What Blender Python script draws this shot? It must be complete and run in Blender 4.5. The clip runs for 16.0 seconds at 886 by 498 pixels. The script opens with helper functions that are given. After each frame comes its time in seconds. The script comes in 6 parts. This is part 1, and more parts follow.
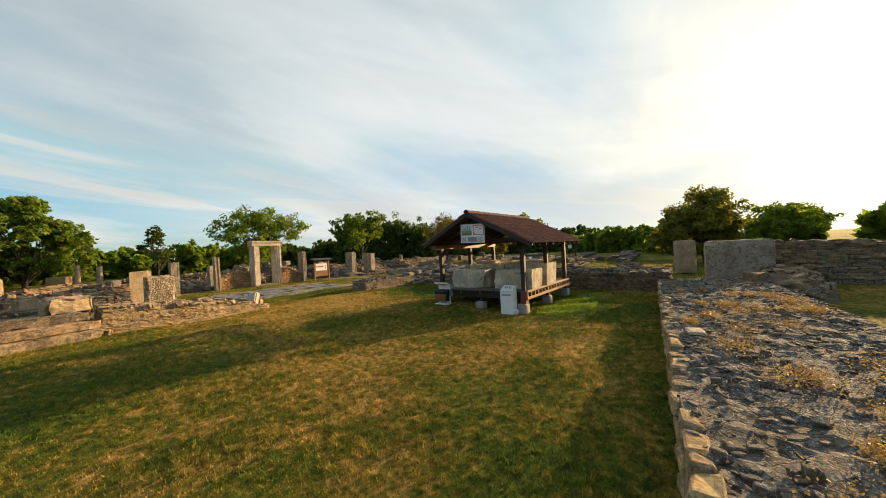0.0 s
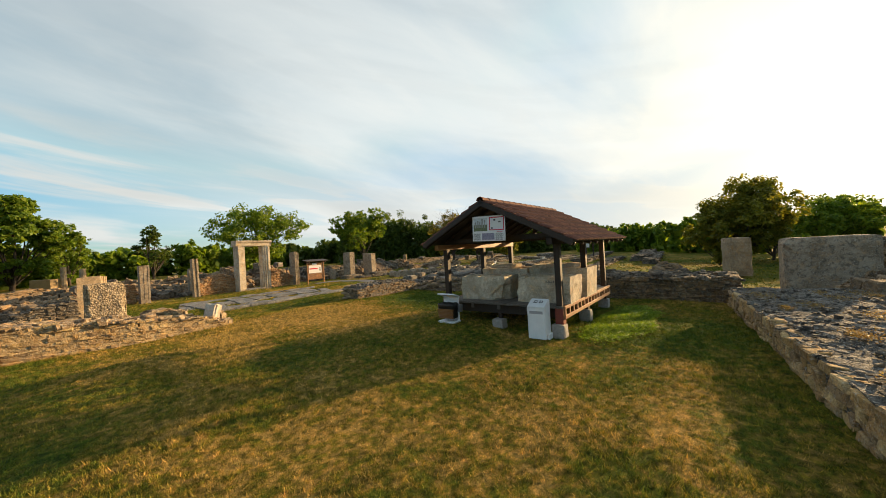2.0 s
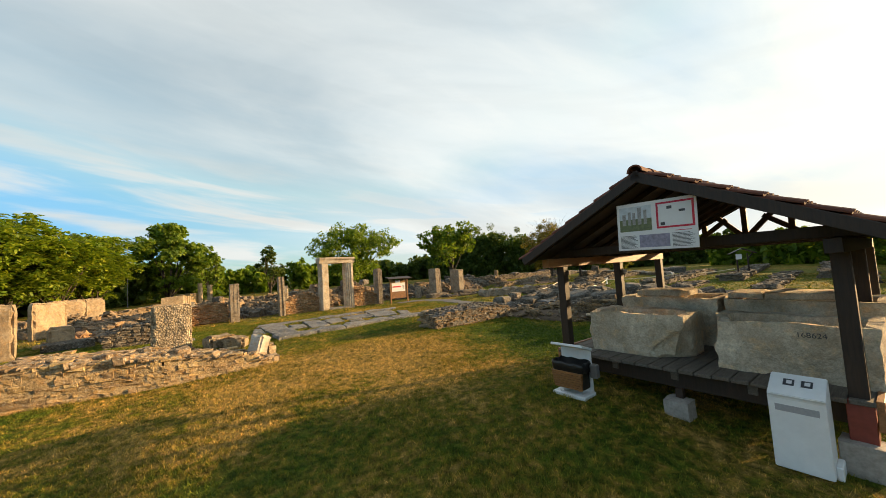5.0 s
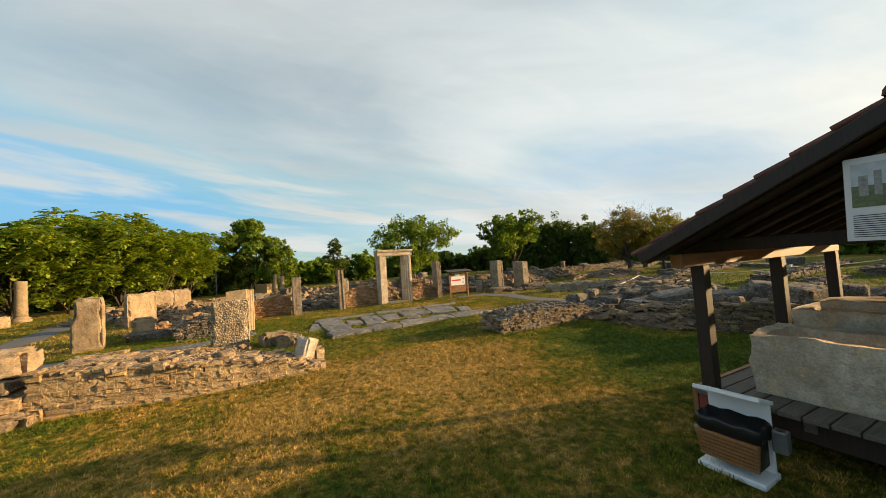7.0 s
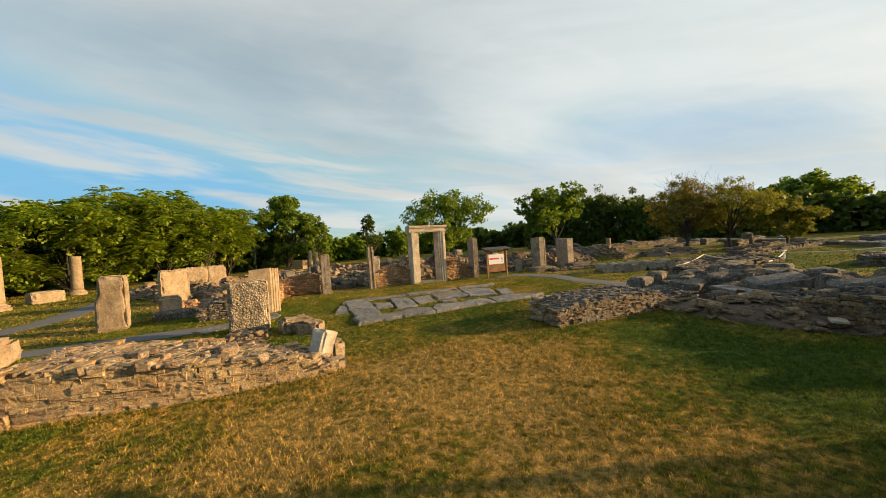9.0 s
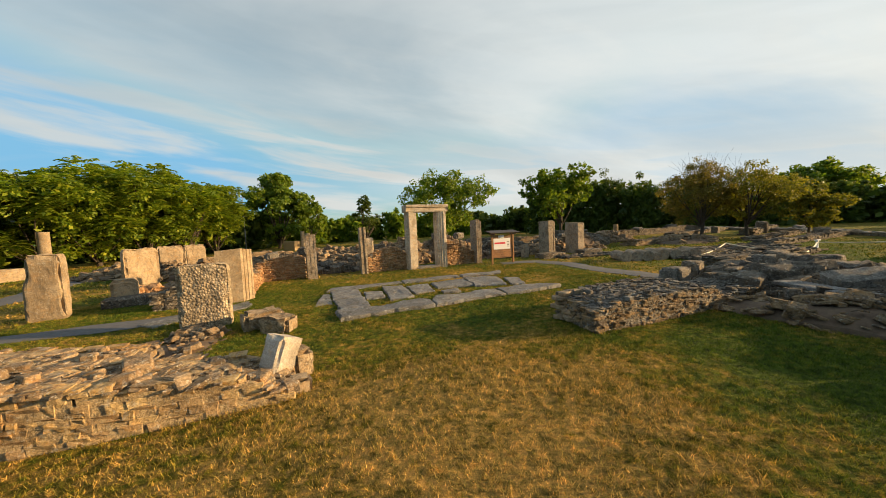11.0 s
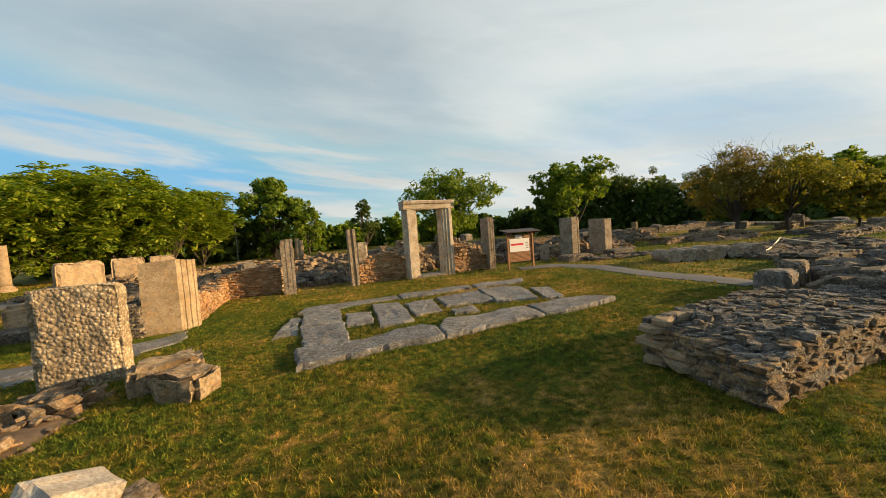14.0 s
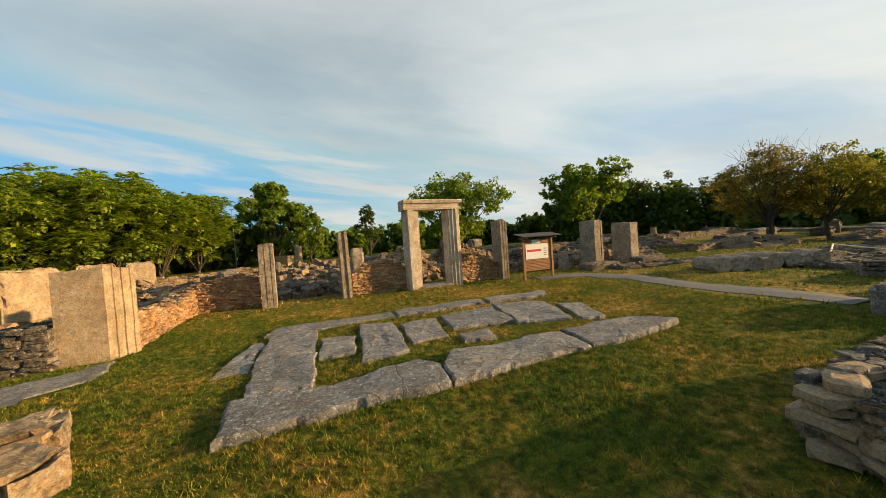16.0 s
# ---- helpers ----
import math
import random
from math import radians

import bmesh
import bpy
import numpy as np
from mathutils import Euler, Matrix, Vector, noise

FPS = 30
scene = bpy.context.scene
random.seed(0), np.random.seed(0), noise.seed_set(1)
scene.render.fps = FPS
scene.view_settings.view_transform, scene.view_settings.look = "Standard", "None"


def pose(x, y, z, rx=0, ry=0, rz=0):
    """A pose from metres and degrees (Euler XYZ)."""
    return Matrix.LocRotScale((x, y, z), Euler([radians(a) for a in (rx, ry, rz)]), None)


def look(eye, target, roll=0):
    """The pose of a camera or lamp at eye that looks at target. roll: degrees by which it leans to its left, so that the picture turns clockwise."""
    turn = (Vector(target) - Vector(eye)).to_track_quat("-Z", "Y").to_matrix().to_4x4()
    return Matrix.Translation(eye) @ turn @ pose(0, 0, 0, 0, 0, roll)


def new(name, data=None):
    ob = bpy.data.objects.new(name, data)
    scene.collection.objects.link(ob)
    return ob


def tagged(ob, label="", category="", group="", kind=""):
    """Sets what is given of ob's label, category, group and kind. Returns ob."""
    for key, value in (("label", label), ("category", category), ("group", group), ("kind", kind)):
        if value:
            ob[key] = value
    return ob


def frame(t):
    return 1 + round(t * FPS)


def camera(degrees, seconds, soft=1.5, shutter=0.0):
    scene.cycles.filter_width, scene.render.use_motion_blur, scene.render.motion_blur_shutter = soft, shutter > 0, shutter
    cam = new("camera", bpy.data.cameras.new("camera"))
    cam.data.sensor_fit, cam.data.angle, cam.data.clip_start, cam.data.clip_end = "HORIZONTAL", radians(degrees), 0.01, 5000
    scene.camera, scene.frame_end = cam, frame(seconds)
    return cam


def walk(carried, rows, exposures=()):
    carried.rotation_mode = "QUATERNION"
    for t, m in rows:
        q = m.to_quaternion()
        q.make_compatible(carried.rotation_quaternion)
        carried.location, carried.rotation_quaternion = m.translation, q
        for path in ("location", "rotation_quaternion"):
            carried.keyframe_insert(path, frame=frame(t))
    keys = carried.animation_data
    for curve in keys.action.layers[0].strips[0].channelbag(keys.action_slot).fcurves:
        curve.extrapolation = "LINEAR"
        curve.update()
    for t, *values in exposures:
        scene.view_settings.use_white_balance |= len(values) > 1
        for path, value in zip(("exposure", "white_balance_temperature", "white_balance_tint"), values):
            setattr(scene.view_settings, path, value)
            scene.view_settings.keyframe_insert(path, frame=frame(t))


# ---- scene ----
cam = camera(104.93, 16.0, soft=0.8)
PATH = [
    (0, (-11.729, -28.753, 2.147), (-10.168, -27.503, 2.152), -3.02),
    (0.5, (-11.127, -28.311, 2.155), (-9.566, -27.061, 2.161), -3.15),
    (1, (-10.535, -27.830, 2.174), (-8.976, -26.578, 2.177), -3.14),
    (1.5, (-9.914, -27.347, 2.170), (-8.363, -26.084, 2.175), -3.11),
    (2, (-9.305, -26.835, 2.186), (-7.769, -25.555, 2.189), -3.23),
    (2.5, (-8.629, -26.276, 2.228), (-7.118, -24.965, 2.224), -3.26),
    (3, (-8.051, -25.805, 2.243), (-6.585, -24.444, 2.244), -3.45),
    (3.5, (-7.568, -25.358, 2.243), (-6.170, -23.928, 2.263), -3.32),
    (4, (-7.266, -24.953, 2.233), (-5.950, -23.448, 2.284), -3.38),
    (4.5, (-6.862, -24.551, 2.256), (-5.641, -22.970, 2.343), -3.58),
    (4.7, (-6.759, -24.375, 2.250), (-5.565, -22.773, 2.359), -3.71),
    (6.8, (-5.854, -22.773, 2.365), (-4.993, -20.971, 2.460), -3.81),
    (7, (-5.802, -22.624, 2.393), (-4.957, -20.814, 2.484), -3.84),
    (7.5, (-5.762, -22.226, 2.422), (-4.978, -20.388, 2.494), -3.92),
    (8, (-5.589, -21.732, 2.456), (-4.865, -19.869, 2.502), -3.87),
    (8.3, (-5.502, -21.540, 2.466), (-4.803, -19.666, 2.489), -4.07),
    (8.5, (-5.427, -21.340, 2.472), (-4.743, -19.461, 2.481), -3.68),
    (9, (-5.242, -20.796, 2.444), (-4.582, -18.908, 2.410), -3.66),
    (9.2, (-5.205, -20.563, 2.456), (-4.545, -18.676, 2.402), -3.68),
    (11.3, (-4.546, -18.548, 2.264), (-3.884, -16.666, 2.136), -2.38),
    (11.5, (-4.453, -18.433, 2.230), (-3.809, -16.543, 2.112), -2.50),
    (12, (-4.248, -18.025, 2.207), (-3.615, -16.132, 2.086), -2.43),
    (12.5, (-4.160, -17.661, 2.185), (-3.522, -15.769, 2.071), -2.59),
    (13, (-4.075, -17.303, 2.141), (-3.432, -15.412, 2.034), -2.89),
    (13.3, (-4.054, -17.054, 2.116), (-3.406, -15.165, 2.015), -2.59),
    (13.4, (-3.812, -16.254, 2.099), (-3.179, -14.359, 2.003), -4.34),
    (13.5, (-3.782, -16.132, 2.092), (-3.145, -14.238, 1.995), -4.34),
    (14, (-3.737, -15.612, 2.092), (-3.086, -13.723, 1.992), -4.05),
    (14.5, (-3.560, -15.064, 2.041), (-2.914, -13.173, 1.949), -3.91),
    (15, (-3.398, -14.541, 2.002), (-2.758, -12.648, 1.923), -3.92),
    (15.5, (-3.205, -14.073, 1.988), (-2.577, -12.176, 1.916), -4.18),
    (16, (-3.050, -13.616, 1.951), (-2.429, -11.716, 1.897), -3.96),
]
walk(cam, [(t, look(eye, target, roll)) for t, eye, target, roll in PATH],
     exposures=((0, 0.90), (3.5, 1.03), (4.7, 1.08), (7, 0.89), (9, 0.82), (16, 0.80)))

# ---- world and sun ----
SUN_AZ, SUN_EL = radians(107.3), radians(11.6)          # azimuth clockwise from +y
SUN_DIR = Vector((math.sin(SUN_AZ) * math.cos(SUN_EL), math.cos(SUN_AZ) * math.cos(SUN_EL), math.sin(SUN_EL)))

sun_data = bpy.data.lights.new("sun", "SUN")
sun_data.energy, sun_data.angle, sun_data.color = 5.6, radians(0.7), (1.0, 0.66, 0.31)
sun = new("sun", sun_data)
sun.matrix_world = look(SUN_DIR * 100, (0, 0, 0))


def make_world():
    world = bpy.data.worlds.new("evening_sky")
    scene.world = world
    world.use_nodes = True
    nt = world.node_tree
    nt.nodes.clear()
    add, link = nt.nodes.new, nt.links.new
    out, bg = add("ShaderNodeOutputWorld"), add("ShaderNodeBackground")
    sky = add("ShaderNodeTexSky")
    sky.sky_type, sky.sun_disc = "NISHITA", False
    sky.sun_elevation, sky.sun_rotation = SUN_EL, SUN_AZ
    sky.air_density, sky.dust_density, sky.ozone_density = 1.0, 0.9, 1.8
    co = add("ShaderNodeTexCoord")
    sep = add("ShaderNodeSeparateXYZ")
    link(co.outputs["Generated"], sep.inputs[0])

    def math_node(op, a, b=None, clamp=False):
        n = add("ShaderNodeMath")
        n.operation, n.use_clamp = op, clamp
        for k, v in enumerate((a, b)):
            if v is None:
                continue
            if isinstance(v, (int, float)):
                n.inputs[k].default_value = v
            else:
                link(v, n.inputs[k])
        return n.outputs[0]

    # the sky's dome flattened to a cloud layer
    zc = math_node("MAXIMUM", sep.outputs["Z"], 0.0)
    den = math_node("ADD", zc, 0.16)
    cx, cy = math_node("DIVIDE", sep.outputs["X"], den), math_node("DIVIDE", sep.outputs["Y"], den)
    comb = add("ShaderNodeCombineXYZ")
    link(cx, comb.inputs[0]), link(cy, comb.inputs[1])

    def layer(scale, loc, rot, size, detail, rough, dist, lo, hi):
        mp = add("ShaderNodeMapping")
        mp.inputs["Location"].default_value = loc
        mp.inputs["Rotation"].default_value = (0, 0, radians(rot))
        mp.inputs["Scale"].default_value = size
        link(comb.outputs[0], mp.inputs[0])
        nz = add("ShaderNodeTexNoise")
        nz.inputs["Scale"].default_value, nz.inputs["Detail"].default_value = scale, detail
        nz.inputs["Roughness"].default_value, nz.inputs["Distortion"].default_value = rough, dist
        link(mp.outputs[0], nz.inputs["Vector"])
        rng = add("ShaderNodeMapRange")
        rng.interpolation_type = "SMOOTHSTEP"
        rng.inputs["From Min"].default_value, rng.inputs["From Max"].default_value = lo, hi
        link(nz.outputs["Fac"], rng.inputs[0])
        return rng.outputs[0]

    broad = layer(0.6, (3.1, 1.7, 0), 8, (0.5, 0.85, 1), 7, 0.52, 0.6, 0.40, 0.64)
    streak = layer(0.9, (0.4, 5.2, 0), 6, (0.30, 1.15, 1), 7, 0.55, 0.9, 0.44, 0.66)
    wisps = layer(3.2, (7.4, 2.2, 0), 32, (0.45, 1.3, 1), 8, 0.6, 0.4, 0.45, 0.8)
    # low bands of cloud, laid out by bearing and height, sloping down to the east
    bearing = math_node("ARCTAN2", sep.outputs["X"], sep.outputs["Y"])
    band_v = math_node("ADD", sep.outputs["Z"], math_node("MULTIPLY", bearing, 0.125))
    low_co = add("ShaderNodeCombineXYZ")
    link(math_node("MULTIPLY", bearing, 1.6), low_co.inputs[0]), link(math_node("MULTIPLY", band_v, 13.0), low_co.inputs[1])
    lown = add("ShaderNodeTexNoise")
    lown.inputs["Scale"].default_value, lown.inputs["Detail"].default_value = 1.25, 7
    lown.inputs["Roughness"].default_value, lown.inputs["Distortion"].default_value = 0.5, 0.35
    link(low_co.outputs[0], lown.inputs["Vector"])
    low = add("ShaderNodeMapRange")
    low.interpolation_type = "SMOOTHSTEP"
    low.inputs["From Min"].default_value, low.inputs["From Max"].default_value = 0.45, 0.61
    link(lown.outputs["Fac"], low.inputs[0])
    up = add("ShaderNodeMapRange")
    up.interpolation_type = "SMOOTHSTEP"
    up.inputs["From Min"].default_value, up.inputs["From Max"].default_value = 0.16, 0.36
    link(math_node("ADD", sep.outputs["Z"], math_node("MULTIPLY", bearing, 0.10)), up.inputs[0])
    high_cover = math_node("ADD", math_node("ADD", math_node("MULTIPLY", broad, 0.40), math_node("MULTIPLY", streak, 0.08)), 0.42)
    east = add("ShaderNodeMapRange")
    east.interpolation_type = "SMOOTHSTEP"
    east.inputs["From Min"].default_value, east.inputs["From Max"].default_value, east.inputs["To Max"].default_value = -0.30, 0.65, 0.75
    link(bearing, east.inputs[0])
    low_cover = math_node("ADD", math_node("MULTIPLY", low.outputs[0], 0.80), math_node("ADD", east.outputs[0], 0.03), True)
    both = add("ShaderNodeMix")
    link(up.outputs[0], both.inputs[0]), link(low_cover, both.inputs[2]), link(high_cover, both.inputs[3])
    cover = math_node("ADD", both.outputs[0], math_node("MULTIPLY", wisps, 0.10), True)
    # nearness to the sun, for the bright veil round it
    dot = add("ShaderNodeVectorMath")
    dot.operation = "DOT_PRODUCT"
    link(co.outputs["Generated"], dot.inputs[0])
    dot.inputs[1].default_value = SUN_DIR
    near = math_node("MAXIMUM", dot.outputs["Value"], 0.0)
    veil = math_node("POWER", near, 9.0)
    core = math_node("POWER", near, 40.0)
    tint = add("ShaderNodeMix")
    tint.data_type = "RGBA"
    tint.inputs[6].default_value, tint.inputs[7].default_value = (0.585, 0.605, 0.585, 1), (0.88, 0.80, 0.62, 1)
    link(veil, tint.inputs[0])
    gain = math_node("ADD", math_node("ADD", math_node("MULTIPLY", veil, 0.12), math_node("MULTIPLY", core, 0.45)), math_node("ADD", math_node("ADD", math_node("MULTIPLY", broad, 0.12), math_node("MULTIPLY", low.outputs[0], -0.03)), math_node("ADD", math_node("MULTIPLY", east.outputs[0], 0.12), CLOUD_GAIN - 0.08)))
    cloud = add("ShaderNodeVectorMath")
    cloud.operation = "SCALE"
    link(tint.outputs[2], cloud.inputs[0]), link(gain, cloud.inputs["Scale"])
    base = add("ShaderNodeVectorMath")
    base.operation = "SCALE"
    base.inputs["Scale"].default_value = SKY_GAIN
    tone = add("ShaderNodeVectorMath")
    tone.operation = "MULTIPLY"
    tone.inputs[1].default_value = (0.95, 1.18, 1.04)
    link(sky.outputs[0], tone.inputs[0]), link(tone.outputs[0], base.inputs[0])
    cap = add("ShaderNodeVectorMath")
    cap.operation = "MINIMUM"
    link(base.outputs[0], cap.inputs[0])
    cap.inputs[1].default_value = (0.125, 0.30, 0.45)
    mix = add("ShaderNodeMix")
    mix.data_type = "RGBA"
    cover2 = math_node("ADD", cover, math_node("MULTIPLY", veil, 0.5), True)
    link(cover2, mix.inputs[0]), link(cap.outputs[0], mix.inputs[6]), link(cloud.outputs[0], mix.inputs[7])
    link(mix.outputs[2], bg.inputs["Color"])
    bg.inputs["Strength"].default_value = 1.0
    link(bg.outputs[0], out.inputs[0])


SKY_GAIN, CLOUD_GAIN = 0.112, 0.65
make_world()

# ---- materials ----
def nodes_of(name):
    mat = bpy.data.materials.new(name)
    mat.use_nodes = True
    nt = mat.node_tree
    return mat, nt, nt.nodes["Principled BSDF"]


def ramp(nt, source, stops):
    r = nt.nodes.new("ShaderNodeValToRGB")
    while len(r.color_ramp.elements) < len(stops):
        r.color_ramp.elements.new(0.5)
    for e, (p, c) in zip(r.color_ramp.elements, stops):
        e.position, e.color = p, (*c, 1)
    nt.links.new(source, r.inputs[0])
    return r.outputs[0]


def noise_tex(nt, scale, detail=4, rough=0.55, vec=None, dist=0.0):
    n = nt.nodes.new("ShaderNodeTexNoise")
    n.inputs["Scale"].default_value, n.inputs["Detail"].default_value = scale, detail
    n.inputs["Roughness"].default_value, n.inputs["Distortion"].default_value = rough, dist
    if vec is not None:
        nt.links.new(vec, n.inputs["Vector"])
    return n.outputs["Fac"]


def mixc(nt, fac, a, b, mode="MIX"):
    m = nt.nodes.new("ShaderNodeMix")
    m.data_type, m.blend_type = "RGBA", mode
    for sock, v in ((m.inputs[0], fac), (m.inputs[6], a), (m.inputs[7], b)):
        if isinstance(v, (int, float)):
            sock.default_value = v
        elif isinstance(v, tuple):
            sock.default_value = (*v, 1)
        else:
            nt.links.new(v, sock)
    return m.outputs[2]


def maths(nt, op, a, b, clamp=False):
    m = nt.nodes.new("ShaderNodeMath")
    m.operation, m.use_clamp = op, clamp
    for k, v in enumerate((a, b)):
        if isinstance(v, (int, float)):
            m.inputs[k].default_value = v
        else:
            nt.links.new(v, m.inputs[k])
    return m.outputs[0]


def bump(nt, bsdf, height, strength, distance):
    b = nt.nodes.new("ShaderNodeBump")
    b.inputs["Strength"].default_value, b.inputs["Distance"].default_value = strength, distance
    nt.links.new(height, b.inputs["Height"])
    nt.links.new(b.outputs[0], bsdf.inputs["Normal"])


def position(nt):
    return nt.nodes.new("ShaderNodeNewGeometry").outputs["Position"]


def per_piece(nt, island=False):
    if island:
        return nt.nodes.new("ShaderNodeNewGeometry").outputs["Random Per Island"]
    return nt.nodes.new("ShaderNodeObjectInfo").outputs["Random"]


def cracks(nt, pos, scale, wander, wide):
    """Thin dark lines between irregular cells: 1 in a crack, 0 elsewhere."""
    shift = nt.nodes.new("ShaderNodeTexNoise")
    shift.inputs["Scale"].default_value, shift.inputs["Detail"].default_value = 3.0, 5
    nt.links.new(pos, shift.inputs["Vector"])
    mad = nt.nodes.new("ShaderNodeVectorMath")
    mad.operation = "MULTIPLY_ADD"
    nt.links.new(shift.outputs["Color"], mad.inputs[0]), nt.links.new(pos, mad.inputs[2])
    mad.inputs[1].default_value = (wander, wander, wander)
    vor = nt.nodes.new("ShaderNodeTexVoronoi")
    vor.feature = "DISTANCE_TO_EDGE"
    vor.inputs["Scale"].default_value = scale
    nt.links.new(mad.outputs[0], vor.inputs["Vector"])
    return ramp(nt, vor.outputs["Distance"], [(0.0, (1, 1, 1)), (wide, (0, 0, 0))])


def stone(name, tones, lichen=(0.06, 0.06, 0.055), lichen_amount=0.45, grain=28.0, relief=0.012, island=False, spots=(0.5, 0.48, 0.42), spot_amount=0.25, crack=0.0, fine_amount=0.85, crack_wide=0.014):
    """Weathered limestone: a tone for each piece, stains, dark and pale lichen, pitted grain."""
    mat, nt, bsdf = nodes_of(name)
    pos = position(nt)
    rnd = per_piece(nt, island)
    tone = ramp(nt, rnd, [(k / max(1, len(tones) - 1), c) for k, c in enumerate(tones)])
    big = noise_tex(nt, 1.9, 6, 0.65, pos, 0.5)
    col = mixc(nt, maths(nt, "MULTIPLY", ramp(nt, big, [(0.40, (0, 0, 0)), (0.62, (1, 1, 1))]), 0.75), tone, mixc(nt, 1.0, tone, (0.50, 0.44, 0.37), "MULTIPLY"))
    warm = noise_tex(nt, 5.3, 4, 0.6, pos, 0.3)
    col = mixc(nt, maths(nt, "MULTIPLY", ramp(nt, warm, [(0.52, (0, 0, 0)), (0.66, (1, 1, 1))]), 0.5), col, mixc(nt, 1.0, tone, (1.15, 0.88, 0.58), "MULTIPLY"))
    mid = noise_tex(nt, 8.0, 7, 0.72, pos, 0.5)
    col = mixc(nt, maths(nt, "MULTIPLY", ramp(nt, mid, [(0.50, (0, 0, 0)), (0.58, (1, 1, 1))]), min(0.9, lichen_amount * 1.35)), col, lichen)
    pale = noise_tex(nt, 15.0, 6, 0.68, pos, 0.3)
    col = mixc(nt, maths(nt, "MULTIPLY", ramp(nt, pale, [(0.57, (0, 0, 0)), (0.63, (1, 1, 1))]), min(0.9, spot_amount * 1.8)), col, spots)
    fine = noise_tex(nt, grain, 8, 0.75, pos)
    col = mixc(nt, fine_amount, col, ramp(nt, fine, [(0.34, (0.42, 0.40, 0.38)), (0.56, (1.0, 1.0, 1.0)), (0.7, (1.25, 1.25, 1.25))]), "MULTIPLY")
    speck = noise_tex(nt, 46.0, 3, 0.5, pos)
    col = mixc(nt, maths(nt, "MULTIPLY", ramp(nt, speck, [(0.62, (0, 0, 0)), (0.67, (1, 1, 1))]), spot_amount * 1.6), col, spots)
    nt.links.new(col, bsdf.inputs["Base Color"])
    bsdf.inputs["Roughness"].default_value = 0.93
    bsdf.inputs["Specular IOR Level"].default_value = 0.2
    h = maths(nt, "ADD", maths(nt, "MULTIPLY", fine, 0.7), maths(nt, "ADD", mid, maths(nt, "MULTIPLY", warm, 0.8)))
    if crack:
        line = cracks(nt, pos, crack, 0.35, crack_wide)
        col = mixc(nt, maths(nt, "MULTIPLY", line, 0.4), col, (0.07, 0.065, 0.05))
        nt.links.new(col, bsdf.inputs["Base Color"])
        h = maths(nt, "SUBTRACT", h, maths(nt, "MULTIPLY", line, 0.6))
    bump(nt, bsdf, h, 1.0, relief * 2.0)
    return mat


M_WALL = stone("wall_stone", [(0.60, 0.43, 0.20), (0.50, 0.34, 0.150), (0.65, 0.48, 0.24), (0.330, 0.231, 0.132), (0.578, 0.406, 0.208), (0.496, 0.362, 0.198)], lichen=(0.10, 0.085, 0.065), lichen_amount=0.35)
M_WALL_STUFF = stone("wall_stone_small", [(0.58, 0.41, 0.19), (0.50, 0.33, 0.145), (0.64, 0.47, 0.235), (0.307, 0.219, 0.132), (0.472, 0.318, 0.151)], lichen=(0.10, 0.085, 0.065), lichen_amount=0.35, island=True)
M_GREY = stone("grey_lichen_stone", [(0.138, 0.121, 0.100), (0.202, 0.175, 0.140), (0.087, 0.076, 0.065), (0.276, 0.233, 0.179), (0.166, 0.130, 0.092)], lichen=(0.035, 0.035, 0.035), lichen_amount=0.6, spot_amount=0.35)
M_GREY_STUFF = stone("grey_rubble", [(0.138, 0.121, 0.100), (0.202, 0.170, 0.135), (0.082, 0.073, 0.063), (0.276, 0.229, 0.175), (0.174, 0.130, 0.087)], lichen=(0.035, 0.035, 0.035), lichen_amount=0.55, island=True)
SLAB_TONES = [(0.195, 0.183, 0.166), (0.136, 0.13, 0.12), (0.265, 0.243, 0.213), (0.09, 0.085, 0.08), (0.23, 0.187, 0.132)]
M_SLAB = stone("grey_flake_stone", SLAB_TONES, lichen=(0.06, 0.06, 0.058), lichen_amount=0.5, spot_amount=0.4)
M_SLAB_STUFF = stone("grey_flakes", SLAB_TONES, lichen=(0.06, 0.06, 0.058), lichen_amount=0.5, spot_amount=0.4, island=True)
STUB_TONES = [(0.32, 0.22, 0.12), (0.20, 0.15, 0.09), (0.38, 0.27, 0.15), (0.13, 0.105, 0.08)]
M_STUB = stone("dark_brown_stone", STUB_TONES, lichen=(0.05, 0.045, 0.04), lichen_amount=0.55)
M_STUB_STUFF = stone("dark_brown_small_stone", STUB_TONES, lichen=(0.05, 0.045, 0.04), lichen_amount=0.55, island=True)
TOP_TONES = [(0.42, 0.30, 0.175), (0.30, 0.22, 0.14), (0.52, 0.385, 0.235), (0.19, 0.15, 0.105), (0.47, 0.32, 0.18)]
M_TOP = stone("weathered_top_stone", TOP_TONES, lichen=(0.07, 0.065, 0.055), lichen_amount=0.5, spot_amount=0.4)
M_TOP_STUFF = stone("weathered_top_rubble", TOP_TONES, lichen=(0.07, 0.065, 0.055), lichen_amount=0.5, spot_amount=0.4, island=True)
BRICK_TONES = [(0.56, 0.34, 0.17), (0.44, 0.24, 0.11), (0.62, 0.42, 0.23), (0.30, 0.18, 0.10), (0.52, 0.29, 0.13)]
M_BRICK = stone("orange_brown_stone", BRICK_TONES, lichen=(0.10, 0.075, 0.05), lichen_amount=0.25)
M_BRICK_STUFF = stone("orange_brown_small_stone", BRICK_TONES, lichen=(0.10, 0.075, 0.05), lichen_amount=0.25, island=True)
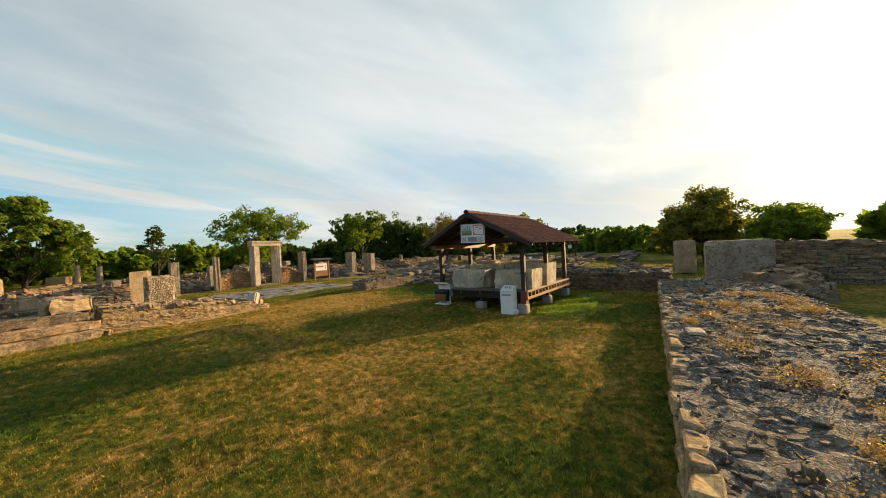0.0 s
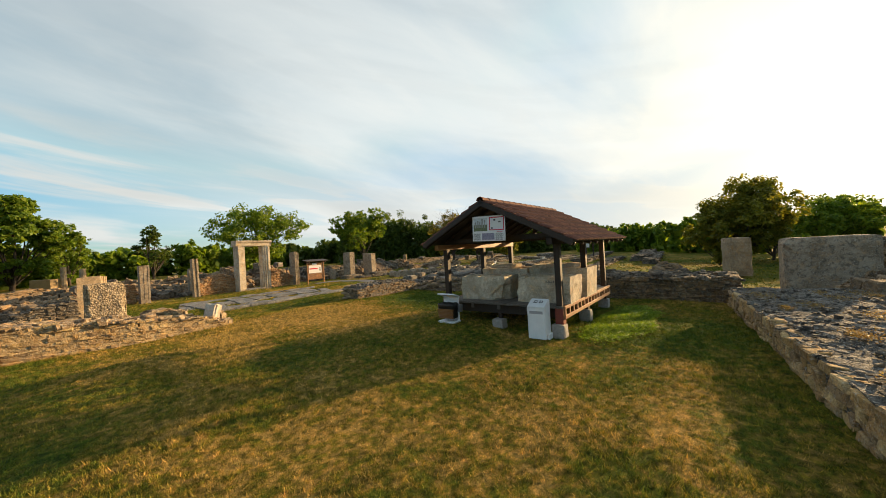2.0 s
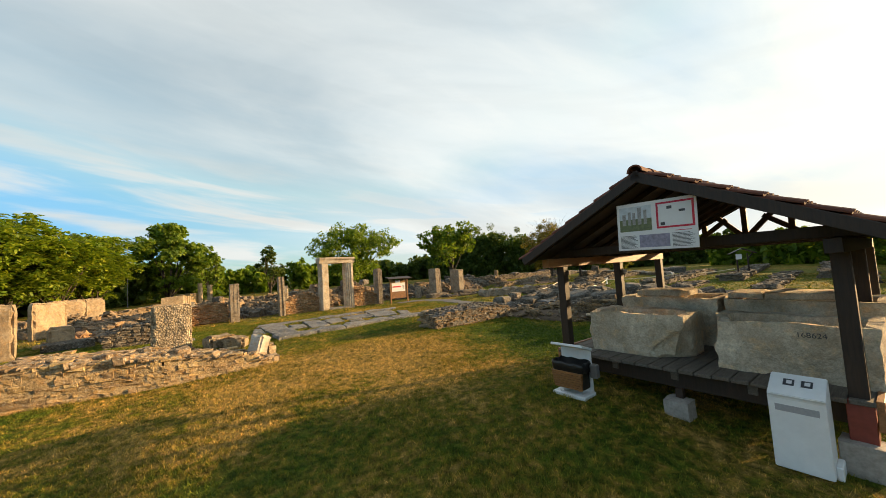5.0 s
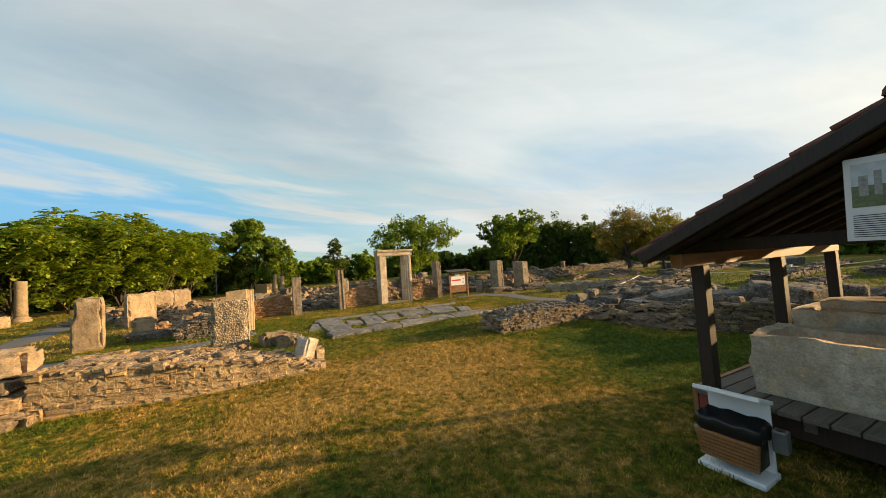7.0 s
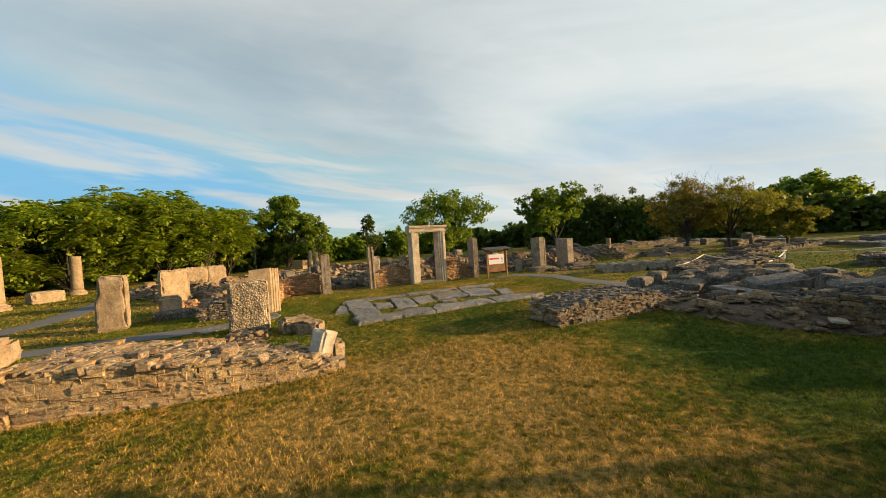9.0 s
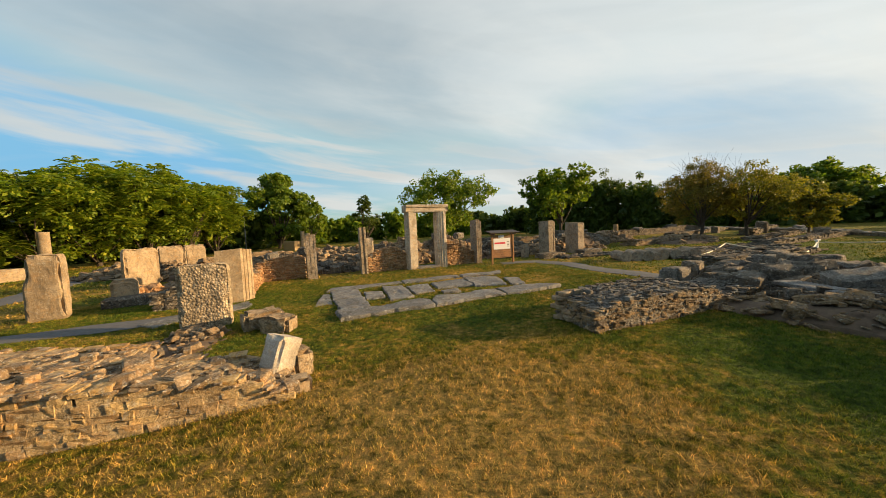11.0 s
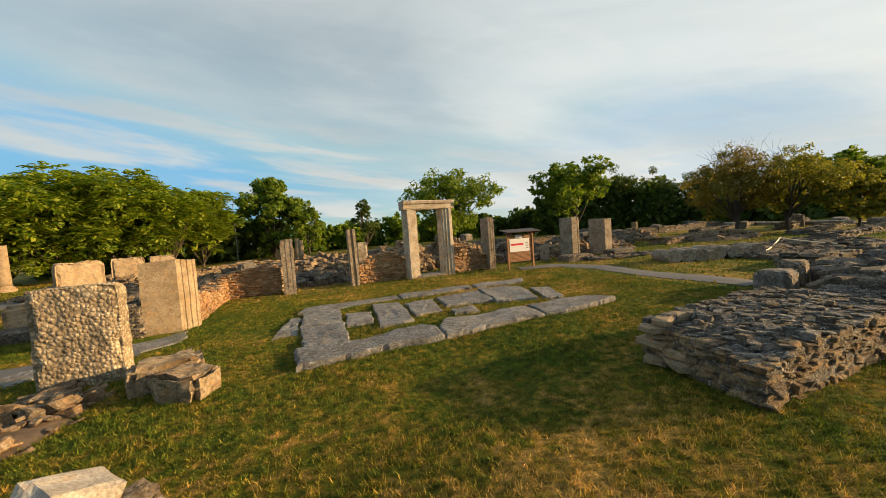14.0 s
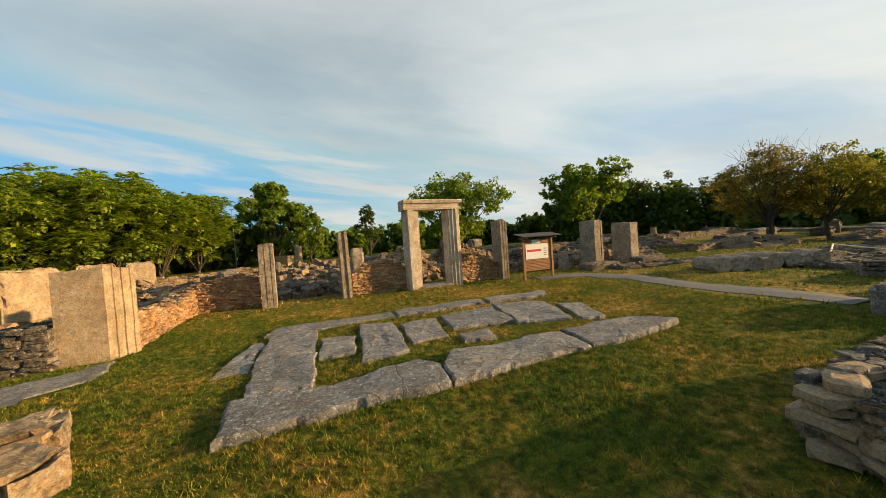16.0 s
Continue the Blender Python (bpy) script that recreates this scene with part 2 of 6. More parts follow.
M_RUBBLE = stone("brown_rubble", [(0.367, 0.255, 0.144), (0.271, 0.194, 0.121), (0.426, 0.311, 0.188), (0.194, 0.151, 0.108), (0.329, 0.222, 0.125)], lichen_amount=0.4, island=True)
M_DRESSED = stone("dressed_limestone", [(0.405, 0.308, 0.197), (0.441, 0.343, 0.223), (0.369, 0.286, 0.185)], lichen=(0.19, 0.15, 0.11), lichen_amount=0.45, grain=45, relief=0.006, spot_amount=0.2, fine_amount=0.6)
M_PILLAR = stone("weathered_pillar_stone", [(0.378, 0.317, 0.238), (0.414, 0.343, 0.255), (0.342, 0.290, 0.230)], lichen=(0.09, 0.08, 0.07), lichen_amount=0.5, grain=45, relief=0.008, spot_amount=0.3)
def conglomerate():
    """Coarse pebbles bedded in a pale matrix."""
    mat, nt, bsdf = nodes_of("conglomerate_stone")
    pos = position(nt)
    vor = nt.nodes.new("ShaderNodeTexVoronoi")
    vor.inputs["Scale"].default_value = 17.0
    nt.links.new(pos, vor.inputs["Vector"])
    sep = nt.nodes.new("ShaderNodeSeparateColor")
    nt.links.new(vor.outputs["Color"], sep.inputs[0])
    cell = ramp(nt, sep.outputs[0], [(0.0, (0.26, 0.21, 0.145)), (0.35, (0.44, 0.35, 0.24)), (0.7, (0.56, 0.46, 0.32)), (1.0, (0.64, 0.55, 0.41))])
    gap = ramp(nt, vor.outputs["Distance"], [(0.25, (0, 0, 0)), (0.62, (1, 1, 1))])
    col = mixc(nt, maths(nt, "MULTIPLY", gap, 0.55), cell, (0.20, 0.16, 0.11))
    big = noise_tex(nt, 2.2, 5, 0.6, pos, 0.4)
    col = mixc(nt, 0.7, col, ramp(nt, big, [(0.36, (0.55, 0.52, 0.48)), (0.6, (1.1, 1.06, 1.0))]), "MULTIPLY")
    fine = noise_tex(nt, 50, 6, 0.7, pos)
    col = mixc(nt, 0.6, col, ramp(nt, fine, [(0.34, (0.5, 0.5, 0.48)), (0.6, (1.1, 1.1, 1.1))]), "MULTIPLY")
    nt.links.new(col, bsdf.inputs["Base Color"])
    bsdf.inputs["Roughness"].default_value, bsdf.inputs["Specular IOR Level"].default_value = 0.95, 0.15
    h = maths(nt, "ADD", maths(nt, "SUBTRACT", maths(nt, "MULTIPLY", fine, 0.3), maths(nt, "MULTIPLY", vor.outputs["Distance"], 1.0)), maths(nt, "MULTIPLY", big, 0.8))
    bump(nt, bsdf, h, 1.0, 0.032)
    return mat


M_CONGLO = conglomerate()
M_PORTAL = stone("pale_portal_stone", [(0.60, 0.53, 0.43), (0.63, 0.56, 0.46)], lichen=(0.28, 0.24, 0.19), lichen_amount=0.4, grain=45, relief=0.006, spot_amount=0.2)
M_PAVE = stone("paving_stone", [(0.235, 0.235, 0.235), (0.28, 0.278, 0.272), (0.20, 0.203, 0.207), (0.255, 0.252, 0.245)], lichen=(0.075, 0.077, 0.078), lichen_amount=0.5, relief=0.006, spot_amount=0.45, spots=(0.44, 0.44, 0.43), crack=1.0)
M_BOULDER = stone("brown_boulder_stone", [(0.40, 0.31, 0.20), (0.44, 0.34, 0.22)], lichen=(0.10, 0.08, 0.06), lichen_amount=0.5, grain=22, relief=0.02, spot_amount=0.3)
M_MARBLE = stone("pale_marble", [(0.50, 0.46, 0.40), (0.53, 0.49, 0.43)], lichen=(0.30, 0.28, 0.25), lichen_amount=0.35, grain=50, relief=0.004, spot_amount=0.15)
M_CORE = stone("wall_core_mortar", [(0.54, 0.41, 0.235), (0.56, 0.43, 0.25)], lichen=(0.12, 0.10, 0.07), lichen_amount=0.4, relief=0.02)
M_FLAKE = stone("crumbling_grey_stone", [(0.225, 0.212, 0.195), (0.242, 0.225, 0.20)], lichen=(0.065, 0.063, 0.06), lichen_amount=0.6, relief=0.02, spot_amount=0.5, crack=6.5, crack_wide=0.07)
M_CORE_GREY = stone("grey_wall_core", [(0.22, 0.185, 0.14), (0.24, 0.20, 0.145)], lichen=(0.045, 0.042, 0.038), lichen_amount=0.62, relief=0.02, spot_amount=0.45)


def lawn_colour(nt, pos):
    """Mown grass with dry straw patches and greener ones, some darkened for shade, at three sizes."""
    big = noise_tex(nt, 0.16, 4, 0.6, pos, 0.6)
    mid = noise_tex(nt, 0.9, 5, 0.6, pos)
    small = noise_tex(nt, 5.5, 5, 0.65, pos)
    dry = maths(nt, "ADD", maths(nt, "MULTIPLY", big, 0.9), maths(nt, "ADD", maths(nt, "MULTIPLY", mid, 0.85), maths(nt, "MULTIPLY", small, 1.25)))
    dry = maths(nt, "SUBTRACT", dry, 0.59)
    # the two -0.30 spots turn greener and darker to put in shade there
    for cx, cy, reach, amount in ((-3.0, -15.2, 5.2, 0.42), (-8.0, -24.0, 6.0, 0.07), (0.0, -10.5, 4.5, -0.05), (1.5, -25.0, 4.0, -0.22), (2.2, -18.8, 3.6, -0.30), (1.5, -15.4, 4.0, -0.30), (-6.0, -6.0, 4.0, -0.08), (26.0, -8.0, 24.0, -0.16)):
        far = nt.nodes.new("ShaderNodeVectorMath")
        far.operation = "DISTANCE"
        nt.links.new(pos, far.inputs[0])
        far.inputs[1].default_value = (cx, cy, 0)
        rng = nt.nodes.new("ShaderNodeMapRange")
        rng.interpolation_type = "SMOOTHSTEP"
        rng.inputs["From Min"].default_value, rng.inputs["From Max"].default_value = reach, 0.0
        rng.inputs["To Max"].default_value = amount
        nt.links.new(far.outputs["Value"], rng.inputs[0])
        dry = maths(nt, "ADD", dry, rng.outputs[0])
    tuft = noise_tex(nt, 8.5, 6, 0.72, pos, 0.4)
    col = ramp(nt, maths(nt, "SUBTRACT", dry, 0.47), [(0.20, (0.085, 0.130, 0.013)), (0.38, (0.158, 0.165, 0.021)), (0.48, (0.235, 0.190, 0.027)), (0.58, (0.35, 0.238, 0.055)), (0.70, (0.48, 0.315, 0.098))])
    return mixc(nt, 0.9, col, ramp(nt, tuft, [(0.36, (0.28, 0.36, 0.25)), (0.51, (0.94, 0.98, 0.90)), (0.64, (1.75, 1.55, 1.38))]), "MULTIPLY")


def grass_material(name, blades):
    mat, nt, bsdf = nodes_of(name)
    pos = position(nt)
    col = lawn_colour(nt, pos)
    fine = noise_tex(nt, 60, 4, 0.7, pos)
    if blades:
        rnd = per_piece(nt, True)
        col = mixc(nt, 1.0, col, ramp(nt, rnd, [(0.0, (0.35, 0.45, 0.3)), (0.45, (0.9, 1.0, 0.85)), (0.8, (1.3, 1.22, 1.12)), (1.0, (1.65, 1.48, 1.35))]), "MULTIPLY")
        bsdf.inputs["Roughness"].default_value = 0.7
        bsdf.inputs["Specular IOR Level"].default_value = 0.2
        nt.links.new(col, bsdf.inputs["Base Color"])
        tr = nt.nodes.new("ShaderNodeBsdfTranslucent")
        nt.links.new(col, tr.inputs["Color"])
        mx = nt.nodes.new("ShaderNodeMixShader")
        mx.inputs[0].default_value = 0.22
        nt.links.new(bsdf.outputs[0], mx.inputs[1]), nt.links.new(tr.outputs[0], mx.inputs[2])
        nt.links.new(mx.outputs[0], nt.nodes["Material Output"].inputs["Surface"])
    else:
        col = mixc(nt, 0.75, col, ramp(nt, fine, [(0.3, (0.26, 0.25, 0.23)), (0.7, (0.78, 0.76, 0.72))]), "MULTIPLY")
        nt.links.new(col, bsdf.inputs["Base Color"])
        bsdf.inputs["Roughness"].default_value = 0.95
        bsdf.inputs["Specular IOR Level"].default_value = 0.1
        bump(nt, bsdf, maths(nt, "ADD", fine, noise_tex(nt, 14, 4, 0.6, pos)), 1.0, 0.03)
    return mat


M_GROUND, M_BLADES = grass_material("lawn", False), grass_material("grass_blades", True)


def leaf_material(name, stops, trans=0.4):
    mat, nt, bsdf = nodes_of(name)
    rnd = per_piece(nt, True)
    col = ramp(nt, rnd, stops)
    big = noise_tex(nt, 0.35, 3, 0.5, position(nt))
    col = mixc(nt, 0.6, col, ramp(nt, big, [(0.35, (0.6, 0.65, 0.6)), (0.65, (1.2, 1.15, 1.0))]), "MULTIPLY")
    nt.links.new(col, bsdf.inputs["Base Color"])
    bsdf.inputs["Roughness"].default_value = 0.55
    bsdf.inputs["Specular IOR Level"].default_value = 0.3
    tr = nt.nodes.new("ShaderNodeBsdfTranslucent")
    nt.links.new(mixc(nt, 1.0, col, (1.25, 1.2, 0.6), "MULTIPLY"), tr.inputs["Color"])
    mx = nt.nodes.new("ShaderNodeMixShader")
    mx.inputs[0].default_value = trans
    nt.links.new(bsdf.outputs[0], mx.inputs[1]), nt.links.new(tr.outputs[0], mx.inputs[2])
    nt.links.new(mx.outputs[0], nt.nodes["Material Output"].inputs["Surface"])
    return mat


M_LEAF = leaf_material("broad_leaves", [(0.0, (0.065, 0.125, 0.012)), (0.5, (0.14, 0.22, 0.020)), (1.0, (0.23, 0.30, 0.032))], 0.5)
M_LEAF_LIGHT = leaf_material("light_leaves", [(0.0, (0.055, 0.115, 0.010)), (0.5, (0.19, 0.275, 0.020)), (1.0, (0.38, 0.42, 0.038))], 0.5)
M_LEAF_DARK = leaf_material("dark_leaves", [(0.0, (0.045, 0.080, 0.014)), (0.6, (0.085, 0.130, 0.020)), (1.0, (0.14, 0.18, 0.03))], 0.4)
M_WEED = leaf_material("lush_weeds", [(0.0, (0.08, 0.16, 0.013)), (0.5, (0.17, 0.28, 0.022)), (1.0, (0.28, 0.40, 0.036))], 0.5)
M_STRAW = leaf_material("dry_straw", [(0.0, (0.20, 0.12, 0.04)), (0.5, (0.36, 0.22, 0.08)), (1.0, (0.46, 0.34, 0.14))], 0.3)
M_LEAF_OLIVE = leaf_material("olive_leaves", [(0.0, (0.09, 0.11, 0.015)), (0.5, (0.18, 0.185, 0.022)), (1.0, (0.27, 0.25, 0.035))], 0.5)
M_LEAF_BROWN = leaf_material("thin_brownish_leaves", [(0.0, (0.09, 0.085, 0.018)), (0.5, (0.165, 0.145, 0.027)), (1.0, (0.25, 0.195, 0.045))], 0.5)


def wood(name, dark, light, rough=0.75, scale=(1, 1, 1)):
    mat, nt, bsdf = nodes_of(name)
    co = nt.nodes.new("ShaderNodeTexCoord").outputs["Object"]
    mp = nt.nodes.new("ShaderNodeMapping")
    mp.inputs["Scale"].default_value = scale
    nt.links.new(co, mp.inputs[0])
    g = noise_tex(nt, 14, 6, 0.65, mp.outputs[0], 0.6)
    w = noise_tex(nt, 1.7, 4, 0.6, position(nt))
    col = ramp(nt, g, [(0.3, dark), (0.7, light)])
    col = mixc(nt, 0.55, col, ramp(nt, w, [(0.3, (0.6, 0.6, 0.6)), (0.7, (1.15, 1.12, 1.08))]), "MULTIPLY")
    col = mixc(nt, 0.4, col, ramp(nt, per_piece(nt), [(0, (0.75, 0.75, 0.75)), (1, (1.2, 1.2, 1.2))]), "MULTIPLY")
    nt.links.new(col, bsdf.inputs["Base Color"])
    bsdf.inputs["Roughness"].default_value = rough
    bump(nt, bsdf, g, 0.5, 0.004)
    return mat


M_POST = wood("dark_stained_timber", (0.015, 0.009, 0.006), (0.038, 0.021, 0.013), 0.6, (3, 3, 0.25))
M_RAIL = wood("red_brown_timber", (0.22, 0.095, 0.038), (0.38, 0.175, 0.07), 0.6, (0.3, 3, 3))
M_DECK = wood("grey_weathered_boards", (0.07, 0.06, 0.05), (0.17, 0.145, 0.12), 0.8, (0.3, 4, 4))
M_BOARD = wood("varnished_pine", (0.20, 0.085, 0.028), (0.36, 0.17, 0.06), 0.5, (0.4, 4, 4))
M_BARK = wood("bark", (0.03, 0.024, 0.018), (0.09, 0.07, 0.05), 0.95, (2, 2, 0.4))
M_DRYWOOD = wood("dry_box_wood", (0.30, 0.20, 0.09), (0.45, 0.31, 0.15), 0.7, (0.4, 4, 4))


def plain(name, colour, rough=0.5, metal=0.0, mottle=0.25, scale=8.0, relief=0.0):
    mat, nt, bsdf = nodes_of(name)
    n = noise_tex(nt, scale, 6, 0.65, position(nt))
    col = mixc(nt, mottle, colour, ramp(nt, n, [(0.35, tuple(0.45 * c for c in colour)), (0.65, tuple(min(1, 1.15 * c) for c in colour))]))
    nt.links.new(col, bsdf.inputs["Base Color"])
    bsdf.inputs["Roughness"].default_value, bsdf.inputs["Metallic"].default_value = rough, metal
    if relief:
        bump(nt, bsdf, n, 0.7, relief)
    return mat


def tile_material():
    mat, nt, bsdf = nodes_of("brown_roof_tile")
    n = noise_tex(nt, 7, 6, 0.7, position(nt))
    base = ramp(nt, per_piece(nt), [(0, (0.12, 0.048, 0.035)), (0.5, (0.16, 0.065, 0.045)), (1, (0.20, 0.085, 0.055))])
    col = mixc(nt, 0.6, base, ramp(nt, n, [(0.35, (0.5, 0.48, 0.46)), (0.65, (1.1, 1.1, 1.1))]), "MULTIPLY")
    nt.links.new(col, bsdf.inputs["Base Color"])
    bsdf.inputs["Roughness"].default_value = 0.85
    bsdf.inputs["Specular IOR Level"].default_value = 0.2
    bump(nt, bsdf, noise_tex(nt, 60, 3, 0.6, position(nt)), 0.3, 0.003)
    return mat


M_TILE = tile_material()
M_REDPAINT = plain("red_paint", (0.22, 0.045, 0.030), 0.6, 0, 0.3, 14)
M_WHITE = plain("white_painted_metal", (0.78, 0.79, 0.80), 0.4, 0, 0.12, 5)
M_CONCRETE = plain("concrete", (0.34, 0.31, 0.28), 0.9, 0, 0.5, 18, 0.004)
M_GRAVEL = plain("grey_path", (0.11, 0.11, 0.115), 0.9, 0, 0.5, 9, 0.006)
M_EARTH = plain("bare_earth", (0.13, 0.09, 0.06), 0.95, 0, 0.6, 6, 0.02)
M_BLACK = plain("black_plastic", (0.012, 0.012, 0.013), 0.35, 0, 0.3, 12, 0.01)
M_PAPER = plain("white_print", (0.72, 0.72, 0.73), 0.45, 0, 0.06, 20)
M_RED = plain("red_print", (0.55, 0.02, 0.05), 0.45, 0, 0.05, 20)
M_INK = plain("dark_print", (0.06, 0.06, 0.07), 0.5, 0, 0.2, 20)
M_GREYINK = plain("grey_print", (0.36, 0.36, 0.38), 0.5, 0, 0.2, 40)
M_PHOTO_SKY = plain("pale_print", (0.55, 0.60, 0.64), 0.45, 0, 0.3, 14)
M_PHOTO_LAND = plain("green_print", (0.16, 0.19, 0.09), 0.45, 0, 0.7, 25)
M_PHOTO_STONE = plain("stone_print", (0.34, 0.33, 0.32), 0.45, 0, 0.7, 30)
M_PHOTO_VIOLET = plain("violet_print", (0.30, 0.28, 0.38), 0.45, 0, 0.7, 22)
M_ROPE = plain("pale_hose", (0.62, 0.55, 0.40), 0.6, 0, 0.2, 10)
M_STEEL = plain("grey_steel", (0.22, 0.22, 0.23), 0.45, 0.6, 0.3, 10)

# ---- building tools ----
def mesh_from(name, verts, faces, mat=None, smooth=False):
    me = bpy.data.meshes.new(name)
    me.from_pydata([tuple(v) for v in verts], [], faces)
    me.update()
    if mat:
        me.materials.append(mat)
    if smooth:
        me.polygons.foreach_set("use_smooth", [True] * len(me.polygons))
    return me


def mesh_of(name, bm, mat, smooth=False):
    bmesh.ops.recalc_face_normals(bm, faces=bm.faces)
    me = bpy.data.meshes.new(name)
    bm.to_mesh(me)
    bm.free()
    me.materials.append(mat)
    if smooth:
        me.polygons.foreach_set("use_smooth", [True] * len(me.polygons))
    return me


def part(name, bm, material, parent, label="", smooth=False):
    ob = new(name, mesh_of(name, bm, material, smooth))
    ob.parent = parent
    if label:
        ob["label"] = label
    return ob


def thing(name, bm, material, m, label, category, group="", kind="", smooth=False):
    ob = new(name, mesh_of(name, bm, material, smooth))
    ob.matrix_world = m
    return tagged(ob, label, category, group, kind)


def empty(name, m, label, category, group="", kind=""):
    ob = new(name)
    ob.matrix_world = m
    return tagged(ob, label, category, group, kind)


def add_box(bm, lo, hi, bevel=0.0, m=None):
    c = [(a + b) / 2 for a, b in zip(lo, hi)]
    s = [abs(b - a) for a, b in zip(lo, hi)]
    r = bmesh.ops.create_cube(bm, size=1.0, matrix=Matrix.Translation(c) @ Matrix.Diagonal((*s, 1)))
    vs = r["verts"]
    if bevel:
        es = {e for v in vs for e in v.link_edges}
        vs = bmesh.ops.bevel(bm, geom=list(es), offset=bevel, segments=1, affect="EDGES", profile=0.5)["verts"]
    if m is not None:
        bmesh.ops.transform(bm, matrix=m, verts=vs)
    return vs


def box(lo, hi, bevel=0.0, m=None):
    bm = bmesh.new()
    add_box(bm, lo, hi, bevel, m)
    return bm


def cyl(r1, r2, h, seg=16, m=None, bm=None):
    bm = bm or bmesh.new()
    bmesh.ops.create_cone(bm, cap_ends=True, segments=seg, radius1=r1, radius2=r2, depth=h, matrix=(m or Matrix()) @ Matrix.Translation((0, 0, h / 2)))
    return bm


def prism(profile, z0, z1, levels=1, m=None, bm=None):
    """A closed profile of (x, y) points raised from z0 to z1."""
    bm = bm or bmesh.new()
    rings = []
    for k in range(levels + 1):
        z = z0 + (z1 - z0) * k / levels
        rings.append([bm.verts.new((m or Matrix()) @ Vector((x, y, z))) for x, y in profile])
    n = len(profile)
    for a, b in zip(rings, rings[1:]):
        for i in range(n):
            bm.faces.new((a[i], a[(i + 1) % n], b[(i + 1) % n], b[i]))
    bm.faces.new(rings[-1])
    bm.faces.new(list(reversed(rings[0])))
    return bm


def roughen(bm, amount, scale, seed, top_only=None):
    """Pushes the points about by smooth noise, so that faces are uneven and arrises wander."""
    off = Vector((seed * 7.31, seed * 3.17, seed * 1.93))
    for v in bm.verts:
        if top_only is not None and v.co.z < top_only:
            continue
        v.co += noise.noise_vector(v.co * scale + off) * amount
        v.co += noise.noise_vector(v.co * scale * 3.1 + off) * amount * 0.4


def rough_block(size, seed, cuts=5, amount=0.03, scale=2.5, chip=0.05):
    """A hewn block standing on z = 0, with worn arrises and chipped corners."""
    bm = bmesh.new()
    bmesh.ops.create_cube(bm, size=1.0)
    bmesh.ops.subdivide_edges(bm, edges=bm.edges[:], cuts=cuts, use_grid_fill=True)
    sx, sy, sz = size
    off = Vector((seed * 5.7, seed * 2.3, seed * 9.1))
    for v in bm.verts:
        x, y, z = v.co
        edge = sorted((abs(x), abs(y), abs(z)))
        near = max(0.0, edge[1] - 0.36) / 0.14                   # 1 on an arris
        p = Vector((x * sx, y * sy, (z + 0.5) * sz))
        k = near * near * chip * (0.35 + abs(noise.noise(p * 2.2 + off)) * 2.0)
        p -= Vector((math.copysign(k, x) if abs(x) > 0.36 else 0, math.copysign(k, y) if abs(y) > 0.36 else 0, k * 0.8 if z > 0.36 else 0))
        p += noise.noise_vector(p * scale + off) * amount + noise.noise_vector(p * scale * 3.3 + off) * amount * 0.45
        v.co = p
    return bm


# pools of small stones: each a list of (points, faces), about one unit long
def shard(seed, thick, n):
    rnd = random.Random(seed)
    top, low = [], []
    for k in range(n):
        a = 2 * math.pi * (k + rnd.uniform(-0.3, 0.3)) / n
        r = 0.5 * rnd.uniform(0.72, 1.08)
        x, y = math.cos(a) * r, math.sin(a) * r * 0.72
        low.append((x, y, -thick))
        top.append((x * 0.93, y * 0.93, rnd.uniform(-0.12, 0.12) * thick))
    mid = [(x * 1.06, y * 1.06, -thick * 0.45) for x, y, _ in low]
    verts = low + mid + top
    faces = [tuple(range(2 * n, 3 * n)), tuple(reversed(range(n)))]
    for a, b in ((0, n), (n, 2 * n)):
        faces += [(a + k, a + (k + 1) % n, b + (k + 1) % n, b + k) for k in range(n)]
    return verts, faces


def chunk(seed, skew=0.17, bevel=0.1):
    rnd = random.Random(seed)
    bm = bmesh.new()
    bmesh.ops.create_cube(bm, size=1.0)
    for v in bm.verts:
        v.co += Vector([rnd.uniform(-skew, skew) for _ in range(3)])
    bmesh.ops.bevel(bm, geom=bm.edges[:], offset=bevel, segments=1, affect="EDGES", profile=0.5)
    bm.verts.index_update()
    for v in bm.verts:
        v.co += Vector([rnd.uniform(-0.03, 0.03) for _ in range(3)])
    verts = [tuple(v.co) for v in bm.verts]
    faces = [tuple(v.index for v in f.verts) for f in bm.faces]
    bm.free()
    return verts, faces


SHARDS = [shard(k, 0.16, 5 + k % 3) for k in range(10)]
CHUNKS = [chunk(100 + k) for k in range(10)]
HEWN = [chunk(140 + k, 0.12, 0.045) for k in range(10)]
POOLS = {"flat": SHARDS, "block": CHUNKS, "hewn": HEWN}
_meshes = {}


def pool_mesh(kind, k, mat):
    key = (kind, k, mat.name)
    if key not in _meshes:
        verts, faces = POOLS[kind][k]
        _meshes[key] = mesh_from("stone", verts, faces, mat)
    return _meshes[key]


def emit(parent, pieces, mat, mat_rest, limit=300, name="stone", rest_label="small stones of the wall"):
    """Pieces are (kind, number, matrix). The first ones become stones of their own, the rest one joined part."""
    for kind, k, m in pieces[:limit]:
        ob = new(name, pool_mesh(kind, k, mat))
        ob.parent = parent
        ob.matrix_local = m
    rest = pieces[limit:]
    if rest:
        verts, faces = [], []
        for kind, k, m in rest:
            vs, fs = POOLS[kind][k]
            base = len(verts)
            arr = np.array(m)
            verts += (np.array(vs) @ arr[:3, :3].T + arr[:3, 3]).tolist()
            faces += [tuple(base + i for i in f) for f in fs]
        ob = new("rubble", mesh_from("rubble", verts, faces, mat_rest))
        ob.parent = parent
        tagged(ob, rest_label, "", "", "stuff")


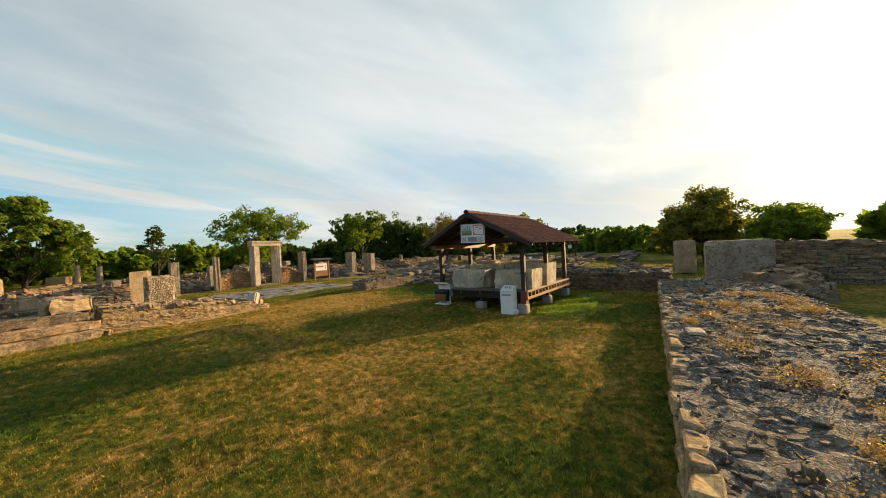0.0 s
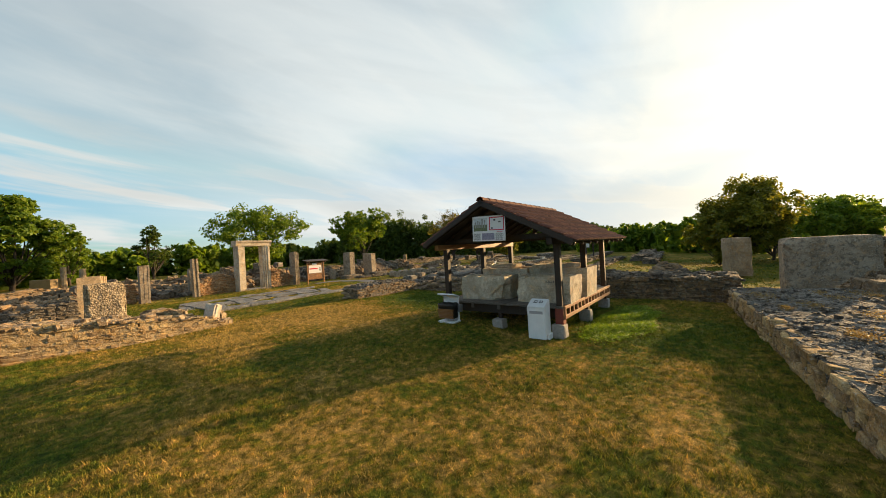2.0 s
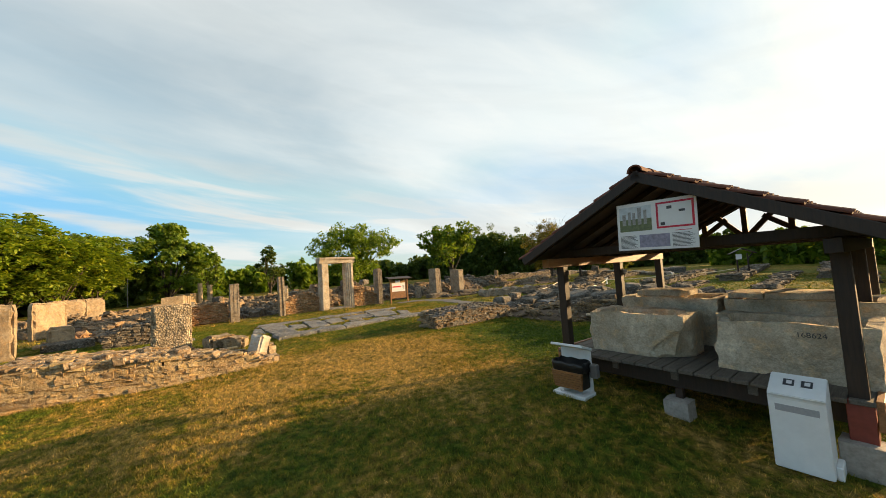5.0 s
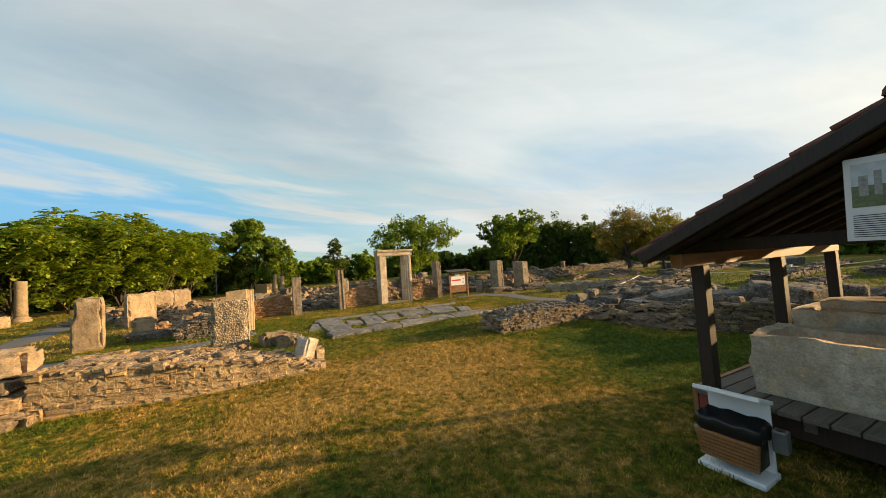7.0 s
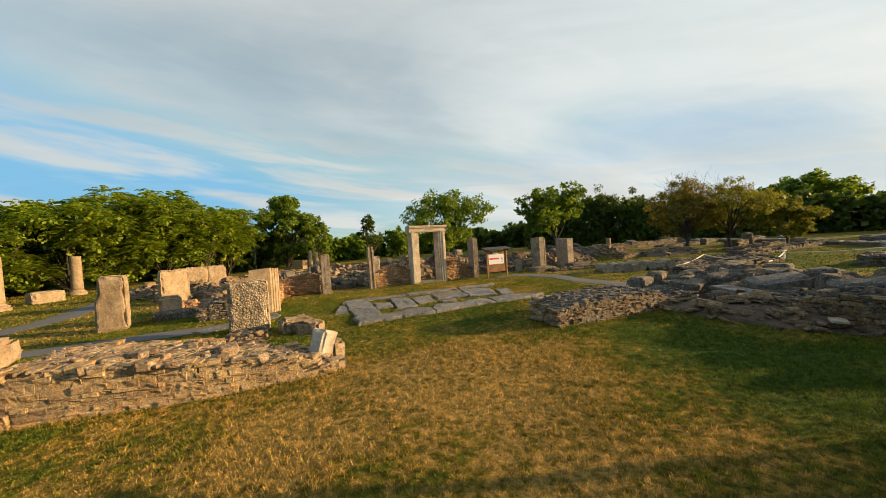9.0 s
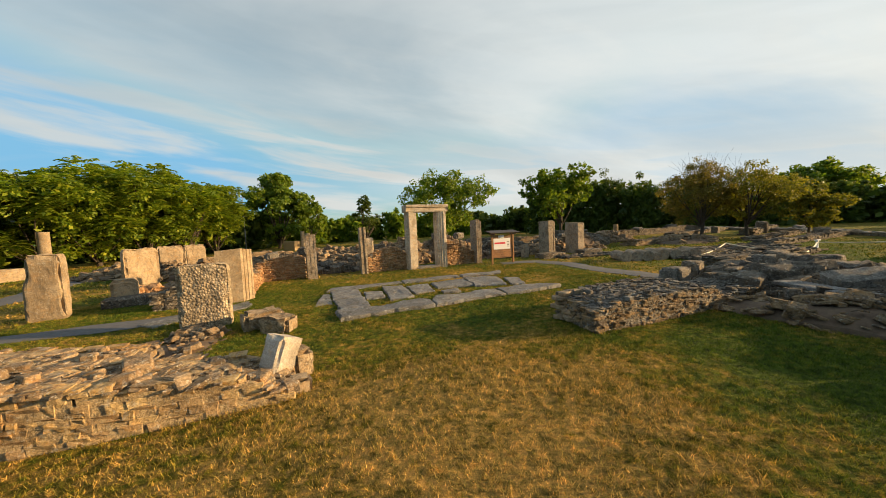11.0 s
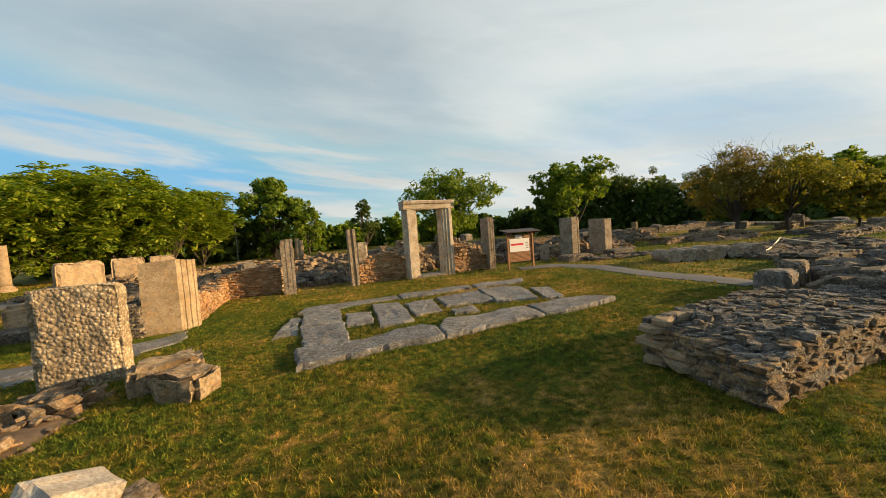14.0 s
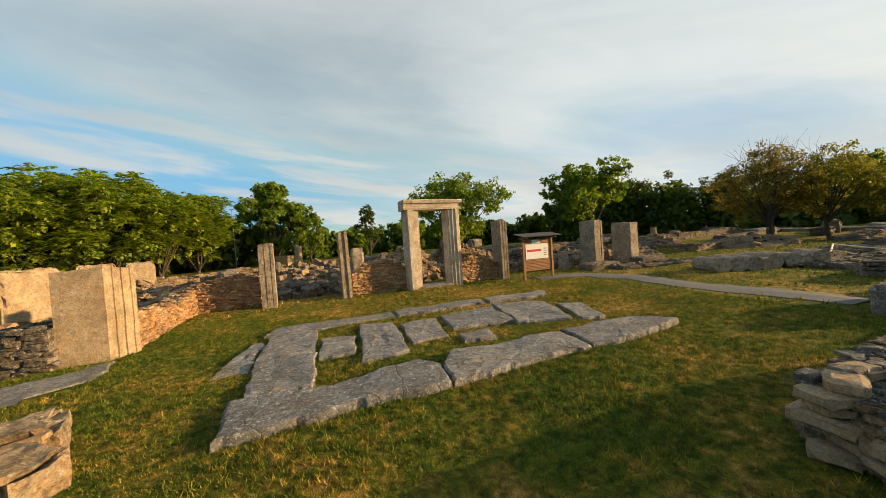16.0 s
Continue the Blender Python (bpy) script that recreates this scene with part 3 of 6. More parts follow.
def place(x, y, z, sx, sy, sz, rz=0.0, rx=0.0, ry=0.0):
    return pose(x, y, z, rx, ry, rz) @ Matrix.Diagonal((sx, sy, sz, 1))


def face_stones(rnd, length, h_of, at, rz, course=(0.08, 0.15), width=(0.16, 0.42), depth=0.22, skew=7.0, kind="block"):
    """Courses of stones on a vertical face. at(s, z): the point of the face s along it; rz: the face's turn."""
    out, z = [], 0.0
    while z < 3.5:
        ch = rnd.uniform(*course)
        s = -rnd.uniform(0, width[0])
        done = True
        while s < length:
            w = rnd.uniform(*width)
            mid = s + w / 2
            if 0 <= mid <= length and z + ch * 0.55 < h_of(mid):
                done = False
                x, y = at(mid, z)
                out.append((kind, rnd.randrange(10), place(x, y, z + ch / 2 + rnd.uniform(-0.02, 0.02), w * rnd.uniform(0.8, 1.12), depth * (rnd.uniform(0.93, 1.07) if kind == "hewn" else rnd.uniform(0.8, 1.25)), ch * rnd.choice((0.8, 0.9, 0.95, 1.0, 1.05) if kind == "hewn" else (0.7, 0.9, 1.0, 1.1, 1.3)), rz + rnd.uniform(-skew, skew), rnd.uniform(-skew, skew), rnd.uniform(-skew, skew))))
            s += w
        if done:
            break
        z += ch
    return out


def wall_run(name, label, origin, angle, length, thick, h_of, mat, mat_rest, core, seed, faces="fbse", course=(0.08, 0.15), width=(0.16, 0.42), top_size=(0.2, 0.5), top_step=0.2, limit=300, top_first=False, category="ruined wall", tilt=9.0, gaps=0.0, skew=7.0, sink=0.0, top_block=0.0, face_drop=0.0, face_in=0.08, face_kind="block", jit=1.0, mat_face=None, rest_face=None, slant=0.0):
    """A ruined rubble wall with its own axes: x along it, y through it (front at y = 0), uneven stepped top."""
    rnd = random.Random(seed)
    bm = bmesh.new()
    nx, ny = max(3, int(length / 0.22)), max(2, int(thick / 0.22))
    inset = 0.02
    tops = [[bm.verts.new((inset + (length - 2 * inset) * i / nx, inset + (thick - 2 * inset) * j / ny,
                           max(0.03, h_of(length * i / nx) - 0.05 + rnd.uniform(-0.05, 0.03)))) for j in range(ny + 1)] for i in range(nx + 1)]
    for i in range(nx):
        for j in range(ny):
            bm.faces.new((tops[i][j], tops[i + 1][j], tops[i + 1][j + 1], tops[i][j + 1]))
    rim = [e for e in bm.edges if e.is_boundary]
    r = bmesh.ops.extrude_edge_only(bm, edges=rim)
    for v in r["geom"]:
        if isinstance(v, bmesh.types.BMVert):
            v.co.z = -0.45
    for v in bm.verts:
        v.co.x += slant * v.co.y * max(0.0, 1 - v.co.x / length)
    ob = thing(name, bm, core, pose(*origin, 0, 0, angle), label, category, "", "structure")
    pieces = []
    top = []
    x = 0.0
    while x < length:
        y = 0.0
        while y < thick:
            px, py = x + rnd.uniform(-0.1, 0.1), y + rnd.uniform(-0.1, 0.1)
            if 0 < px < length and 0 < py < thick and rnd.random() >= gaps:
                s = top_size[0] + (top_size[1] - top_size[0]) * rnd.random() ** 1.7
                lump = rnd.random() < top_block
                top.append(("block" if lump else "flat", rnd.randrange(10), place(px, py, h_of(px) - sink + rnd.uniform(-0.04, 0.035) * jit, s * (0.75 if lump else 1), s * rnd.uniform(0.5, 0.8) if lump else s * rnd.uniform(0.7, 1.1), s * rnd.uniform(0.35, 0.65) if lump else s * rnd.uniform(0.5, 1.1), rnd.uniform(0, 360), rnd.uniform(-tilt, tilt), rnd.uniform(-tilt, tilt))))
            y += top_step * rnd.uniform(0.8, 1.2)
        x += top_step * rnd.uniform(0.8, 1.2)
    side = []
    if "f" in faces:
        side += face_stones(rnd, length, lambda s: h_of(s) - face_drop, lambda s, z: (s, face_in), 0, course, width, skew=skew, kind=face_kind)
    if "s" in faces:
        side += face_stones(rnd, thick, lambda s: h_of(0.05) - face_drop, lambda s, z: (face_in, s), 90, course, width, skew=skew, kind=face_kind)
    if "e" in faces:
        side += face_stones(rnd, thick, lambda s: h_of(length - 0.05) - face_drop, lambda s, z: (length - 0.08, s), 90, course, width, skew=skew, kind=face_kind)
    if "b" in faces:
        side += face_stones(rnd, length, lambda s: h_of(s) - face_drop, lambda s, z: (s, thick - 0.08), 0, course, width, skew=skew, kind=face_kind)
    if slant:
        for _, _, m in top + side:
            m.translation.x += slant * m.translation.y * max(0.0, 1 - m.translation.x / length)
    if mat_face:
        WALLS.append((ob, side, mat_face, rest_face, limit // 2))
        WALLS.append((ob, top, mat, mat_rest, limit // 2))
    else:
        WALLS.append((ob, top + side if top_first else side + top, mat, mat_rest, limit))
    return ob


WALLS = []

# ---- ground, paths ----
def near_path(x, y):
    """Whether a spot lies on one of the bare grey paths."""
    for line, half in PATHS:
        for (ax, ay), (bx, by) in zip(line, line[1:]):
            dx, dy = bx - ax, by - ay
            t = np.clip(((x - ax) * dx + (y - ay) * dy) / (dx * dx + dy * dy), 0, 1)
            hit = np.hypot(x - ax - t * dx, y - ay - t * dy) < half
            NEAR_HITS[0] = hit if NEAR_HITS[0] is None else NEAR_HITS[0] | hit
    r, NEAR_HITS[0] = NEAR_HITS[0], None
    return r


NEAR_HITS = [None]
PATHS = [
    ([(-22.9, 24.2), (-18.6, 6.5), (-17.4, 1.0), (-17.6, -3.0), (-19.5, -8.0)], 0.75),
    ([(-16.0, -8.2), (-12.6, -7.3), (-9.6, -7.0), (-7.6, -6.6)], 0.55),
    ([(5.3, -0.9), (7.4, -1.5), (8.0, -3.5), (7.6, -6.0), (7.6, -9.6)], 0.6),
]


def ground_height(x, y):
    s = np.clip((-20.8 - y) / 2.4, 0, 1)
    dip = -0.17 * s * s * (3 - 2 * s)                                  # the lawn falls a little to the south
    rise = 0.15 * np.exp(-(((x + 1.2) / 3.2) ** 2) - ((y + 14.3) / 1.7) ** 2)
    dell = -0.13 * np.exp(-(((x + 2.0) / 3.0) ** 2) - ((y + 11.5) / 1.15) ** 2)
    knoll = 0.09 * np.exp(-(((x + 1.9) / 1.6) ** 2) - ((y + 20.2) / 1.0) ** 2)
    return dip + rise + dell + knoll + 0.022 * (np.sin(x * 0.9 + 1.3) * np.cos(y * 0.7) + 0.6 * np.sin(x * 1.9 - y * 1.4)) * (np.abs(x) < 60) * (np.abs(y) < 60)


def make_ground():
    def axis(lo, hi, step):
        inner = np.arange(lo, hi + step, step)
        outer = np.array([20, 50, 110, 220, 450, 900, 1800, 3000.0])
        return np.concatenate([lo - outer[::-1], inner, hi + outer])

    xs, ys = axis(-40, 60, 0.8), axis(-45, 45, 0.8)
    X, Y = np.meshgrid(xs, ys, indexing="ij")
    Z = ground_height(X, Y)
    verts = np.stack([X, Y, Z], -1).reshape(-1, 3)
    n = len(ys)
    faces = [(i * n + j, (i + 1) * n + j, (i + 1) * n + j + 1, i * n + j + 1) for i in range(len(xs) - 1) for j in range(n - 1)]
    ob = new("ground", mesh_from("ground", verts, faces, M_GROUND, True))
    tagged(ob, "mown lawn of dry and green grass between the ruins", "ground", "", "structure")


make_ground()


def path_strip(name, line, half, mat, label):
    """A path a little proud of the lawn, with wavering borders."""
    rnd = random.Random(len(line) * 7 + int(half * 100))
    pts = []
    for (ax, ay), (bx, by) in zip(line, line[1:]):
        n = max(2, int(math.hypot(bx - ax, by - ay) / 0.6))
        pts += [(ax + (bx - ax) * k / n, ay + (by - ay) * k / n) for k in range(n)]
    pts.append(line[-1])
    bm = bmesh.new()
    rows = []
    for k, (x, y) in enumerate(pts):
        a, b = pts[max(0, k - 1)], pts[min(len(pts) - 1, k + 1)]
        d = Vector((b[0] - a[0], b[1] - a[1])).normalized()
        nrm = Vector((-d.y, d.x))
        row = []
        for s, dz in ((-1.0, -0.05), (-0.93, 0.014), (0, 0.032), (0.93, 0.014), (1.0, -0.05)):
            w = half * s * (1 + rnd.uniform(-0.16, 0.10))
            px, py = x + nrm.x * w, y + nrm.y * w
            row.append(bm.verts.new((px, py, float(ground_height(np.array(px), np.array(py))) + dz)))
        rows.append(row)
    for p, q in zip(rows, rows[1:]):
        for k in range(4):
            bm.faces.new((p[k], p[k + 1], q[k + 1], q[k]))
    return thing(name, bm, mat, Matrix(), label, "path", "", "structure")


path_strip("path_west", *PATHS[0], M_GRAVEL, "narrow grey paved path curving across the lawn")
path_strip("path_north", *PATHS[1], M_GRAVEL, "narrow grey paved path between the stone blocks")
path_strip("path_east", *PATHS[2], M_GRAVEL, "narrow grey gravel path through the grass")


def grass(name, n, x0, x1, y0, y1, height, width, seed, label, lawn=True):
    rng = np.random.default_rng(seed)
    x, y = rng.uniform(x0, x1, n), rng.uniform(y0, y1, n)
    keep = ~near_path(x, y)
    if not lawn:
        keep &= ~((x > -13) & (x < 6.5) & (y > -29) & (y < -1.5))
    x, y = x[keep], y[keep]
    # tufts: blades drawn together
    tuft = rng.integers(0, max(1, len(x) // 9), len(x))
    pull = (rng.random(len(x)) < 0.6)
    x = np.where(pull, x[tuft] + rng.normal(0, 0.022, len(x)), x)
    y = np.where(pull, y[tuft] + rng.normal(0, 0.022, len(y)), y)
    n = len(x)
    z = ground_height(x, y) - 0.004
    patch = 0.5 + 0.5 * np.sin(x * 1.7 + 2 * np.sin(y * 0.8)) * np.sin(y * 1.3 + x * 0.4)
    h = rng.uniform(0.55, 1.35, n) * height * (0.7 + 0.6 * patch)
    a = rng.uniform(0, 2 * np.pi, n)
    w = rng.uniform(0.7, 1.3, n) * width
    lean = rng.uniform(0.2, 1.0, n) * h
    la = rng.uniform(0, 2 * np.pi, n)
    v = np.empty((n, 3, 3))
    v[:, 0] = np.stack([x - np.cos(a) * w / 2, y - np.sin(a) * w / 2, z], 1)
    v[:, 1] = np.stack([x + np.cos(a) * w / 2, y + np.sin(a) * w / 2, z], 1)
    v[:, 2] = np.stack([x + np.cos(la) * lean, y + np.sin(la) * lean, z + h], 1)
    me = bpy.data.meshes.new(name)
    me.vertices.add(3 * n), me.loops.add(3 * n), me.polygons.add(n)
    me.vertices.foreach_set("co", v.ravel())
    me.loops.foreach_set("vertex_index", np.arange(3 * n, dtype=np.int32))
    me.polygons.foreach_set("loop_start", np.arange(0, 3 * n, 3, dtype=np.int32))
    me.update(calc_edges=True)
    me.materials.append(M_BLADES)
    tagged(new(name, me), label, "grass", "", "stuff")


grass("lawn_grass", 880000, -13, 6.5, -29, -1.5, 0.048, 0.0095, 1, "short mown blades of dry and green grass")
grass("far_grass", 170000, -34, 34, -30, 24, 0.085, 0.035, 2, "longer grass beyond the lawn", False)

# ---- ruined walls round the lawn ----
def lerp_h(*stops):
    def h(s):
        for (a, ha), (b, hb) in zip(stops, stops[1:]):
            if s <= b:
                t = max(0.0, (s - a) / (b - a))
                return ha + (hb - ha) * t
        return stops[-1][1]
    return h


# low wall along the west side of the lawn, its sunlit face to the south
wall_run("wall_west", "low ruined wall of yellow rubble stone with a broken top", (-10.15, -13.72, 0), -1.5, 2.7, 1.75,
         lerp_h((0, 0.94), (0.45, 0.91), (1.5, 0.79), (2.2, 0.73), (2.7, 0.67)), M_TOP, M_TOP_STUFF, M_CORE, 11, "fsb",
         course=(0.06, 0.145), width=(0.09, 0.36), top_size=(0.05, 0.42), top_step=0.095, tilt=7, skew=1.6, face_in=0.126, face_kind="hewn", face_drop=0.03, sink=0.045, jit=0.6, top_block=0.07, mat_face=M_WALL, rest_face=M_WALL_STUFF)
wall_run("wall_west", "low ruined wall of yellow rubble stone crumbling at its end", (-7.452, -13.79, 0), 2.0, 2.25, 1.12,
         lerp_h((0, 0.67), (0.4, 0.61), (1.3, 0.50), (1.9, 0.36), (2.35, 0.12)), M_TOP, M_TOP_STUFF, M_CORE, 12, "feb",
         course=(0.06, 0.145), width=(0.09, 0.36), top_size=(0.05, 0.42), top_step=0.095, tilt=7, skew=1.6, face_in=0.126, face_kind="hewn", face_drop=0.03, sink=0.045, jit=0.6, top_block=0.07, mat_face=M_WALL, rest_face=M_WALL_STUFF)
# broad wall along the south side, covered with grey slabs
wall_run("wall_south", "broad ruined wall of crumbling grey schist with loose flakes", (-12.59, -32.35, -0.2), 7.1, 18.2, 3.3,
         lerp_h((0, 0.62), (6, 0.60), (14, 0.64), (18.2, 0.68)), M_SLAB, M_SLAB_STUFF, M_FLAKE, 23, "b",
         course=(0.1, 0.2), width=(0.25, 0.6), top_size=(0.03, 0.19), top_step=0.078, top_first=True, tilt=12, sink=0.035, gaps=0.55, jit=1.0, top_block=0.12, face_drop=0.10, mat_face=M_WALL, rest_face=M_WALL_STUFF)
# east wall behind the shelter
wall_run("wall_east", "low ruined wall of dark stacked stone with a crumbled top", (8.3, -27.0, -0.15), 92.0, 13.2, 2.6,
         lerp_h((0, 0.84), (4, 0.86), (7, 0.86), (8.2, 1.0), (10.2, 0.95), (11.4, 0.70), (13.2, 0.62)), M_GREY, M_GREY_STUFF, M_CORE_GREY, 31, "bs",
         course=(0.04, 0.11), width=(0.12, 0.5), top_size=(0.08, 0.5), top_step=0.13, tilt=13, sink=0.02, top_block=0.15, mat_face=M_STUB, rest_face=M_STUB_STUFF)
# stub that juts into the lawn from the east wall
wall_run("wall_stub", "broken stub of a grey stone wall jutting into the lawn", (0.27, -13.52, 0), 4.0, 6.3, 1.68,
         lerp_h((0, 0.54), (0.6, 0.62), (1.8, 0.68), (3.5, 0.66), (4.0, 0.58), (4.3, 0.34), (6.4, 0.42)), M_SLAB, M_SLAB_STUFF, M_FLAKE, 37, "fbs", slant=0.36,
         course=(0.045, 0.12), width=(0.08, 0.3), top_size=(0.05, 0.27), top_step=0.08, tilt=7, top_block=0.08, sink=0.025, gaps=0.4, face_drop=0.05, face_in=0.115, mat_face=M_STUB, rest_face=M_STUB_STUFF)
# dark dry wall between the upright slabs
wall_run("wall_low_dark", "low dry wall of dark small stones below the upright slabs", (-9.9, -5.42, 0), 3.0, 1.75, 0.9,
         lerp_h((0, 0.5), (0.8, 0.8), (1.75, 0.85)), M_GREY, M_GREY_STUFF, M_CORE_GREY, 47, "fs",
         course=(0.07, 0.14), width=(0.12, 0.4), top_size=(0.1, 0.4), top_step=0.15, limit=160, tilt=12)
# the low brick-like walls of the colonnade
for args in (
    ((-7.3, -4.4, 0), 93.0, 4.5, 0.7, lerp_h((0, 0.85), (1.5, 0.72), (3.2, 0.6), (4.5, 0.9)), "f", 51),
    ((-7.75, -0.05, 0), -2.0, 2.2, 0.7, lerp_h((0, 0.95), (1.0, 1.15), (1.6, 1.25), (2.2, 1.1)), "f", 52),
    ((-2.35, 0.1, 0), 2.0, 2.15, 0.7, lerp_h((0, 0.85), (0.5, 1.2), (1.2, 1.35), (1.7, 1.3), (2.15, 0.9)), "fse", 53),
    ((2.35, 0.45, 0), 3.0, 1.8, 0.7, lerp_h((0, 1.5), (0.6, 1.4), (1.2, 1.0), (1.8, 0.8)), "fse", 54),
):
    org, ang, ln, th, hh, fc, sd = args
    wall_run("wall_colonnade", "low wall of thin orange-brown courses between pillars", org, ang, ln, th, hh, M_BRICK, M_BRICK_STUFF, M_CORE, sd, fc,
             course=(0.045, 0.085), width=(0.12, 0.34), top_size=(0.15, 0.4), top_step=0.18, limit=220, tilt=20)

# ---- standing stones, portal and paving ----
def jagged(bm, z_top, depth, seed):
    """A broken, uneven top."""
    for v in bm.verts:
        if v.co.z > z_top - 0.02:
            n = noise.noise(Vector((v.co.x * 4 + seed, v.co.y * 4, seed * 1.7)))
            v.co.z -= depth * (0.5 + n)


def ribbed_profile(w, d, ribs, step, side="front"):
    """A rectangle w by d with raised vertical ribs on its front (y = 0)."""
    pts = []
    n = 2 * ribs + 1
    for k in range(n):
        y = 0.0 if k % 2 == 0 else step
        pts += [(w * k / n, y), (w * (k + 1) / n, y)]
    return pts + [(w, d), (0, d)]


def pillar(label, m, profile, h, mat, seed, lean=(0, 0), top=0.06, amount=0.012, levels=14, category="stone pillar"):
    bm = prism(profile, -0.1, h, levels)
    bmesh.ops.triangulate(bm, faces=[f for f in bm.faces if len(f.verts) > 4])
    jagged(bm, h, top, seed)
    roughen(bm, amount, 3.0, seed)
    bmesh.ops.transform(bm, matrix=pose(0, 0, 0, lean[0], lean[1], 0), verts=bm.verts)
    return thing("stone_pillar", bm, mat, m, label, category, "pillars of the colonnade")


# pillars from west to east
pillar("square weathered limestone pillar with a grooved front face", pose(-5.44, -0.62, 0, 0, 0, 4), ribbed_profile(0.46, 0.42, 2, 0.012), 2.25, M_PILLAR, 1)
pillar("thin leaning limestone pillar with deep vertical grooves", pose(-2.74, -0.2, 0, 0, 0, 8), ribbed_profile(0.34, 0.34, 1, 0.07), 2.5, M_PILLAR, 2, (0, -1.0))
pillar("flat limestone pillar with a rounded broken top", pose(4.2, 0.12, 0, 0, 0, 4), ribbed_profile(0.34, 0.8, 2, 0.015), 2.78, M_PILLAR, 3, top=0.22)
pillar("dark lichened stone pillar with a rounded top beside a plinth", pose(9.62, 0.36, 0, 0, 0, 4), [(0, 0), (0.38, 0), (0.38, 0.05), (0.44, 0.05), (0.44, 0.01), (0.55, 0.01), (0.55, 1.0), (0, 1.0)], 2.5, M_PILLAR, 4, top=0.16)
pillar("broad dark stone pillar with a flat top beside a plinth", pose(12.55, 0.92, 0, 0, 0, 4), [(0, 0), (0.46, 0), (0.46, 0.03), (0.6, 0.03), (0.6, 1.25), (0, 1.25)], 2.25, M_PILLAR, 5, top=0.06)


def portal():
    top = empty("stone_portal", pose(-0.16, -0.42, 0, 0, 0, 7), "tall standing doorway of pale moulded limestone with lintel", "doorway")
    for k, x in enumerate((0.0, 1.82)):
        w = 0.56
        prof = [(0, 0.09), (0.06, 0.0), (0.2, 0.0), (0.22, 0.05), (0.34, 0.05), (0.36, 0.10), (0.47, 0.10), (0.49, 0.14), (w, 0.14), (w, 0.62), (0, 0.62)]
        if k == 1:
            prof = [(w - px, py) for px, py in reversed(prof)]
        bm = prism([(x + px, py) for px, py in prof], -0.1, 3.22, 16)
        bmesh.ops.triangulate(bm, faces=[f for f in bm.faces if len(f.verts) > 4])
        roughen(bm, 0.012, 3.0, 61 + k)
        part("jamb", bm, M_PORTAL, top)
    prof = [(0.02, 3.22), (-0.01, 3.3), (0.05, 3.33), (0.02, 3.44), (-0.05, 3.48), (-0.09, 3.58), (-0.07, 3.62), (0.66, 3.62), (0.66, 3.22)]
    bm = bmesh.new()
    rings = []
    for k in range(13):
        x = -0.1 + 2.58 * k / 12
        rings.append([bm.verts.new((x, py, pz)) for py, pz in prof])
    n = len(prof)
    for a, b in zip(rings, rings[1:]):
        for i in range(n):
            bm.faces.new((a[i], b[i], b[(i + 1) % n], a[(i + 1) % n]))
    bm.faces.new(rings[0]), bm.faces.new(list(reversed(rings[-1])))
    bmesh.ops.triangulate(bm, faces=[f for f in bm.faces if len(f.verts) > 4])
    roughen(bm, 0.014, 2.6, 66)
    part("lintel", bm, M_PORTAL, top, "cracked moulded lintel")
    part("threshold", rough_block((1.5, 0.9, 0.14), 67, 4, 0.012), M_PAVE, top).matrix_local = pose(1.2, 0.45, 0)


portal()

# stelae and broken panels west of the paving
def panel(name, label, x, y, rz, size, mat, seed, amount=0.015, chip=0.05, cuts=7, category="stone block", rx=0.0, ry=0.0, z=-0.06, scale=2.5, shoulder=0.0, jag=0.0):
    bm = rough_block(size, seed, cuts, amount, scale, chip)
    for v in bm.verts:                                  # a shoulder broken away from one upper side
        t = min(1.0, max(0.0, (v.co.z / size[2] - 0.5) / 0.2))
        if v.co.x < 0:
            v.co.x *= 1 - shoulder * t * t * (3 - 2 * t)
    if jag:
        jagged(bm, size[2], jag, seed)
    return thing(name, bm, mat, pose(x, y, z, rx, ry, rz), label, category)


panel("rough_stone_block", "upright rough block of pitted conglomerate stone", -7.62, -8.40, 1, (1.14, 0.36, 1.7), M_CONGLO, 71, 0.022, 0.05, 16, scale=5)


def grooved_block():
    m = Matrix()
    # mouldings down the east side: fillets and deep channels
    a, b, out = Vector((-7.43, -5.02)), Vector((-7.15, -4.46)), Vector((0.894, -0.447))
    side = [a.lerp(b, t) - out * d for t, d in ((0.0, 0.0), (0.16, 0.0), (0.18, 0.035), (0.28, 0.035), (0.30, 0.012), (0.44, 0.008), (0.46, 0.045), (0.56, 0.045), (0.58, 0.02), (0.74, 0.02), (0.76, 0.04), (0.84, 0.04), (0.86, 0.02), (1.0, 0.02))]
    prof = [(-8.18, -5.15)] + [tuple(p) for p in side] + [(-7.8, -4.2), (-8.1, -4.6)]
    bm = prism(prof, -0.08, 1.88, 12)
    bmesh.ops.triangulate(bm, faces=[f for f in bm.faces if len(f.verts) > 4])
    jagged(bm, 1.88, 0.06, 5.0)
    roughen(bm, 0.012, 3.0, 72)
    thing("grooved_stone_block", bm, M_DRESSED, m, "pale limestone block with vertical mouldings down one side", "stone block")


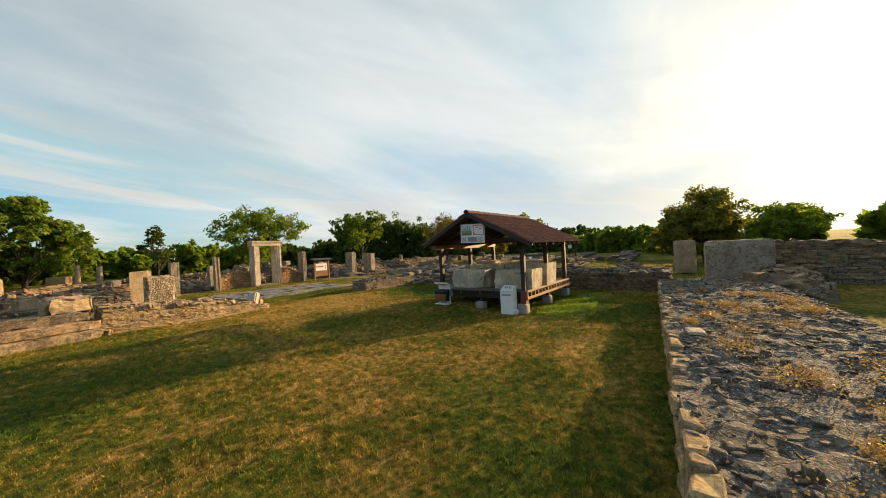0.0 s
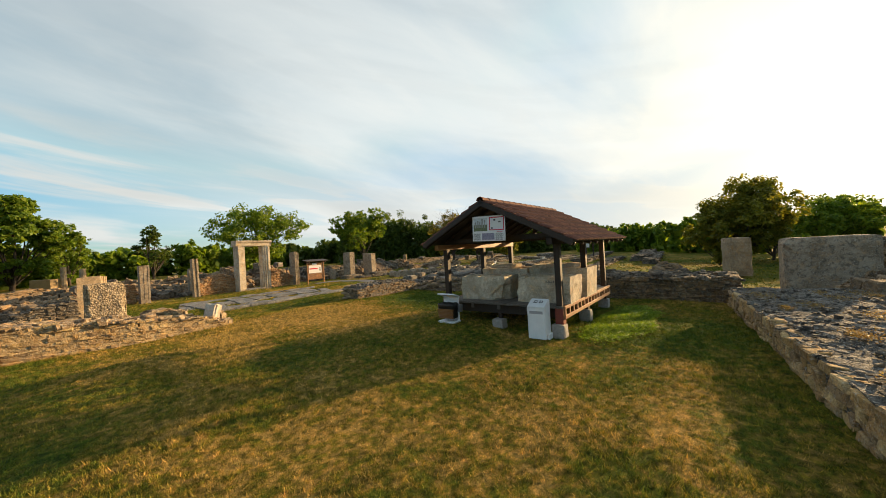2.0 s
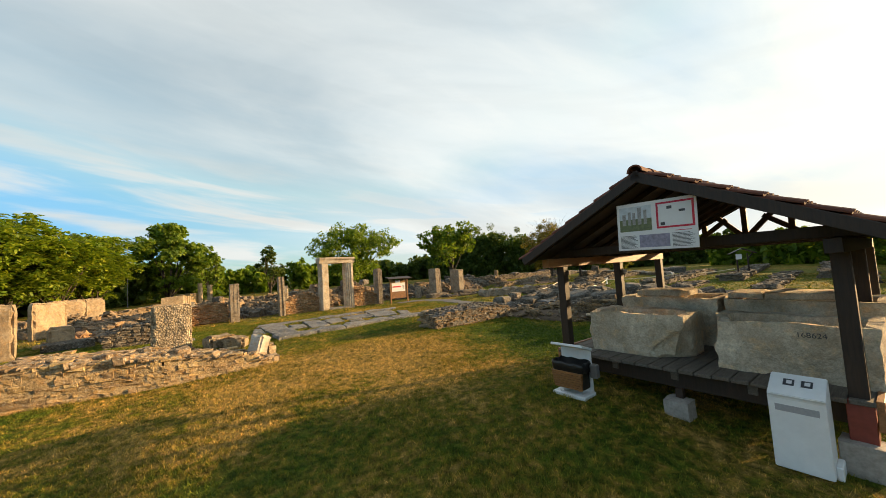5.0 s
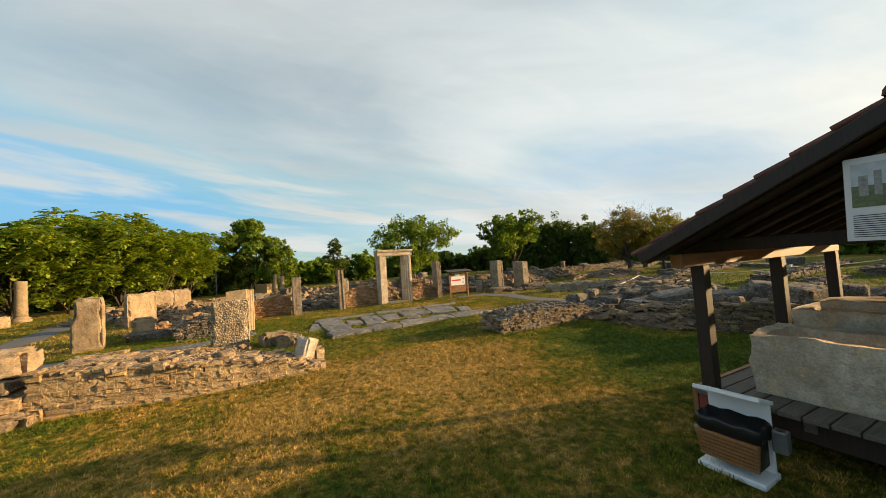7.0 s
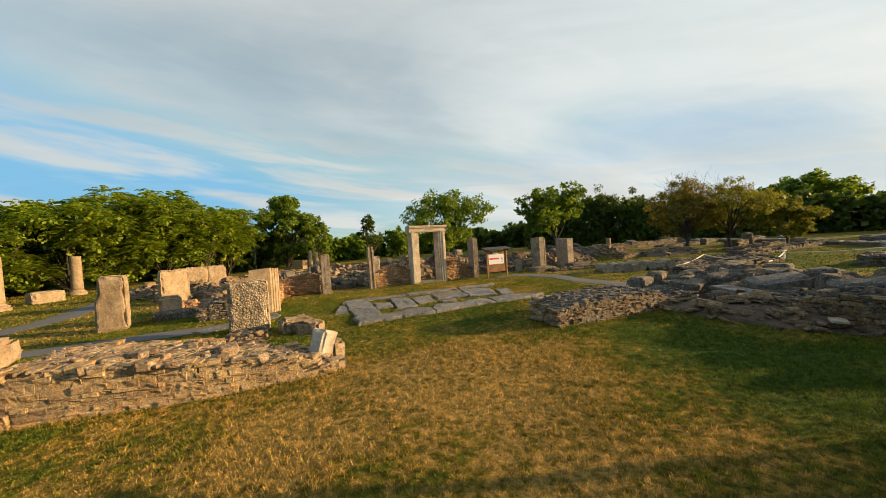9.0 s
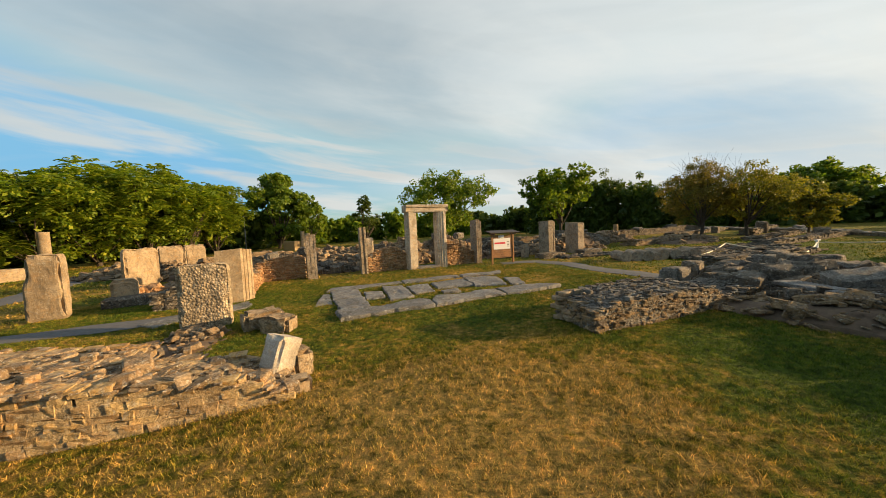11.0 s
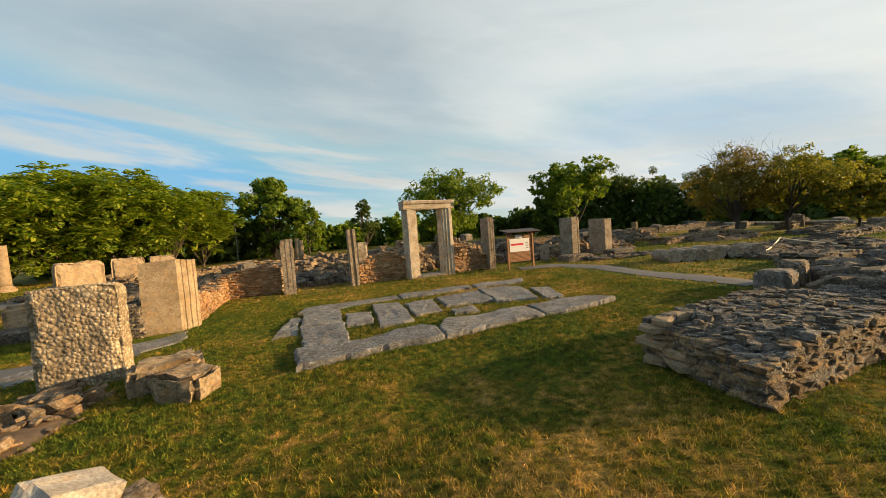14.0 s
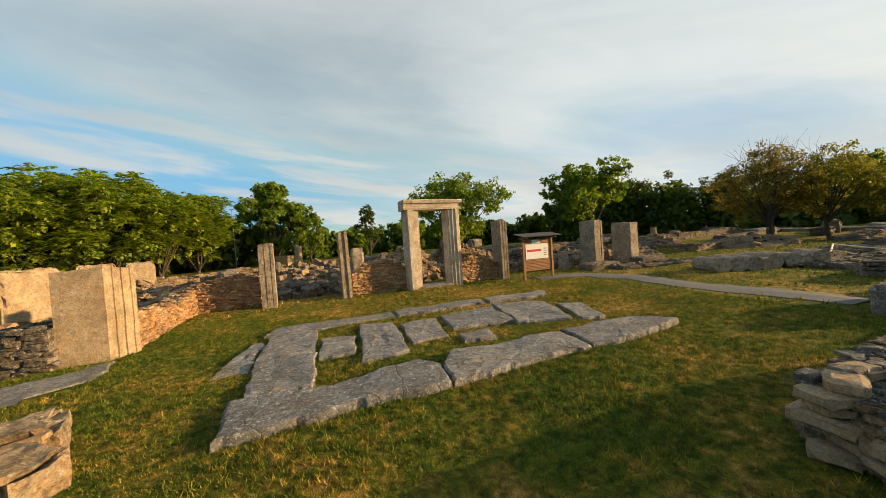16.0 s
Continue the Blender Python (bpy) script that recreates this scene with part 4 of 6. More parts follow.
grooved_block()
panel("stele", "tall pale stone stele with a broken shoulder", -12.78, -4.78, 8, (0.90, 0.5, 2.1), M_DRESSED, 73, 0.02, 0.07, 13, shoulder=0.26, jag=0.05)
panel("standing_slab", "wide upright limestone slab with a worn edge", -13.4, 2.6, 52, (1.55, 0.32, 2.0), M_DRESSED, 74, 0.025, 0.1, 11, jag=0.09)
panel("standing_slab", "upright limestone slab leaning beside the others", -13.35, 6.2, 24, (1.3, 0.32, 2.0), M_DRESSED, 75, 0.025, 0.1, 11, jag=0.09)
panel("standing_slab", "upright limestone slab with straight edges", -13.0, 9.2, 30, (1.2, 0.34, 1.95), M_DRESSED, 76, 0.025, 0.06, 11, jag=0.07)
panel("stone_block", "low pale stone block resting on a darker slab", -11.6, -3.1, 20, (0.75, 0.6, 1.0), M_DRESSED, 77, 0.03, 0.1, 7)
panel("stone_slab", "dark flat stone slab lying in the grass", -11.3, -3.4, 14, (1.5, 1.0, 0.4), M_GREY, 78, 0.03, 0.08, 6)
panel("marble_block", "tilted white marble block at the end of the wall", -5.48, -13.02, 48, (0.42, 0.38, 0.56), M_MARBLE, 79, 0.01, 0.03, 6, "stone block", 6, 20, 0.20)
panel("stone_boulder", "grey boulder lying at the foot of the wall", -5.18, -12.78, 40, (0.4, 0.38, 0.5), M_BOULDER, 80, 0.05, 0.12, 6)
panel("stone_boulder", "small pale boulder lying in the grass", -5.12, -13.4, 10, (0.3, 0.28, 0.28), M_DRESSED, 81, 0.04, 0.1, 6)
panel("stone_boulder", "hollowed brown boulder lying in the grass", -6.22, -9.2, 20, (0.9, 0.75, 0.5), M_BOULDER, 82, 0.06, 0.16, 8)
panel("stone_boulder", "broken brown stone fragment lying beside a boulder", -5.78, -9.78, -25, (0.72, 0.6, 0.44), M_BOULDER, 83, 0.06, 0.14, 8)
# stacked slabs west of the low wall
panel("stone_slab", "long grey slab of a stacked bench", -11.6, -13.6, 4, (3.2, 1.1, 0.34), M_BOULDER, 84, 0.06, 0.12, 12)
panel("stone_slab", "long grey slab lying on the stacked bench", -11.7, -13.45, 5, (3.0, 1.2, 0.3), M_TOP, 85, 0.05, 0.12, 12, z=0.27)
panel("stone_slab", "grey slab on top of the stacked bench", -11.75, -13.3, 3, (2.7, 1.1, 0.28), M_TOP, 86, 0.05, 0.12, 12, z=0.56)
panel("stone_block", "pale chipped stone block resting on slabs", -10.85, -13.1, 12, (1.05, 0.8, 0.5), M_DRESSED, 87, 0.07, 0.2, 10, z=0.80)
# blocks on the south wall and beyond it
panel("stone_block", "large upright grey stone slab behind the end of the wall", 8.35, -29.5, 8, (0.75, 2.35, 2.1), M_PILLAR, 88, 0.02, 0.06, 9, z=-0.2)
panel("stone_block", "pale upright stone block standing on rubble", 14.6, -27.2, 20, (1.35, 0.9, 2.0), M_DRESSED, 89, 0.02, 0.06, 7)
# plinths of the eastern pillars
panel("plinth", "low flat stone plinth in front of a pillar", 9.4, -0.1, 4, (1.9, 1.0, 0.4), M_GREY, 92, 0.02, 0.05, 6)
panel("plinth", "low flat stone plinth in front of a pillar", 12.9, 0.3, 4, (1.7, 0.9, 0.42), M_GREY, 93, 0.02, 0.05, 6)
panel("stone_stump", "short square stone stump standing in rubble", 8.3, 1.2, 4, (0.45, 0.4, 1.0), M_PILLAR, 94, 0.02, 0.05, 5)
panel("stone_stump", "small square stone stump on the rubble", -1.9, 3.4, 4, (0.6, 0.5, 1.9), M_PILLAR, 95, 0.02, 0.05, 5)


def column(x, y, r, h, label, tilt=0.0):
    top = empty("stone_column", pose(x, y, 0, 0, tilt, 0), label, "column", "broken columns")
    bm = bmesh.new()
    seg, levels = 20, 12
    rings = []
    for k in range(levels + 1):
        z = 0.42 + (h - 0.42) * k / levels
        rr = r * (1.0 - 0.1 * k / levels)
        rings.append([bm.verts.new((math.cos(2 * math.pi * i / seg) * rr, math.sin(2 * math.pi * i / seg) * rr, z)) for i in range(seg)])
    for a, b in zip(rings, rings[1:]):
        for i in range(seg):
            bm.faces.new((a[i], a[(i + 1) % seg], b[(i + 1) % seg], b[i]))
    bm.faces.new(rings[-1]), bm.faces.new(list(reversed(rings[0])))
    for v in rings[-1]:
        v.co.z -= 0.12 * (0.5 + noise.noise(v.co * 3))
    roughen(bm, 0.015, 2.0, x)
    part("shaft", bm, M_DRESSED, top, smooth=True)
    bm = bmesh.new()
    prof = [(r * 1.5, 0.0), (r * 1.55, 0.16), (r * 1.35, 0.2), (r * 1.42, 0.28), (r * 1.1, 0.36), (r * 1.04, 0.43)]
    rings = [[bm.verts.new((math.cos(2 * math.pi * i / seg) * pr, math.sin(2 * math.pi * i / seg) * pr, z)) for i in range(seg)] for pr, z in [(r * 1.5, -0.1)] + prof]
    for a, b in zip(rings, rings[1:]):
        for i in range(seg):
            bm.faces.new((a[i], a[(i + 1) % seg], b[(i + 1) % seg], b[i]))
    bm.faces.new(rings[-1])
    part("base", bm, M_DRESSED, top)


column(-25.6, 17.6, 0.40, 3.4, "broken pale column shaft on a moulded base")
column(-24.5, 8.0, 0.46, 3.35, "thick broken pale column shaft without capital")
panel("stone_block", "long weathered stone block lying beside a column", -24.2, 11.6, 50, (1.7, 1.0, 0.9), M_DRESSED, 96, 0.04, 0.1, 7)


# a stack of pale flat stones at the corner of the broken wall
for k, (dx, dy, s, z) in enumerate(((0.02, 0.0, 0.46, -0.03), (0.05, -0.1, 0.42, 0.1), (-0.04, 0.03, 0.44, 0.22), (0.02, -0.03, 0.38, 0.33), (-0.02, 0.0, 0.42, 0.43), (0.05, -0.05, 0.34, 0.53), (-0.12, -0.42, 0.42, 0.06), (-0.1, -0.38, 0.36, 0.18), (0.4, 0.05, 0.4, 0.42), (0.42, 0.02, 0.36, 0.53))):
    panel("flat_stone", "pale flat stone stacked at the wall corner", 0.74 + dx, -11.98 + dy, 20 + 37 * k, (s, s * 0.72, 0.105), M_DRESSED, 160 + k, 0.01, 0.03, 4, "stone", z=z)

# paving of large slabs
PAVING = [
    [(-4.42, -8.7), (-3.2, -8.72), (-1.85, -8.36), (-1.6, -8.72), (-1.7, -9.38), (-2.9, -9.42), (-4.31, -9.66)],
    [(-1.56, -8.76), (-1.3, -8.25), (0.94, -8.22), (0.9, -8.78), (0.86, -9.14), (-0.3, -9.22), (-1.64, -9.38)],
    [(0.99, -8.15), (2.9, -7.98), (3.35, -8.7), (2.2, -9.0), (0.93, -9.14), (0.96, -8.7)],
    [(-4.3, -8.62), (-4.42, -7.0), (-3.46, -7.0), (-3.43, -8.58)],
    [(-4.42, -6.94), (-4.48, -5.2), (-3.5, -5.2), (-3.46, -6.94)],
    [(-4.6, -5.1), (-4.5, -4.5), (-1.6, -4.2), (-1.6, -4.75), (-3.4, -5.12)],
    [(-1.52, -4.18), (1.2, -4.02), (1.1, -4.6), (-1.52, -4.75)],
    [(1.28, -4.02), (3.5, -4.0), (3.1, -4.7), (1.2, -4.6)],
    [(-3.36, -6.1), (-2.72, -6.2), (-2.78, -7.3), (-3.38, -7.3)],
    [(-2.58, -5.35), (-1.78, -5.5), (-1.86, -7.75), (-2.68, -7.85)],
    [(-1.66, -5.85), (-0.78, -5.75), (-1.0, -7.25), (-1.72, -7.35)],
    [(-0.6, -5.5), (0.98, -5.2), (0.72, -6.85), (-0.74, -6.9)],
    [(1.1, -4.95), (2.5, -5.4), (1.8, -7.5), (0.72, -7.1)],
    [(2.55, -5.9), (3.1, -6.2), (2.5, -7.7), (1.95, -7.6)],
    [(-0.76, -7.3), (-0.13, -7.25), (-0.22, -7.8), (-0.86, -7.8)],
    [(-5.0, -7.5), (-4.78, -5.5), (-4.52, -5.6), (-4.5, -7.4)],
    [(-8.4, -6.2), (-7.2, -5.3), (-6.95, -6.4), (-7.9, -7.1)],
    [(-9.6, -7.3), (-8.5, -6.35), (-8.1, -7.15), (-9.0, -7.9)],
]


def paving():
    base = empty("paving", Matrix(), "worn grey paving slabs lying in the grass", "paving", "", "structure")
    for k, pts in enumerate(PAVING):
        rnd = random.Random(500 + k)
        h = 0.10 if k < 3 else 0.075 if k < 15 else 0.04
        cx, cy = sum(p[0] for p in pts) / len(pts), sum(p[1] for p in pts) / len(pts)
        # finer outline with a wandering edge
        out = []
        for (ax, ay), (bx, by) in zip(pts, pts[1:] + pts[:1]):
            n = max(2, int(math.hypot(bx - ax, by - ay) / 0.08))
            for i in range(n):
                t = i / n
                px, py = ax + (bx - ax) * t, ay + (by - ay) * t
                w = noise.noise_vector(Vector((px * 2.2, py * 2.2, k))) * 0.06 + noise.noise_vector(Vector((px * 9, py * 9, k))) * 0.035
                out.append((px + w.x, py + w.y))
        bm = bmesh.new()
        tilt = (rnd.uniform(-0.012, 0.012), rnd.uniform(-0.012, 0.012))

        def ring(scale, z):
            vs = []
            for x, y in out:
                px, py = cx + (x - cx) * scale, cy + (y - cy) * scale
                dz = (px - cx) * tilt[0] + (py - cy) * tilt[1] + 0.035 * noise.noise(Vector((px * 1.3, py * 1.3, k))) + 0.012 * noise.noise(Vector((px * 7, py * 7, k))) if z > 0 else 0
                vs.append(bm.verts.new((px, py, z + dz)))
            return vs

        rings = [ring(1.01, -0.05), ring(1.0, h - 0.03), ring(0.975, h), ring(0.85, h + 0.005), ring(0.66, h + 0.005), ring(0.33, h)]
        n = len(out)
        for a, b in zip(rings, rings[1:]):
            for i in range(n):
                bm.faces.new((a[i], a[(i + 1) % n], b[(i + 1) % n], b[i]))
        c = bm.verts.new((cx, cy, h))
        for i in range(n):
            bm.faces.new((rings[-1][i], rings[-1][(i + 1) % n], c))
        part("slab", bm, M_PAVE, base)


paving()

# ---- the field of ruins beyond the lawn ----
def mound(label, x, y, rx, ry, h, n, mat, seed, rz=0.0, size=(0.15, 0.5), flat=0.6, core=None):
    """A heap of rubble: an uneven low dome with loose stones all over it."""
    rnd = random.Random(seed)
    top = empty("rubble_heap", pose(x, y, 0, 0, 0, rz), label, "rubble", "", "stuff")

    def height(u, v):
        d = u * u + v * v
        return h * max(0.0, 1 - d) ** 0.7 * (0.75 + 0.5 * noise.noise(Vector((u * rx * 0.8 + seed, v * ry * 0.8, 0.3))))

    bm = bmesh.new()
    k = 16
    grid = [[bm.verts.new((rx * (2 * i / k - 1), ry * (2 * j / k - 1), height(2 * i / k - 1, 2 * j / k - 1) - (0.05 if max(abs(2 * i / k - 1), abs(2 * j / k - 1)) < 0.9 else 0.3))) for j in range(k + 1)] for i in range(k + 1)]
    for i in range(k):
        for j in range(k):
            bm.faces.new((grid[i][j], grid[i + 1][j], grid[i + 1][j + 1], grid[i][j + 1]))
    part("heap_core", bm, core or M_EARTH, top)
    pieces = []
    for _ in range(n):
        a, r = rnd.uniform(0, 2 * math.pi), math.sqrt(rnd.random()) * 1.02
        u, v = math.cos(a) * r, math.sin(a) * r
        s = rnd.uniform(*size)
        kind = "flat" if rnd.random() < flat else "block"
        thick = s * rnd.uniform(0.6, 1.2) if kind == "flat" else s * rnd.uniform(0.4, 0.8)
        pieces.append((kind, rnd.randrange(10), place(u * rx, v * ry, height(u, v) + rnd.uniform(-0.03, 0.06), s, s * rnd.uniform(0.6, 1.0), thick, rnd.uniform(0, 360), rnd.uniform(-22, 22), rnd.uniform(-22, 22))))
    emit(top, pieces, mat, mat, 0, rest_label="loose stones of the heap")


brown = "heap of brown rubble stones between the ruined walls"
mound("thin scatter of brown rubble beside the upright block", -7.6, -9.9, 0.75, 1.4, 0.2, 130, M_RUBBLE, 43, size=(0.08, 0.3))
mound("low heap of orange rubble below an upright slab", -11.6, -1.6, 1.0, 0.8, 0.5, 120, M_BRICK_STUFF, 41)
mound("low heap of dark rubble between the upright slabs", -9.7, -1.9, 1.1, 0.9, 0.55, 130, M_GREY_STUFF, 42, core=M_CORE_GREY)
grey = "heap of grey flat stones between the ruined walls"
mound(brown, -9.6, 0.6, 2.0, 3.6, 0.75, 420, M_RUBBLE, 1)
mound(brown, -8.6, 4.6, 4.0, 2.4, 0.95, 520, M_RUBBLE, 2)
mound(brown, -4.6, 6.4, 3.6, 2.4, 1.0, 460, M_RUBBLE, 3)
mound(grey, -4.0, 2.4, 1.6, 1.2, 0.35, 70, M_GREY_STUFF, 4, size=(0.35, 0.8), flat=0.2)
mound(brown, 0.6, 4.2, 2.2, 2.0, 1.75, 520, M_RUBBLE, 5)
mound(brown, 4.2, 4.6, 2.6, 2.2, 1.65, 520, M_RUBBLE, 6)
mound(grey, 7.6, 3.6, 2.6, 1.8, 1.0, 380, M_GREY_STUFF, 7)
mound(brown, 11.2, 3.4, 2.2, 1.6, 1.1, 320, M_RUBBLE, 8)
mound(brown, 15.0, 4.6, 3.0, 2.0, 1.2, 360, M_RUBBLE, 9)
mound(grey, 17.5, 8.0, 4.2, 2.4, 1.3, 420, M_GREY_STUFF, 10, size=(0.3, 0.9))
mound(brown, 23.5, 9.0, 2.6, 1.6, 1.1, 260, M_RUBBLE, 11, size=(0.3, 0.7))
mound(brown, -12.6, 5.6, 3.0, 2.0, 0.9, 380, M_RUBBLE, 12)
mound(brown, -15.5, 9.0, 4.0, 2.2, 0.8, 380, M_RUBBLE, 13, size=(0.2, 0.6))
mound(brown, 1.5, 10.5, 5.5, 2.2, 1.3, 420, M_RUBBLE, 14, size=(0.25, 0.7))
mound(grey, 9.5, 9.5, 4.5, 2.2, 1.2, 380, M_GREY_STUFF, 15, size=(0.3, 0.8))
mound(brown, -4.0, 14.0, 5.0, 2.2, 1.0, 320, M_RUBBLE, 16, size=(0.25, 0.7))
mound("heap of grey fallen stones along the wall", 8.6, -13.0, 2.2, 2.6, 0.75, 420, M_GREY_STUFF, 17, size=(0.25, 0.75), core=M_CORE_GREY)
mound(grey, 9.2, -17.4, 2.4, 3.2, 0.95, 420, M_GREY_STUFF, 18, size=(0.25, 0.75), core=M_CORE_GREY)
mound("bank of dark soil and flat stones along the wall", 5.15, -14.9, 0.95, 2.6, 0.50, 210, M_STUB_STUFF, 44, rz=12, size=(0.12, 0.5), flat=0.9)
mound("small heap of brown stones with a sunlit side", 14.0, -24.2, 0.9, 0.9, 0.75, 110, M_RUBBLE, 19)
mound("earth mound with scattered stones under a tree", 26.0, 3.0, 3.6, 2.4, 0.7, 120, M_RUBBLE, 20, size=(0.2, 0.6))
mound("heap of dark red rubble behind the wall", 6.2, -30.6, 2.4, 1.2, 0.9, 200, M_RUBBLE, 21)

# longer low walls farther off
for k, (x, y, a, ln, th, h, mt, rest) in enumerate((
    (13.0, 6.6, 4, 9.0, 0.9, 0.8, M_GREY, M_GREY_STUFF), (24.0, 15.0, 5, 14.0, 1.0, 0.8, M_GREY, M_GREY_STUFF),
    (15.0, 12.5, 2, 12.0, 1.0, 0.9, M_WALL, M_RUBBLE), (24.0, -4.6, 8, 16.0, 1.0, 0.45, M_GREY, M_GREY_STUFF),
    (12.0, -8.8, 4, 9.0, 1.1, 0.4, M_GREY, M_GREY_STUFF), (20.0, -12.5, 6, 20.0, 1.0, 0.55, M_GREY, M_GREY_STUFF),
    (17.0, -19.5, 6, 18.0, 1.0, 0.32, M_GREY, M_GREY_STUFF), (24.0, -22.4, 6, 20.0, 1.2, 0.4, M_GREY, M_GREY_STUFF),
    (38.0, 4.0, 20, 18.0, 1.2, 0.7, M_GREY, M_GREY_STUFF), (9.6, -30.6, -84, 14.0, 1.1, 1.8, M_WALL, M_RUBBLE), (46.0, 3.0, 58, 24.0, 0.8, 0.42, M_PORTAL, M_MARBLE), (36.0, -7.5, 48, 12.0, 0.8, 0.40, M_PORTAL, M_MARBLE),
    (36.0, 16.0, 12, 18.0, 1.2, 0.9, M_GREY, M_GREY_STUFF), (9.6, -1.2, -6, 5.0, 1.5, 0.14, M_PAVE, M_GREY_STUFF), (13.5, -7.2, -4, 9.0, 2.4, 0.16, M_PAVE, M_GREY_STUFF), (17.0, -4.4, -8, 8.0, 2.6, 0.2, M_PAVE, M_GREY_STUFF), (30.0, -1.0, 14, 14.0, 1.4, 0.35, M_GREY, M_GREY_STUFF), (34.0, 9.5, 16, 22.0, 1.2, 0.5, M_GREY, M_GREY_STUFF), (20.0, 2.6, 10, 9.0, 1.2, 0.5, M_WALL, M_RUBBLE), (26.0, -16.0, 8, 26.0, 1.4, 0.5, M_GREY, M_GREY_STUFF), (14.0, -15.6, 6, 10.0, 1.2, 0.28, M_GREY, M_GREY_STUFF), (28.0, -21.0, 6, 24.0, 1.4, 0.55, M_GREY, M_GREY_STUFF), (-16.0, 12.5, 20, 10.0, 0.9, 0.8, M_WALL, M_RUBBLE),
)):
    wall_run("far_wall", "low ruined wall of stacked stone out in the field", (x, y, 0), a, ln, th, lerp_h((0, h), (ln * 0.4, h * 0.8), (ln * 0.7, h * 1.1), (ln, h * 0.7)), mt, rest, M_CORE_GREY, 700 + k, "fs",
             course=(0.1, 0.2), width=(0.3, 0.8), top_size=(0.35, 0.8), top_step=0.42, limit=0, tilt=14)

# big fallen blocks that lie about one by one
FALLEN = [rough_block(s, 400 + k, 5, 0.03, 2.0, 0.07) for k, s in enumerate(((1.1, 0.7, 0.6), (0.8, 0.6, 0.75), (1.5, 0.8, 0.45), (0.9, 0.9, 0.5)))]
FALLEN = [mesh_of("fallen_block", bm, M_GREY if k % 2 else M_SLAB) for k, bm in enumerate(FALLEN)]


def fallen(x, y, rz, k, s=1.0, z=-0.05, tilt=4.0, label="grey weathered stone block lying among the ruins", group="fallen blocks"):
    ob = new("fallen_block", FALLEN[k])
    ob.matrix_world = pose(x, y, z, tilt, -tilt * 0.7, rz) @ Matrix.Scale(s, 4)
    tagged(ob, label, "stone block", group)


_r = random.Random(77)
for k, (x, y) in enumerate(((6.9, -10.3), (8.2, -10.0), (9.4, -10.5), (10.4, -10.0), (11.5, -10.7), (12.6, -10.3), (13.6, -11.2), (14.8, -10.9), (8.0, -11.9), (10.2, -12.3), (11.8, -12.6))):
    fallen(x, y, _r.uniform(-25, 25), k % 4, _r.uniform(0.9, 1.25), tilt=_r.uniform(-6, 6))

# grey blocks lying on the crumbled east wall and behind it
for x, y, z, k, rz, sc, tl in ((6.6, -12.7, 0.30, 2, 15, 0.9, 4), (7.3, -13.0, 0.35, 0, -20, 0.95, 6), (8.0, -13.2, 0.40, 3, 35, 1.0, -5), (8.7, -12.5, 0.45, 1, 10, 0.95, 3), (8.9, -13.6, 0.40, 0, 60, 0.9, 5),
                               (7.5, -14.5, 0.42, 2, -35, 1.1, 10), (8.3, -15.2, 0.45, 0, 20, 1.1, -7), (9.2, -14.8, 0.50, 3, -15, 1.0, 6), (7.2, -15.7, 0.42, 1, 40, 0.9, 5), (6.6, -16.6, 0.62, 2, -60, 0.95, 9),
                               (7.1, -17.3, 0.74, 0, 25, 1.0, 4), (6.6, -18.3, 0.76, 3, -10, 1.1, 6), (6.4, -19.3, 0.70, 1, 10, 0.9, 4), (5.7, -11.9, -0.05, 2, 5, 1.1, 2)):
    fallen(x, y, rz, k, sc * 0.84, z=z, tilt=tl, label="large grey fallen block on the crumbled wall", group="blocks on the wall")
panel("pale_slab", "pale flat stone slab lying along the wall top", 6.15, -14.3, 68, (1.9, 0.6, 0.10), M_PAVE, 91, 0.012, 0.02, z=0.46)
panel("pale_slab", "small pale flake of stone on the dark bank", 5.05, -16.7, 30, (0.42, 0.26, 0.06), M_PORTAL, 92, 0.01, 0.02, z=0.22)
panel("pale_slab", "broken pale slab lying on the grey wall", -4.1, -28.4, 12, (0.42, 0.26, 0.06), M_PORTAL, 93, 0.01, 0.02, z=0.40)


def drum(x, y, rz, r, length, seed):
    """A piece of column shaft lying on its side."""
    bm = bmesh.new()
    seg, rows = 14, 6
    rings = [[bm.verts.new((length * k / rows, math.cos(2 * math.pi * i / seg) * r, r + math.sin(2 * math.pi * i / seg) * r)) for i in range(seg)] for k in range(rows + 1)]
    for a, b in zip(rings, rings[1:]):
        for i in range(seg):
            bm.faces.new((a[i], a[(i + 1) % seg], b[(i + 1) % seg], b[i]))
    bm.faces.new(rings[-1]), bm.faces.new(list(reversed(rings[0])))
    bmesh.ops.triangulate(bm, faces=[f for f in bm.faces if len(f.verts) > 4])
    roughen(bm, 0.03, 2.5, seed)
    thing("column_drum", bm, M_PILLAR, pose(x, y, -0.04, 0, 0, rz), "worn column drum lying on its side in a row", "column drum", "lying column drums")


for k in range(8):                                  # drums laid side by side, their ends to the lawn
    t = k / 7
    drum(10.7 + 3.9 * t, -4.9 - 0.8 * t + _r.uniform(-0.12, 0.12), 62 + _r.uniform(-8, 8), _r.uniform(0.24, 0.31), _r.uniform(1.3, 1.9), 900 + k)
for k, (x, y) in enumerate(((38.0, 18.0), (42.5, 10.5), (46.5, 13.5), (50.0, 20.0), (53.0, 24.0), (44.0, 6.5), (48.5, 5.0), (34.0, 20.5), (30.5, 21.5), (36.0, -2.0), (41.0, -5.5), (22.0, 19.0), (26.0, 20.0), (29.0, 19.0))):
    fallen(x, y, _r.uniform(-40, 40), k % 4, _r.uniform(1.2, 1.9), label="pale stone block standing far out in the field")
